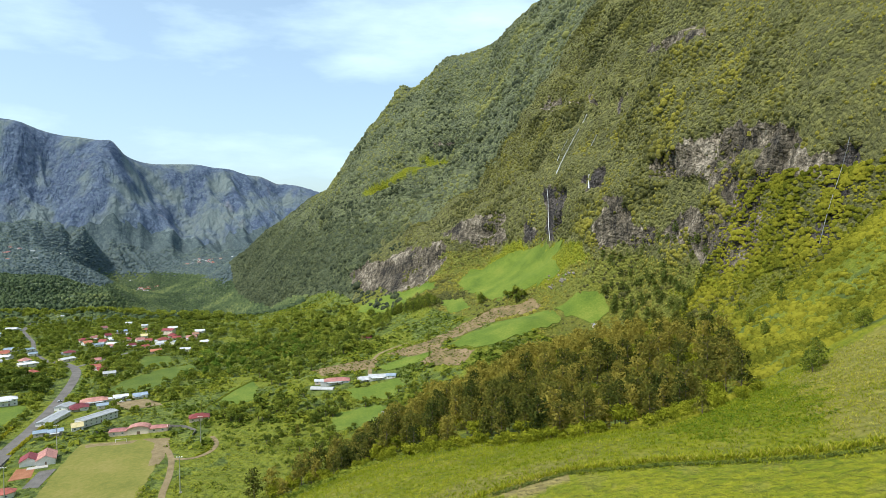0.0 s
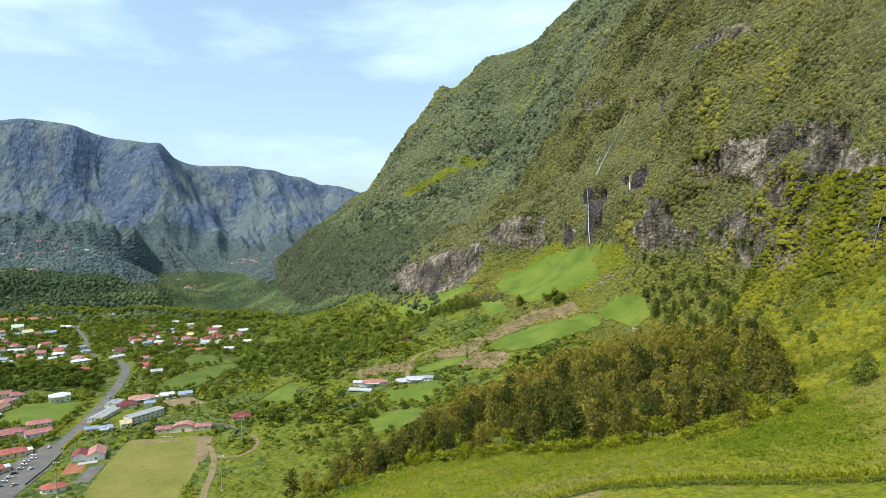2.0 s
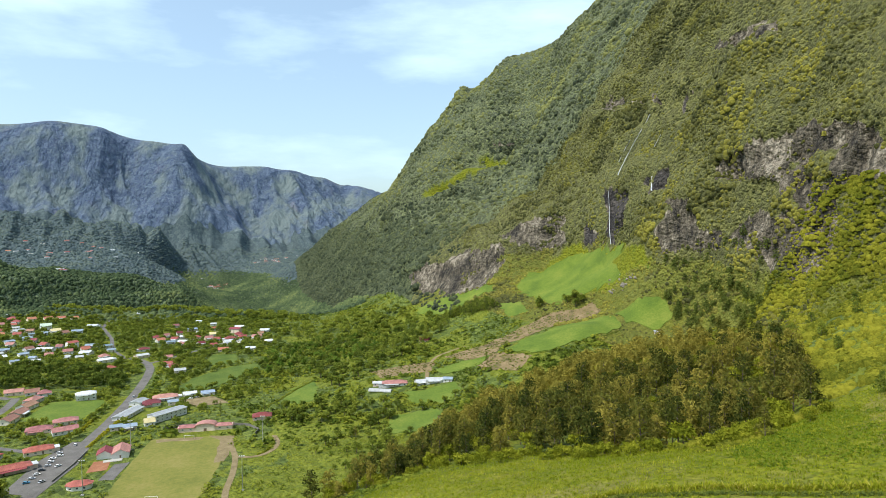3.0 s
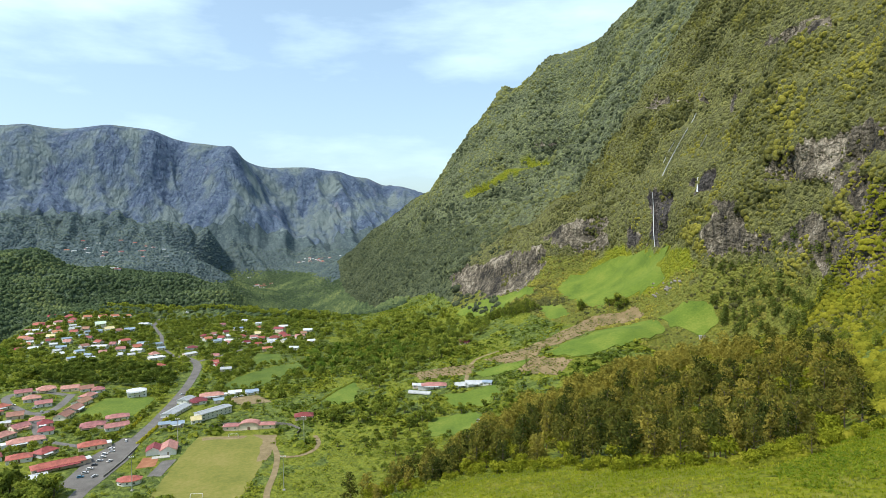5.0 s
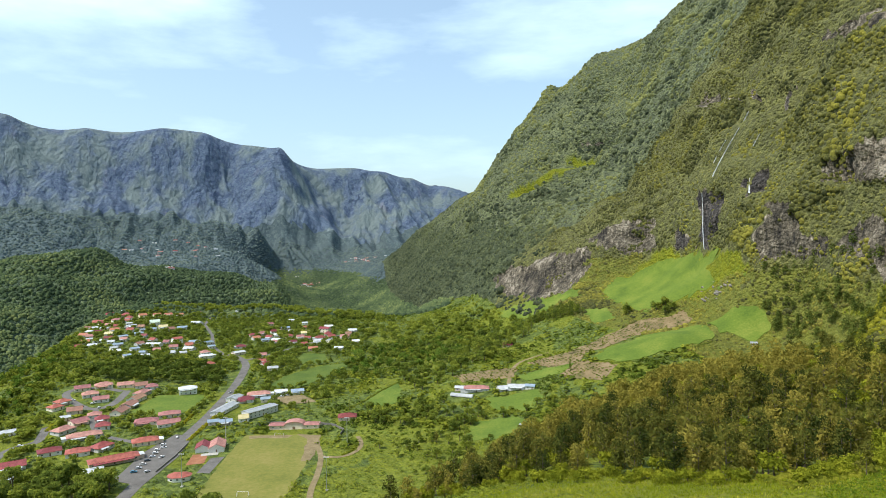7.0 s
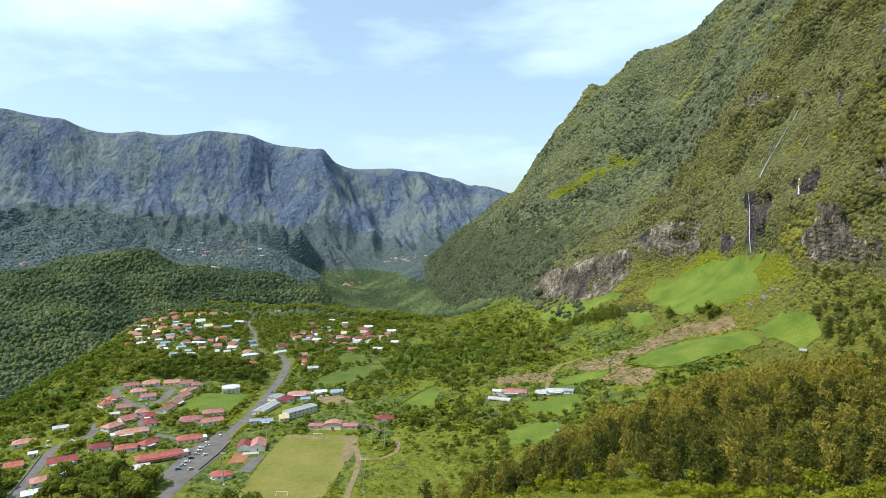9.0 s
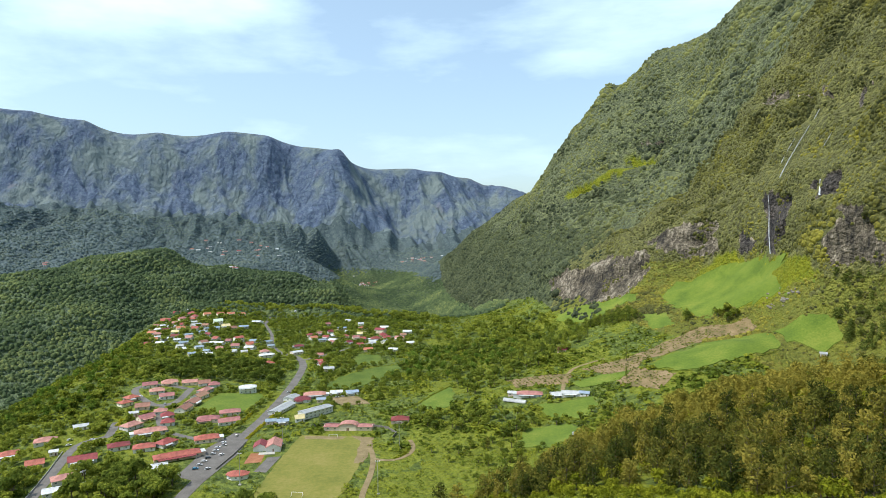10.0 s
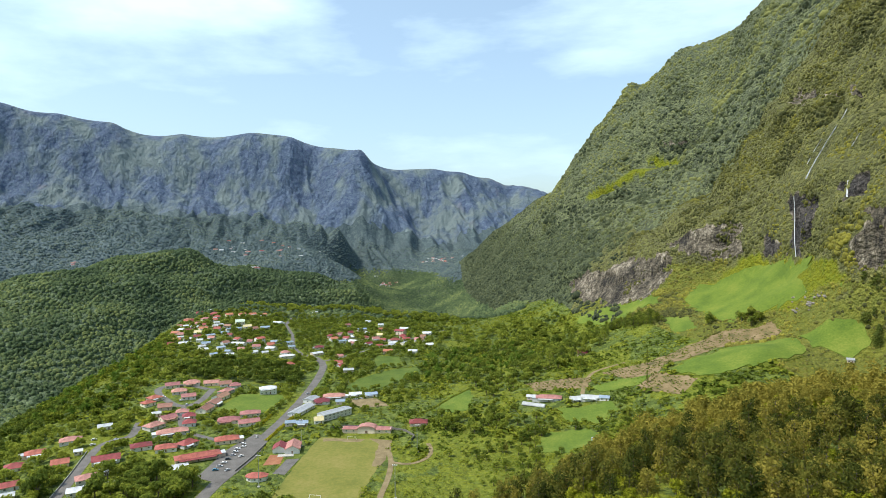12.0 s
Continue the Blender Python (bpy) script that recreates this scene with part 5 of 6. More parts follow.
# the brown-green wood: single trees in front, the rest as woodland
CAS = [tree_kind("casuarina_tree", "casuarina", F_olive, 200 + k, "olive-brown feathery casuarina tree in the wood", "tree", "trees of the wood") for k in range(4)]
q = spaced(WOOD, 10.4, 7)
q = q[np.argsort(np.hypot(q[:, 0] - 20, q[:, 1]))]
z = land_z(q[:, 0], q[:, 1])
rng = np.random.default_rng(77)
grow = rng.uniform(0.8, 1.35, len(q))
NEAR_TREES = 240
for k in range(min(NEAR_TREES, len(q))):
    plant(CAS[k % 4], q[k, 0], q[k, 1], z[k] - 0.3, rng.uniform(0, 6.28), grow[k])
_parts, _tints = [], []
for k in range(NEAR_TREES, len(q)):
    corners, tint, _ = crown_sprays("casuarina", 300 + k % 6)
    corners, tint = corners[::2], tint[::2]
    mid = corners.mean(1, keepdims=True)
    corners = mid + (corners - mid) * 1.35
    a = rng.uniform(0, 6.28)
    turn = np.array([[math.cos(a), -math.sin(a), 0], [math.sin(a), math.cos(a), 0], [0, 0, 1]])
    _parts.append((corners.reshape(-1, 3) @ turn.T * grow[k] + (q[k, 0], q[k, 1], z[k] - 0.3)).reshape(-1, 4, 3))
    _tints.append(np.clip(tint + rng.uniform(-0.42, 0.4), 0, 1))
if _parts:
    stuff("woodland", np.concatenate(_parts), np.concatenate(_tints), F_olive, "olive-brown feathery woodland behind the first trees", "forest")

# trees of the village, the banks and the farm
BRO = [tree_kind("broadleaf_tree", "broadleaf", F_round, 400 + k, "dark green rounded broadleaf tree", "tree", "village trees") for k in range(4)]
BAM = [tree_kind("bamboo_clump", "bamboo", F_bamboo, 420 + k, "feathery light green bamboo clump", "bamboo", "bamboo clumps") for k in range(3)]
PIN = [tree_kind("pine_tree", "casuarina", F_round, 470 + k, "dark green feathery tree on the slope", "tree", "slope trees") for k in range(3)]
CON = [tree_kind("conifer_tree", "conifer", F_round, 440, "tall narrow dark conifer", "tree", "tall conifers")]
SHR = [tree_kind("lime_shrub", "shrub", F_lime, 450 + k, "bright lime-green rounded shrub", "shrub", "lime shrubs") for k in range(3)]
RED = [tree_kind("red_shrub", "shrub", F_red, 460, "dark red-leaved garden shrub", "shrub", "red shrubs")]


def grove(kinds, poly, gap, seed, lo, hi, chance=1.0, limit=400, margin=2.0):
    q = spaced(poly, gap, seed)
    rng = np.random.default_rng(seed)
    q = q[open_ground(np.c_[q, np.zeros(len(q))], margin) & (rng.random(len(q)) < chance)]
    q = q[[all(math.hypot(x - hx, y - hy) > hr for hx, hy, hr in PLOTS) for x, y in q]][:limit] if len(q) else q
    z = land_z(q[:, 0], q[:, 1]) if len(q) else []
    for k in range(len(q)):
        plant(kinds[k % len(kinds)], q[k, 0], q[k, 1], z[k] - 0.2, rng.uniform(0, 6.28), rng.uniform(lo, hi))


def far_grove(kind, poly, gap, seed, lo, hi, mat, label, margin=2.0, chance=1.0):
    """Trees too many and too far to count: the crowns as one mesh."""
    q = spaced(poly, gap, seed)
    rng = np.random.default_rng(seed)
    q = q[open_ground(np.c_[q, np.zeros(len(q))], margin) & (rng.random(len(q)) < chance)]
    z = land_z(q[:, 0], q[:, 1])
    corners, tints = [], []
    for k in range(len(q)):
        c, t, _ = crown_sprays(kind, 500 + k % 7)
        c, t = c[::2], t[::2]
        mid = c.mean(1, keepdims=True)
        c = mid + (c - mid) * 1.35
        a, s = rng.uniform(0, 6.28), rng.uniform(lo, hi)
        turn = np.array([[math.cos(a), -math.sin(a), 0], [math.sin(a), math.cos(a), 0], [0, 0, 1]])
        corners.append((c.reshape(-1, 3) @ turn.T * s + (q[k, 0], q[k, 1], z[k] - 0.3 - 1.2 * s)).reshape(-1, 4, 3))
        tints.append(np.clip(t + rng.uniform(-0.25, 0.25), 0, 1))
    stuff("grove", np.concatenate(corners), np.concatenate(tints), mat, label, "trees")


# ---------------------------------------------------------------- buildings
def part(name, bm, mat, parent, label=""):
    ob = new(name, finish(name, bm, mat) if isinstance(bm, bmesh.types.BMesh) else bm)
    ob.parent = parent
    return tagged(ob, label)


def block(bm, x0, y0, z0, x1, y1, z1):
    """A closed box."""
    v = [bm.verts.new((x, y, z)) for z in (z0, z1) for x, y in ((x0, y0), (x1, y0), (x1, y1), (x0, y1))]
    for f in ((3, 2, 1, 0), (4, 5, 6, 7), (0, 1, 5, 4), (1, 2, 6, 5), (2, 3, 7, 6), (3, 0, 4, 7)):
        bm.faces.new([v[i] for i in f])


def roof_shape(bm, w, d, z, rise, hip, over=0.6, thick=0.16):
    """A pitched roof of some thickness along x: gabled (hip 0) or hipped (hip: length of the hips)."""
    a, b = w / 2 + over, d / 2 + over
    top = [(-a, -b, z), (a, -b, z), (a, b, z), (-a, b, z), (-a + hip, 0, z + rise), (a - hip, 0, z + rise)]
    up, low = [bm.verts.new(p) for p in top], [bm.verts.new((x, y, h - thick)) for x, y, h in top]
    for f in ((0, 1, 5, 4), (2, 3, 4, 5), (1, 2, 5), (3, 0, 4)):
        if len(f) == 3 and hip == 0:
            continue
        bm.faces.new([up[i] for i in f])
        bm.faces.new([low[i] for i in reversed(f)])
    ends = ((0, 1), (1, 2), (2, 3), (3, 0)) if hip else ((0, 1), (2, 3), (1, 5), (5, 2), (3, 4), (4, 0))
    for i, j in ends:
        bm.faces.new((up[i], low[i], low[j], up[j]))
    tube(bm, (-a + hip, 0, z + rise + 0.03), (a - hip, 0, z + rise + 0.03), 0.14, 0.14, 5)


def gabled_wall(bm, w, d, h, rise, hip):
    """Walls up to the eaves, and up to the ridge at gable ends."""
    block(bm, -w / 2, -d / 2, -1.2, w / 2, d / 2, h)
    if not hip:
        r = rise * (d / 2) / (d / 2 + 0.6)
        for s in (-1, 1):
            x0, x1 = s * (w / 2 - 0.2), s * w / 2
            lo = [bm.verts.new((x, y, zz)) for x in (x0, x1) for y, zz in ((-d / 2, h), (d / 2, h), (0, h + r))]
            bm.faces.new(lo[:3])
            bm.faces.new(lo[3:])
            for i, j in ((0, 1), (1, 2), (2, 0)):
                bm.faces.new((lo[i], lo[j], lo[j + 3], lo[i + 3]))


ROOFS = {
    "r": plain("red_roof_sheet", (0.33, 0.085, 0.075), 0.6, 0.3, 0.3, spread=0.5), "p": plain("faded_red_roof", (0.4, 0.185, 0.165), 0.65, 0.28, 0.3, spread=0.4),
    "d": plain("dark_red_roof", (0.2, 0.045, 0.045), 0.6, 0.2, 0.3, spread=0.4), "w": plain("white_roof_sheet", (0.5, 0.52, 0.53), 0.5, 0.2, 0.3, spread=0.45),
    "b": plain("blue_grey_roof", (0.24, 0.31, 0.38), 0.5, 0.18, 0.3, spread=0.4), "o": plain("orange_roof", (0.42, 0.16, 0.1), 0.65, 0.18, 0.3, spread=0.3),
    "g": plain("grey_roof_sheet", (0.32, 0.34, 0.35), 0.5, 0.2, 0.3, spread=0.2), "y": plain("pale_yellow_roof", (0.6, 0.52, 0.28), 0.6, 0.15, 0.3),
    "t": plain("tile_brown_roof", (0.34, 0.19, 0.13), 0.7, 0.2, 0.3, spread=0.3),
}
ROOFS["W"], ROOFS["R"], ROOFS["G"], ROOFS["2"] = ROOFS["w"], ROOFS["r"], plain("pale_green_roof", (0.5, 0.6, 0.48), 0.5, 0.15, 0.3), ROOFS["g"]
ROOF_WORDS = {"r": "red sheet", "p": "faded pinkish red sheet", "d": "dark red sheet", "w": "white sheet", "b": "blue-grey sheet", "o": "orange tiled", "g": "grey sheet",
              "y": "pale yellow", "t": "brown tiled", "W": "white hipped", "R": "vivid red", "G": "pale green", "2": "long grey sheet"}
WALLS = [plain("cream_render", (0.8, 0.75, 0.63), 0.85, 0.1, 0.5, spread=0.25), plain("white_render", (0.82, 0.81, 0.78), 0.85, 0.1, 0.5, spread=0.15),
         plain("peach_render", (0.78, 0.64, 0.53), 0.85, 0.1, 0.5, spread=0.25), plain("grey_render", (0.7, 0.7, 0.67), 0.85, 0.12, 0.5, spread=0.2)]
M_glass = plain("window_glass", (0.03, 0.04, 0.05), 0.1, 0.05)
M_frame = plain("white_frame", (0.7, 0.7, 0.68), 0.6, 0.05)
M_door = plain("painted_door", (0.2, 0.13, 0.09), 0.6, 0.1, spread=0.6)
M_concrete = plain("concrete", (0.42, 0.41, 0.38), 0.85, 0.15, 0.6)
M_steel = plain("galvanised_steel", (0.5, 0.52, 0.53), 0.45, 0.08, 2.0, metal=0.6)


def box_mesh(name, size, mat):
    bm = bmesh.new()
    x, y, z = (s / 2 for s in size)
    block(bm, -x, -y, -z, x, y, z)
    return finish(name, bm, mat)


def frame_mesh():
    """A window: frame of four bars round a dark pane, set 8 cm proud."""
    bm = bmesh.new()
    for x0, z0, x1, z1 in ((-0.7, -0.6, -0.6, 0.6), (0.6, -0.6, 0.7, 0.6), (-0.6, 0.5, 0.6, 0.6), (-0.6, -0.6, 0.6, -0.5), (-0.04, -0.5, 0.04, 0.5)):
        block(bm, x0, -0.08, z0, x1, 0.05, z1)
    return finish("window_frame", bm, M_frame)


ME_FRAME, ME_PANE, ME_DOOR = frame_mesh(), box_mesh("pane", (1.2, 0.06, 1.0), M_glass), box_mesh("door", (1.0, 0.1, 2.1), M_door)


def window(parent, x, y, z, turn):
    ob = new("window", ME_FRAME)
    ob.parent, ob.location, ob.rotation_euler = parent, (x, y, z), (0, 0, turn)
    pane = new("pane", ME_PANE)
    pane.parent = ob


def house(x, y, w, turn, kind, rng, name="house", far=False):
    """A dwelling: walls, pitched sheet roof with eaves, windows, door, sometimes a lean-to veranda."""
    w = max(w * math.cos(math.atan2(-x, y) - 0.356) ** 2, 5.0)
    up_town = math.hypot(x, y) > 780
    w *= 0.86 if up_town else 1.0
    d = min(max(w * 0.85, 5.0), 10.5)
    h = 5.6 if kind in "WR2G" else 2.9
    rise = {"w": 1.4, "b": 1.3, "g": 1.2, "2": 1.0}.get(kind, 2.5) * rng.uniform(0.85, 1.15)
    hip = (d / 2 + 0.6) * 0.9 if kind == "W" or kind in "rpd" and rng.random() < 0.55 and w > d + 1.5 else 0
    words = ("two-storey house" if h > 4 else ("long low building" if w > 24 else "single-storey house"))
    root = tagged(new(name), f"{words} with {ROOF_WORDS[kind]} roof and pale walls", "house", "village houses")
    z = float(min(land_z([x, x + 3, x - 3], [y, y + 3, y - 3])))
    root.matrix_world = pose(x, y, z + 0.25, 0, 0, turn + rng.uniform(-6, 6) * (5 if up_town else 1))
    wall_mat = WALLS[int(rng.integers(0, 4))]
    bm = bmesh.new()
    gabled_wall(bm, w, d, h, rise, hip)
    part("wall", bm, wall_mat, root)
    bm = bmesh.new()
    roof_shape(bm, w, d, h + 0.05, rise, hip)
    part("roof", bm, ROOFS[kind], root)
    if far:
        return root
    n = max(2, int(w / 4.2))
    for storey in range(2 if h > 4 else 1):
        for k in range(n):
            u = -w / 2 + w * (k + 0.5) / n
            if k == n // 2 and storey == 0:
                ob = new("door", ME_DOOR)
                ob.parent, ob.location = root, (u, -d / 2 - 0.03, 1.05)
            else:
                window(root, u, -d / 2, 1.6 + 2.7 * storey, 0)
    window(root, w / 2, 0, 1.6, math.pi / 2)
    window(root, -w / 2, 0, 1.6, -math.pi / 2)
    if rng.random() < 0.45 and w > 9 and kind not in "2g":
        bm = bmesh.new()
        a, b = -w * 0.42, w * rng.uniform(0.0, 0.4)
        y0, y1 = -d / 2 - 2.6, -d / 2 - 0.6
        v = [bm.verts.new(p) for p in ((a, y1, h - 0.15), (b, y1, h - 0.15), (b, y0, h - 0.6), (a, y0, h - 0.6), (a, y1, h - 0.27), (b, y1, h - 0.27), (b, y0, h - 0.72), (a, y0, h - 0.72))]
        for f in ((0, 1, 2, 3), (7, 6, 5, 4), (3, 2, 6, 7), (0, 3, 7, 4), (1, 0, 4, 5), (2, 1, 5, 6)):
            bm.faces.new([v[i] for i in f])
        part("veranda_roof", bm, ROOFS["w" if rng.random() < 0.5 else kind], root)
        for px_ in (a + 0.2, b - 0.2):
            bm = bmesh.new()
            tube(bm, (px_, y0 + 0.2, -1), (px_, y0 + 0.2, h - 0.7), 0.09, 0.09, 6)
            part("post", bm, M_frame, root)
    if rng.random() < 0.3 and w > 12 and kind not in "2g":
        bm = bmesh.new()
        s = 1 if rng.random() < 0.5 else -1
        block(bm, s * w / 2, -d * 0.3, -1.2, s * (w / 2 + 3.6), d * 0.35, 2.5)
        part("annexe", bm, wall_mat, root)
        bm = bmesh.new()
        block(bm, s * (w / 2 + 0.65) if s > 0 else s * (w / 2 + 4.0), -d * 0.3 - 0.4, 2.5, s * (w / 2 + 4.0) if s > 0 else s * (w / 2 + 0.65), d * 0.35 + 0.4, 2.65)
        part("annexe_roof", bm, ROOFS["w"], root)
    return root


rng = np.random.default_rng(11)
for x, y, w, a, k in HOUSES:
    house(x, y, w, a, k, rng)
# the closely built quarters, filled in between
_taken = [(x, y) for x, y, w, a, k in HOUSES]
for poly, n, seed in (([(-785, 870), (-700, 960), (-600, 860), (-590, 700), (-640, 680), (-700, 745)], 26, 1), ([(-500, 850), (-480, 960), (-380, 960), (-330, 860), (-390, 800), (-450, 830)], 14, 2), ([(-600, 690), (-560, 800), (-480, 800), (-470, 700), (-540, 650)], 9, 3)):
    for x, y in spaced(poly, 15, 70 + seed):
        if n and min(math.hypot(x - u, y - v) for u, v in _taken) > 15:
            _taken.append((x, y))
            PLOTS.append((x, y, 8))
            house(x, y, rng.uniform(9, 14), rng.uniform(20, 55), "rpwowbpdrt"[int(rng.integers(0, 10))], rng)
            n -= 1
# far settlements on the bench, in the ravine and at the valley's end
for cx, cy, n, sx, sy in ((-1800, 2270, 12, 70, 60), (-1620, 2400, 10, 60, 80), (-1215, 1615, 5, 34, 10), (-2050, 1700, 4, 30, 40), (-1392, 2845, 40, 45, 60), (-1150, 3170, 22, 60, 18)):
    for k in range(n):
        house(cx + rng.normal() * sx, cy + rng.normal() * sy, rng.uniform(12, 26), rng.uniform(15, 50), "rppwwwo"[k % 7], rng, far=True)


def hall():
    """The village hall by the pitch: two pink-red gables with white fronts."""
    z = land_z([-274], [423])[0]
    root = tagged(new("village_hall"), "village hall with two bright red gables and white walls", "hall")
    root.matrix_world = pose(-274, 423, z + 0.2, 0, 0, 118)
    for dx, w, d, h, mat in ((-4.5, 17, 11, 3.2, ROOFS["p"]), (5.5, 12, 10, 3.0, ROOFS["r"])):
        bm = bmesh.new()
        gabled_wall(bm, w, d, h, 3.0, 0)
        ob = part("wall", bm, WALLS[1], root)
        ob.location = (0, dx, 0)
        bm = bmesh.new()
        roof_shape(bm, w, d, h + 0.05, 3.0, 0)
        part("roof", bm, mat, root).location = (0, dx, 0)
    for k in (-5, 0, 5):
        window(root, k, -10.0, 1.6, 0)
    ob = new("door", ME_DOOR)
    ob.parent, ob.location, ob.rotation_euler = root, (-8.53, -4.5, 1.05), (0, 0, math.pi / 2)
    bm = bmesh.new()
    block(bm, -14, -6, -1, -8.9, 6, 0.12)
    part("forecourt", bm, M_concrete, root)


def kiosk():
    """A small many-sided pavilion with red roof planes."""
    z = land_z([-260], [366])[0]
    root = tagged(new("pavilion"), "small eight-sided white pavilion with folded red roof", "pavilion")
    root.matrix_world = pose(-260, 366, z + 0.2, 0, 0, 20)
    ring = [(math.cos(math.pi * (k + 0.5) / 4) * 7.5, math.sin(math.pi * (k + 0.5) / 4) * 5.5) for k in range(8)]
    bm = bmesh.new()
    lo, hi = [bm.verts.new((x, y, -1)) for x, y in ring], [bm.verts.new((x, y, 2.8)) for x, y in ring]
    for k in range(8):
        bm.faces.new((lo[k], lo[(k + 1) % 8], hi[(k + 1) % 8], hi[k]))
    bm.faces.new(hi)
    part("wall", bm, WALLS[1], root)
    bm = bmesh.new()
    rim, under = [bm.verts.new((x * 1.12, y * 1.12, 2.8)) for x, y in ring], [bm.verts.new((x * 1.12, y * 1.12, 2.62)) for x, y in ring]
    ridge = [bm.verts.new((-3, 0, 4.9)), bm.verts.new((3, 0, 4.9))]
    for k in range(8):
        a, b = rim[k], rim[(k + 1) % 8]
        ea, eb = (ridge[1] if a.co.x > 0 else ridge[0]), (ridge[1] if b.co.x > 0 else ridge[0])
        bm.faces.new((a, b, eb) if ea is eb else (a, b, eb, ea))
        bm.faces.new((under[k], under[(k + 1) % 8], b, a))
    bm.faces.new(under)
    part("roof", bm, ROOFS["r"], root)
    for k, y in ((-4, -5.1), (0, -5.1), (4, -5.1)):
        window(root, k, y, 1.5, 0)


def clubhouse():
    """The changing rooms at the far end of the pitch: three salmon blocks, the middle one arched."""
    z = land_z([-235], [483])[0]
    root = tagged(new("clubhouse"), "salmon clubhouse with three pink roofs, the middle one arched", "clubhouse")
    root.matrix_world = pose(-235, 483, z + 0.2, 0, 0, 16)
    for dx, w in ((-14, 13), (14, 13)):
        bm = bmesh.new()
        gabled_wall(bm, w, 8, 3.2, 1.4, 0)
        part("wall", bm, WALLS[2], root).location = (dx, 0, 0)
        bm = bmesh.new()
        roof_shape(bm, w, 8, 3.25, 1.4, 3.5)
        part("roof", bm, ROOFS["p"], root).location = (dx, 0, 0)
        for k in (-3, 3):
            window(root, dx + k, -4.0, 1.7, 0)
    bm = bmesh.new()
    block(bm, -7.3, -4.5, -1, 7.3, 4.5, 3.2)
    part("wall", bm, WALLS[2], root)
    bm = bmesh.new()
    arcs = []
    for y in (-5.2, 5.2):
        arcs.append([[bm.verts.new((math.cos(math.pi * k / 12) * (8.2 - t), y, 3.2 + math.sin(math.pi * k / 12) * (3.0 - t))) for k in range(13)] for t in (0, 0.25)])
    for k in range(12):
        for t in (0, 1):
            bm.faces.new((arcs[0][t][k], arcs[0][t][k + 1], arcs[1][t][k + 1], arcs[1][t][k]))
        for e in (0, 1):
            bm.faces.new((arcs[e][0][k], arcs[e][0][k + 1], arcs[e][1][k + 1], arcs[e][1][k]))
    part("arched_roof", bm, ROOFS["p"], root)
    bm = bmesh.new()
    fan = [bm.verts.new((math.cos(math.pi * k / 12) * 7.9, -4.4, 3.2 + math.sin(math.pi * k / 12) * 2.7)) for k in range(13)]
    bm.faces.new(fan)
    part("gable", bm, WALLS[2], root)
    ob = new("door", ME_DOOR)
    ob.parent, ob.location, ob.scale = root, (0, -4.53, 1.05), (2.2, 1, 1.1)


def farm():
    z = land_z([-101, -62, -112], [591, 594, 578])
    r2 = np.random.default_rng(3)
    house(-101, 592, 24, 8, "p", r2, "farmhouse")
    house(-118, 596, 9, 8, "w", r2, "farm_shed")
    house(-62, 594, 19, 4, "w", r2, "farm_barn")
    house(-76, 591, 10, 30, "w", r2, "farm_shed")
    house(-50, 592, 9, 4, "b", r2, "farm_shed")
    root = tagged(new("greenhouse"), "long low white plastic greenhouse tunnel", "greenhouse")
    root.matrix_world = pose(-112, 578, z[2] + 0.1, 0, 0, -8)
    bm = bmesh.new()
    rows = [[bm.verts.new((x, math.cos(math.pi * k / 10) * 3.2, math.sin(math.pi * k / 10) * 2.4)) for k in range(11)] for x in np.linspace(-11, 11, 9)]
    for a, b in zip(rows[:-1], rows[1:]):
        for k in range(10):
            bm.faces.new((a[k], a[k + 1], b[k + 1], b[k]))
    bm.faces.new(rows[0])
    bm.faces.new(rows[-1])
    part("cover", bm, ROOFS["w"], root)
    for x in np.linspace(-11, 11, 6):
        bm = bmesh.new()
        for k in range(10):
            tube(bm, (x, math.cos(math.pi * k / 10) * 3.26, math.sin(math.pi * k / 10) * 2.46), (x, math.cos(math.pi * (k + 1) / 10) * 3.26, math.sin(math.pi * (k + 1) / 10) * 2.46), 0.05, 0.05, 4)
        part("hoop", bm, M_steel, root)
    house(-92, 750, 12, 6, "d", r2, "hut")
    bm = bmesh.new()
    tube(bm, (0, 0, -0.5), (0, 0, 2.0), 1.3, 1.3, 14)
    tube(bm, (0, 0, 2.0), (0, 0, 2.4), 1.3, 0.3, 14)
    ob = tagged(new("water_tank", finish("water_tank", bm, ROOFS["w"])), "small white round water tank beside the wood", "tank")
    ob.location = (-49, 500, land_z([-49], [500])[0])
    house(150, 628, 7, -10, "g", r2, "hut")


hall()
kiosk()
clubhouse()
farm()


# ---------------------------------------------------------------- masts, goals, walls, cars
def mast(x, y, h=21.0):
    z = land_z([x], [y])[0]
    root = tagged(new("floodlight_mast"), "tall grey steel floodlight mast beside the pitch", "light mast", "pitch floodlights")
    root.matrix_world = pose(x, y, z, 0, 0, 15)
    bm = bmesh.new()
    tube(bm, (0, 0, 0), (0, 0, h), 0.32, 0.16, 8)
    part("pole", bm, M_steel, root)
    bm = bmesh.new()
    block(bm, -0.9, -0.9, -0.8, 0.9, 0.9, 0.5)
    part("footing", bm, M_concrete, root)
    bm = bmesh.new()
    block(bm, -1.6, -0.08, h - 0.1, 1.6, 0.08, h + 0.06)
    part("crossarm", bm, M_steel, root)
    for k in (-1.3, 0, 1.3):
        bm = bmesh.new()
        block(bm, k - 0.35, -0.45, h + 0.08, k + 0.35, 0.05, h + 0.6)
        part("floodlight", bm, M_frame, root)


for x, y in ((-156, 368), (-176, 452), (-251, 356), (-269, 435)):
    mast(x, y)


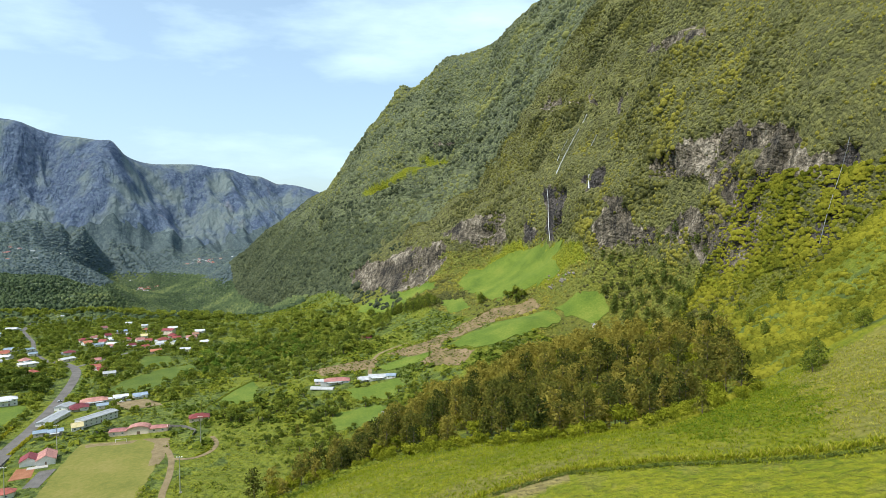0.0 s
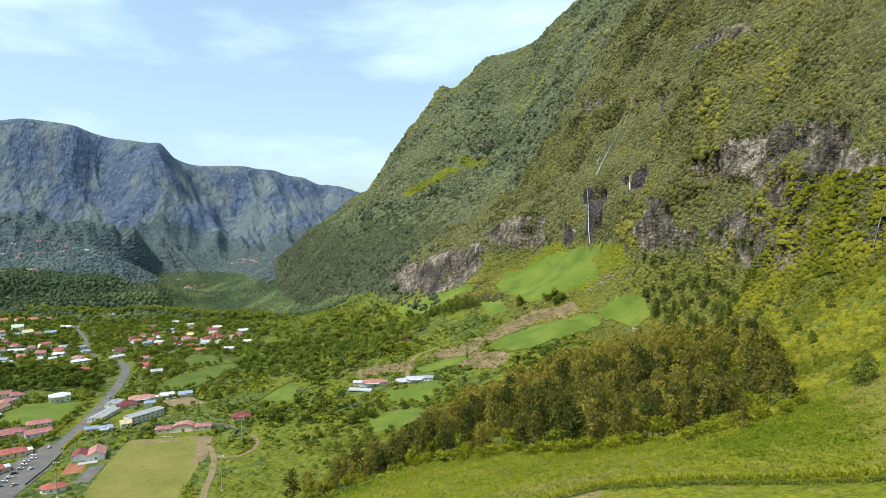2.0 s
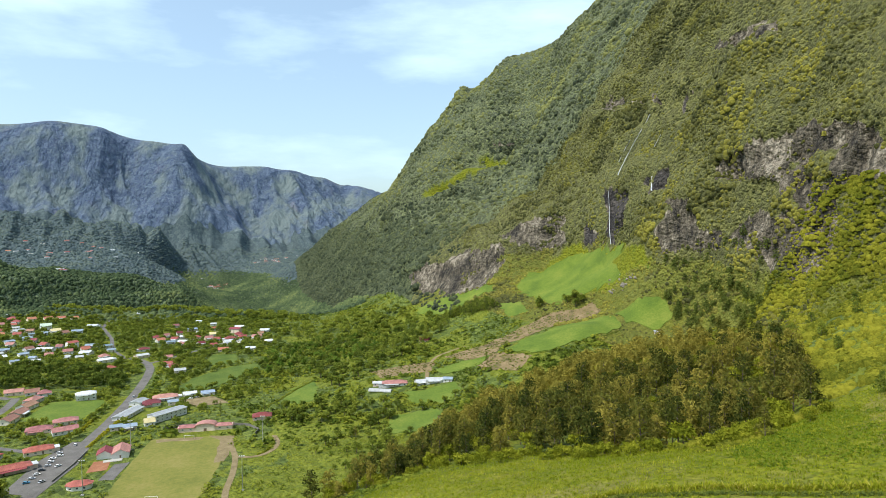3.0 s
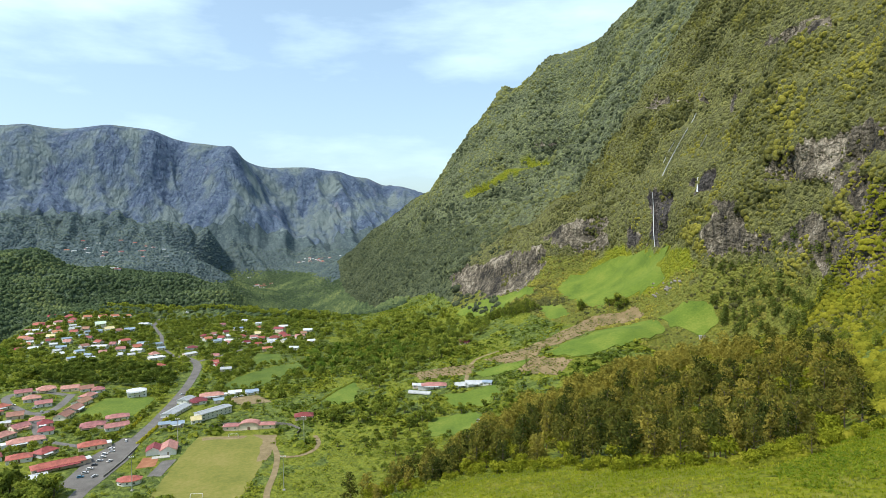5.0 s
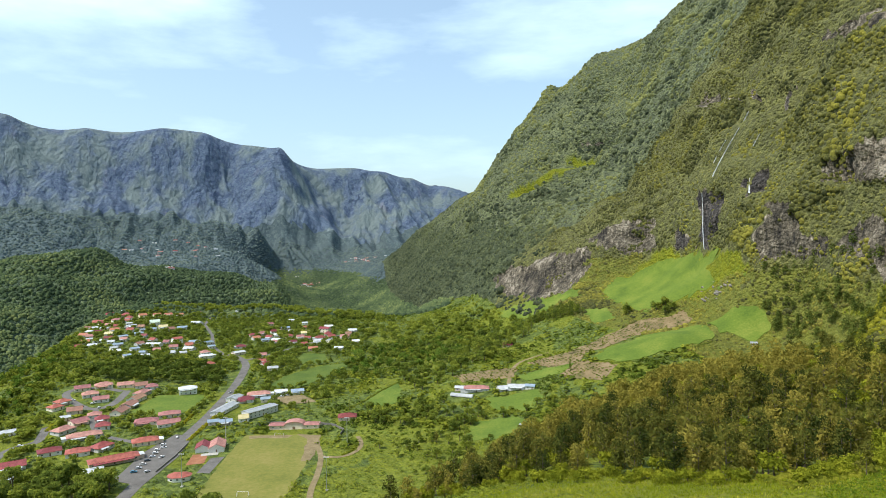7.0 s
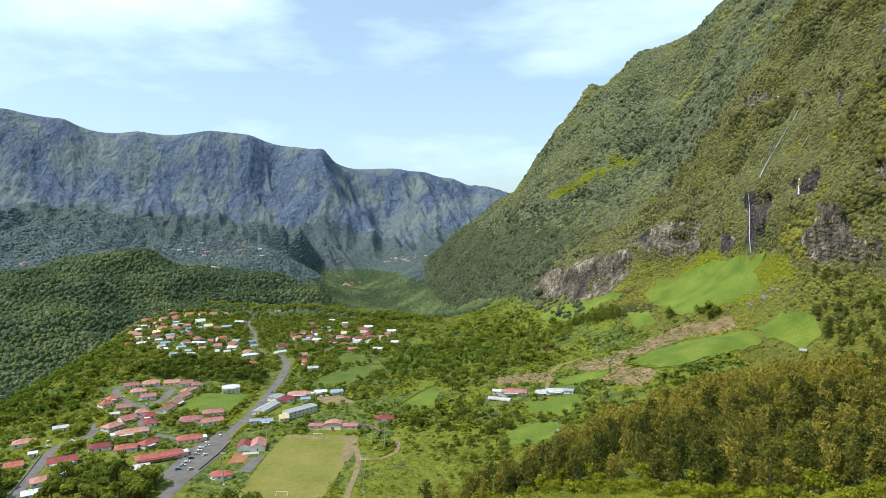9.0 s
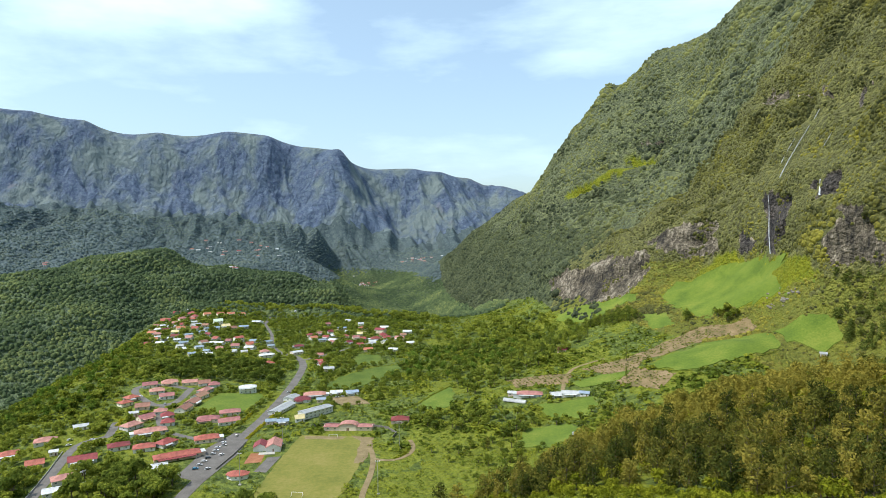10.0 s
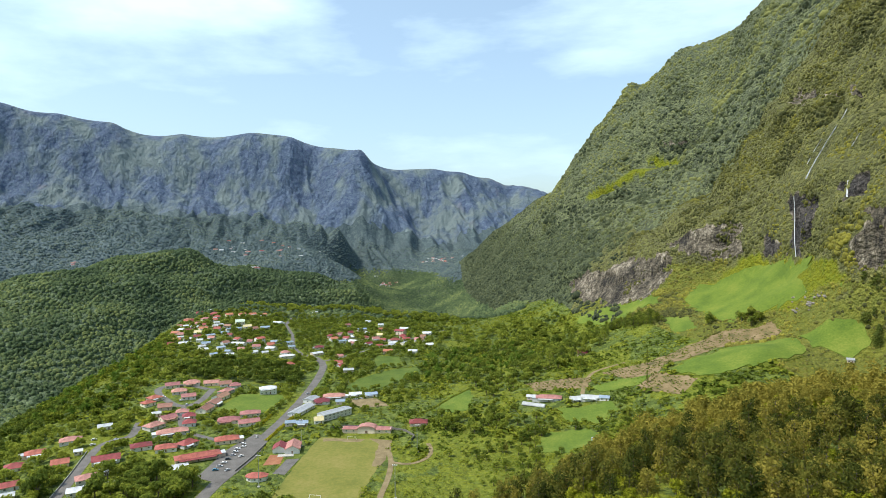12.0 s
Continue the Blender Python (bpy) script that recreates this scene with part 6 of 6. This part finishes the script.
def goal(x, y, turn):
    z = land_z([x], [y])[0]
    root = tagged(new("football_goal"), "white tubular football goal on the pitch", "goal", "football goals")
    root.matrix_world = pose(x, y, z + 0.1, 0, 0, turn)
    for a, b, nm in (((-3.66, 0, 0), (-3.66, 0, 2.44), "post"), ((3.66, 0, 0), (3.66, 0, 2.44), "post"), ((-3.7, 0, 2.44), (3.7, 0, 2.44), "crossbar"),
                     ((-3.66, 0, 2.44), (-3.66, 1.6, 0), "stay"), ((3.66, 0, 2.44), (3.66, 1.6, 0), "stay")):
        bm = bmesh.new()
        tube(bm, a, b, 0.1, 0.1, 6)
        part(nm, bm, M_frame, root)


goal(-238, 461, 12)
goal(-205, 352, 190)


def low_wall(name, line, h, thick, mat, label):
    pts = along([(x, y, 0) for x, y in line], 5.0)[:, :2]
    zs = land_z(pts[:, 0], pts[:, 1])
    bm = bmesh.new()
    d = np.gradient(pts, axis=0)
    d /= np.linalg.norm(d, axis=1)[:, None]
    rows = []
    for (x, y), (dx, dy), z in zip(pts, d, zs):
        nx, ny = -dy * thick / 2, dx * thick / 2
        rows.append([bm.verts.new(p) for p in ((x - nx, y - ny, z - 0.8), (x - nx, y - ny, z + h), (x + nx, y + ny, z + h), (x + nx, y + ny, z - 0.8))])
    for a, b in zip(rows[:-1], rows[1:]):
        for k in range(3):
            bm.faces.new((a[k], a[k + 1], b[k + 1], b[k]))
    bm.faces.new(rows[0])
    bm.faces.new(rows[-1])
    return tagged(new(name, finish(name, bm, mat)), label, "wall", kind="structure")


M_oldwall = plain("weathered_wall", (0.2, 0.19, 0.17), 0.9, 0.2, 0.5)
low_wall("garden_wall", [(-270, 481), (-258, 490), (-225, 496), (-203, 492), (-191, 482), (-190, 472)], 2.0, 0.3, M_oldwall, "dark weathered wall behind the clubhouse")
low_wall("retaining_wall", [(-283, 372), (-290, 402), (-298, 428)], 1.2, 0.4, M_oldwall, "dark retaining wall beside the car park")
low_wall("field_wall", [(-342, 494), (-352, 512), (-362, 545)], 0.9, 0.4, M_oldwall, "low dark wall between lawn and road")
low_wall("street_wall", [(-360, 286), (-392, 331), (-418, 366)], 1.1, 0.25, M_concrete, "low concrete wall along the street")

PAINTS = {"white": plain("white_car_paint", (0.75, 0.75, 0.75), 0.3, 0.03), "dark": plain("dark_car_paint", (0.05, 0.06, 0.07), 0.3, 0.03),
          "blue": plain("blue_car_paint", (0.05, 0.2, 0.32), 0.3, 0.03), "silver": plain("silver_car_paint", (0.5, 0.52, 0.54), 0.3, 0.03)}
M_tyre = plain("tyre_rubber", (0.02, 0.02, 0.02), 0.9, 0.05)


def car(x, y, turn, paint):
    z = land_z([x], [y])[0]
    root = tagged(new("car"), f"{paint} hatchback car parked on asphalt", "car", "parked cars")
    root.matrix_world = pose(x, y, z + 0.2, 0, 0, turn)
    bm = bmesh.new()
    prof = [(-2.1, 0.35), (2.1, 0.35), (2.15, 0.75), (1.2, 0.95), (-2.05, 1.0)]
    a = [bm.verts.new((px_, -0.86, pz)) for px_, pz in prof]
    b = [bm.verts.new((px_, 0.86, pz)) for px_, pz in prof]
    bm.faces.new(a)
    bm.faces.new(b)
    for k in range(5):
        bm.faces.new((a[k], a[(k + 1) % 5], b[(k + 1) % 5], b[k]))
    bmesh.ops.bevel(bm, geom=bm.edges[:], offset=0.07, segments=1, affect="EDGES")
    part("body", bm, PAINTS[paint], root)
    for nm, prof, hw, mat in (("glasshouse", [(-1.9, 0.95), (1.15, 0.93), (0.45, 1.4), (-1.5, 1.42)], 0.74, M_glass), ("roof_panel", [(-1.5, 1.42), (0.45, 1.4), (0.4, 1.47), (-1.4, 1.49)], 0.7, PAINTS[paint])):
        bm = bmesh.new()
        a = [bm.verts.new((px_, -hw, pz)) for px_, pz in prof]
        b = [bm.verts.new((px_, hw, pz)) for px_, pz in prof]
        bm.faces.new(a)
        bm.faces.new(b)
        for k in range(4):
            bm.faces.new((a[k], a[(k + 1) % 4], b[(k + 1) % 4], b[k]))
        part(nm, bm, mat, root)
    for wx in (-1.3, 1.3):
        for wy in (-0.8, 0.8):
            bm = bmesh.new()
            tube(bm, (wx, wy - 0.1, 0.31), (wx, wy + 0.1, 0.31), 0.31, 0.31, 10)
            part("wheel", bm, M_tyre, root)


CARS = [(-315, 439, 120, "white"), (-314, 421, 40, "white"), (-310, 416, 40, "white"), (-311, 410, 40, "white"), (-308, 404, 40, "white"), (-305, 397, 40, "silver"),
        (-298, 398, 75, "white"), (-303, 389, 40, "dark"), (-301, 382, 40, "white"), (-299, 375, 40, "silver"), (-297, 368, 40, "blue"), (-289, 371, 75, "silver"),
        (-434, 386, 60, "white"), (-425, 377, 60, "white"), (-417, 392, 20, "silver"), (-293, 571, 30, "white"), (-289, 576, 10, "white"), (-446, 496, 60, "white"),
        (-470, 498, 30, "white"), (-432, 488, 120, "silver"), (-330, 520, 70, "white"), (-352, 575, 70, "silver")]
for c in CARS:
    car(*c)


# ---------------------------------------------------------------- waterfalls
m, t, b = material("falling_water", 0.35)
_p = position(t, (1, 1, 0.15))
t.links.new(ramp(t, noise_node(t, 1.2, 5, _p), (0.3, (0.38, 0.41, 0.43)), (0.6, (0.68, 0.7, 0.72))), b.inputs["Base Color"])
relief(t, b, noise_node(t, 2.0, 4, _p), 0.6, 0.4)
M_water = m


def waterfall(az0, z0, az1, z1, width, label, sway=0.0):
    """A thin fall of water that follows the rock from one height down to another, in three uneven strands."""
    root = tagged(new("waterfall"), label, "waterfall", "waterfalls")
    away = Vector((math.sin(radians(az0)), -math.cos(radians(az0)), 0))
    side = Vector((math.cos(radians(az0)), math.sin(radians(az0)), 0))
    for s in range(3):
        bm = bmesh.new()
        rows = []
        trail = [on_wall(az0 + (az1 - az0) * k / 24, z0 + (z1 - z0) * k / 24) for k in range(25)]
        lat0, lat1 = trail[0].dot(side), trail[24].dot(side)
        trail = [p + side * (lat0 + (lat1 - lat0) * k / 24 + sway * 9 * math.sin(k / 3.5) - p.dot(side)) for k, p in enumerate(trail)]
        for _ in range(4):
            trail = [trail[0]] + [trail[k - 1] * 0.25 + trail[k] * 0.5 + trail[k + 1] * 0.25 for k in range(1, 24)] + [trail[24]]
        out = [p.dot(away) for p in trail]
        for _ in range(3):
            out = [max(out[max(k - 1, 0)] * 0.3 + out[k] * 0.4 + out[min(k + 1, 24)] * 0.3, out[k] - 1.0) for k in range(25)]
        for k in range(25):
            u = k / 24
            p = trail[k] + away * (out[k] - trail[k].dot(away) + 2.6) + side * (s - 1) * width * 0.3
            hw = width * (0.16 + 0.2 * u) * (0.7 + 0.6 * noise.noise((u * 9, s * 3.1, az0)))
            rows.append([bm.verts.new(p + side * hw * c + away * (0.5 - abs(c) * 0.5)) for c in (-1, 0, 1)])
        for a, b2 in zip(rows[:-1], rows[1:]):
            for k in range(2):
                bm.faces.new((a[k], a[k + 1], b2[k + 1], b2[k]))
        part("strand", bm, M_water, root)


waterfall(*FALLS[0], 0.85, "slender white waterfall down a dark rock recess", 0.05)
waterfall(*FALLS[1], 1.2, "thin white cascade sliding down the green slope", 0.1)
waterfall(*FALLS[2], 0.8, "faint second thread of water beside the cascade", 0.08)
waterfall(*FALLS[3], 1.5, "short white spout at the head of the cliff")
waterfall(-32.7, 214, -30.7, 138, 0.5, "thin grey cascade in a dark wet gully", 0.05)
waterfall(*FALLS[4], 0.9, "thin white trickle on the slope")


# ---------------------------------------------------------------- planted trees, hedges, crops, stones
far_grove("broadleaf", [(-545, 570), (-520, 650), (-440, 668), (-400, 650), (-385, 600), (-430, 585), (-480, 572)], 11.5, 21, 0.8, 1.5, F_round, "dark green rounded trees behind the lawn")
far_grove("broadleaf", [(-700, 590), (-660, 690), (-600, 660), (-560, 570), (-500, 480), (-460, 430), (-520, 400), (-600, 450)], 17, 22, 0.7, 1.25, F_bush, "dark green trees on the slope below the village")
grove(BAM, [(-700, 590), (-660, 690), (-600, 640), (-560, 560), (-490, 470), (-470, 440), (-530, 410), (-600, 450)], 19, 23, 0.8, 1.15)
grove(BRO, [(-338, 335), (-300, 348), (-282, 335), (-285, 300), (-330, 300)], 9, 24, 1.0, 1.5)
grove(BRO, [(-232, 334), (-205, 334), (-205, 316), (-232, 316)], 9, 25, 1.0, 1.4, margin=-40)
grove(BAM, [(-275, 650), (-290, 760), (-250, 860), (-180, 900), (-150, 820), (-190, 680), (-230, 640)], 17, 26, 0.8, 1.2)
far_grove("broadleaf", [(-275, 650), (-290, 760), (-250, 880), (-150, 920), (-120, 830), (-170, 680), (-220, 640)], 18, 27, 0.8, 1.3, F_round, "dark green trees along the stream bank")
far_grove("broadleaf", [(-790, 985), (-740, 1075), (-560, 1125), (-390, 1095), (-300, 1010), (-420, 1035), (-560, 1060), (-690, 1010)], 14, 28, 0.9, 1.5, F_round, "tree line at the far edge of the village")
grove(BRO, [(-232, 500), (-190, 535), (-130, 560), (-110, 520), (-140, 505), (-170, 490)], 11, 29, 0.6, 1.0)
grove(BRO, [(-190, 640), (-150, 740), (-100, 730), (-120, 660), (-160, 600)], 12, 30, 0.7, 1.15)
grove(PIN, [(-160, 740), (-120, 820), (-60, 800), (-90, 730)], 13, 31, 0.7, 1.1)
far_grove("casuarina", [(165, 672), (195, 657), (222, 602), (236, 552), (214, 540), (188, 600), (162, 640)], 7, 32, 0.6, 0.9, F_dusk, "dark green trees at the foot of the cliff")
grove(BRO, [(38, 752), (60, 762), (80, 748), (94, 722), (84, 712), (60, 740)], 8, 53, 0.8, 1.25, margin=-4)
grove(PIN, [(-75, 862), (-40, 846), (-8, 812), (0, 786), (-30, 796), (-80, 836)], 9, 54, 0.6, 1.0)
grove(PIN, [(30, 755), (62, 735), (84, 722), (92, 728), (60, 775)], 9, 33, 0.55, 0.8, 0.8, margin=-1)
grove(PIN, [(-60, 850), (-20, 830), (0, 800), (-20, 790), (-70, 820)], 10, 34, 0.6, 0.9)
far_grove("casuarina", [(120, 480), (170, 470), (185, 430), (150, 400), (128, 440)], 10, 35, 0.6, 0.9, F_olive, "olive-brown trees beyond the wood")
far_grove("broadleaf", [(-500, 280), (-420, 260), (-330, 265), (-300, 290), (-345, 345), (-440, 440), (-500, 400)], 9, 36, 0.5, 1.0, F_round, "garden trees between red-roofed houses")
far_grove("broadleaf", [(-470, 420), (-420, 570), (-340, 600), (-300, 480), (-310, 390), (-370, 370)], 8.5, 37, 0.4, 0.85, F_round, "small garden trees round the lawn and halls")
far_grove("broadleaf", [(-760, 830), (-700, 980), (-520, 1040), (-330, 990), (-300, 800), (-360, 660), (-560, 640), (-660, 680)], 11.5, 38, 0.55, 1.05, F_round, "garden trees between the upper houses")
grove(BRO, [(-130, 480), (-60, 560), (-20, 580), (10, 560), (-40, 500), (-80, 430)], 14, 39, 0.5, 0.9)
far_grove("broadleaf", [(-470, 300), (-640, 420), (-620, 520), (-520, 420), (-440, 250)], 15, 40, 0.8, 1.2, F_round, "dark trees on the village slope")
grove(SHR, [(-100, 300), (-60, 312), (-18, 262), (25, 240), (58, 208), (70, 214), (30, 262), (-20, 285), (-66, 332)], 5.0, 41, 0.7, 2.1, 0.7)
grove(BRO, [(-420, 290), (-364, 340), (-340, 352), (-300, 318), (-331, 296)], 10, 45, 0.9, 1.5)
far_grove("broadleaf", [(-341, 908), (-294, 980), (-227, 1009), (-169, 996), (-105, 909), (-69, 739), (-82, 640), (-130, 760), (-197, 873), (-252, 841)], 16, 46, 0.8, 1.5, F_round, "mixed green trees at the foot of the mountain")
grove(BRO, [(-164, 462), (-128, 489), (-89, 475), (-43, 383), (-50, 330), (-78, 348), (-120, 420)], 17, 47, 0.4, 0.85)
grove(BRO, [(-163, 544), (-139, 573), (-91, 540), (-54, 559), (-46, 498), (-82, 488), (-133, 508)], 13, 48, 0.5, 1.0)
far_grove("broadleaf", [(-339, 605), (-381, 733), (-308, 728), (-226, 601), (-258, 547), (-265, 482)], 10, 49, 0.45, 0.95, F_round, "green garden trees above the sheds")
far_grove("broadleaf", [(-593, 609), (-747, 775), (-636, 757), (-516, 606), (-467, 467), (-470, 433), (-540, 520)], 14, 50, 0.6, 1.2, F_round, "green trees on the village's western slope")
grove(SHR, [(62, 205), (74, 200), (104, 232), (96, 240)], 4.5, 51, 1.0, 2.0)
grove(PIN, [(205, 580), (231, 528), (195, 344), (165, 290), (158, 306), (165, 364)], 21, 52, 0.4, 0.7)
grove(SHR, [(88, 236), (110, 240), (118, 226), (100, 215)], 6, 42, 0.9, 1.6)
grove(RED, [(-408, 322), (-400, 326), (-392, 312), (-402, 306)], 9, 43, 1.4, 1.9, limit=3, margin=-3)
for x, y, s in ((-16, 661, 1.0), (-14, 612, 0.7), (-67, 788, 0.9), (-88, 530, 0.7), (-240, 520, 0.8), (-146, 1040, 0.9), (-205, 530, 0.7)):
    plant(CON[0], x, y, land_z([x], [y])[0] - 0.3, x, s)
for x, y, s in ((128, 219, 0.62), (131.5, 221.5, 0.72), (129.5, 224.5, 0.6), (160, 241, 0.6), (163, 243, 0.5)):
    plant(PIN[int(x) % 3], x, y, land_z([x], [y])[0] - 1.2, x, s)
for x, y, s in ((84, 205, 0.7), (-110, 470, 0.6)):
    plant(CAS[1], x, y, land_z([x], [y])[0] - 0.3, x, s)
for k, (x, y) in enumerate(spaced(WOOD, 19, 44)):
    plant(SHR[k % 3], x, y, land_z([x], [y])[0] + 1.0, k, 2.6)
retire(CAS + PIN + BRO + BAM + CON + SHR + RED)


def hedge(name, line, half, high, mat, label, seed, per=3.0):
    """A hedge or planted row along a line."""
    pts = along([(x, y, 0) for x, y in line], 1.1)[:, :2]
    rng = np.random.default_rng(seed)
    p = np.repeat(pts, int(per), 0) + rng.normal(size=(len(pts) * int(per), 2)) * half * 0.5
    q = np.c_[p, land_z(p[:, 0], p[:, 1]) + 0.1]
    r = rng.uniform(0.6, 1.0, len(q)) * high
    return tagged(new(name, spray_mesh(name, clumps(q, r, 22, seed, leaf=0.26), np.repeat(rng.uniform(0.2, 0.8, len(q)), 22), mat)), label, "hedge")


hedge("hedge", [(-303, 437), (-309, 459), (-320, 500), (-330, 528)], 1.1, 1.9, F_hedge, "clipped yellow hedge along the main road", 61)
hedge("hedge", [(-335, 455), (-333, 470), (-345, 505)], 1.0, 1.8, F_hedge, "yellow hedge beside red-roofed halls", 62)
hedge("hedge", [(-425, 424), (-433, 438)], 1.1, 1.9, F_hedge, "short bright yellow hedge at a street corner", 63)
hedge("hedge", [(12, 157), (31, 159), (53, 149), (70, 137), (79, 131), (90, 126), (120, 104)], 0.5, 1.0, F_dusk, "low dark green planted row across the knoll", 64, 3)
hedge("hedge", [(-212, 540), (-205, 560), (-200, 600), (-190, 640)], 0.8, 1.6, F_round, "dark hedge round the meadow", 65)
hedge("hedge", [(2, 630), (25, 608), (48, 599), (80, 607), (118, 636)], 0.8, 0.9, F_round, "dark bank of shrubs below the terraced field", 66)
hedge("hedge", [(-172, 432), (-168, 443), (-171, 460)], 0.8, 1.2, F_lime, "light green bank inside the looping track", 67)
hedge("hedge", [(-95, 568), (-75, 540), (-45, 536), (-25, 560)], 1.0, 1.5, F_round, "dark hedge below the farm meadow", 68)

# dry stalks along the upper side of the planted row
_p = along([(x, y, 0) for x, y in ((-10, 156), (12, 160), (31, 162), (54, 152.5), (71, 140.5), (80, 134.5), (91, 129.5), (122, 107))], 0.5)[:, :2]
_r = np.random.default_rng(89)
_p = np.repeat(_p, 5, 0) + _r.normal(size=(len(_p) * 5, 2)) * 0.8
_p = np.c_[_p, land_z(_p[:, 0], _p[:, 1])]
stuff("dry_stalks", blades(_p, _r.uniform(0.6, 1.6, len(_p)), 3, 90), np.repeat(_r.uniform(0.75, 1.15, len(_p)), 3), F_grass, "straw-coloured dry stalks beside the planted row", "grass")

# rows of young plants on the ploughed ground
_q = []
for poly, gap in ((SOIL, 3.6), (SOIL_LOW, 3.8)):
    s = spaced(poly, gap, 91, 0.1)
    _q.append(s)
_q = np.concatenate(_q)
_r = np.random.default_rng(93)
_q = _q[_r.random(len(_q)) < 0.7]
_q = np.c_[_q, land_z(_q[:, 0], _q[:, 1]) + 0.2]
stuff("young_plants", clumps(_q, _r.uniform(0.7, 1.6, len(_q)), 10, 95), np.repeat(_r.uniform(0, 0.7, len(_q)), 10), F_bush, "rows of young green plants on brown soil", "crop")

# boulders at the cliff's foot
M_stone = plain("grey_boulder", (0.26, 0.24, 0.21), 0.9, 0.3, 0.5)


def boulder(x, y, size, seed):
    bm = bmesh.new()
    bmesh.ops.create_icosphere(bm, subdivisions=2, radius=1)
    for v in bm.verts:
        v.co *= 1 + 0.45 * noise.noise(v.co * 1.3 + Vector((seed, 0, 0)))
        v.co.z *= 0.65
    bmesh.ops.scale(bm, vec=(size, size * 0.8, size), verts=bm.verts[:])
    ob = new("boulder", finish("boulder", bm, M_stone))
    ob.location, ob.rotation_euler = (x, y, land_z([x], [y])[0] + size * 0.15), (0, 0, seed)
    tagged(ob, "grey weathered basalt boulder on the green slope", "boulder", "boulders")


_r = np.random.default_rng(97)
for k in range(26):
    u = k / 25
    boulder(122 + 22 * u + _r.normal() * 4, 716 - 24 * u + _r.normal() * 5, _r.uniform(0.8, 2.6), k * 1.7)
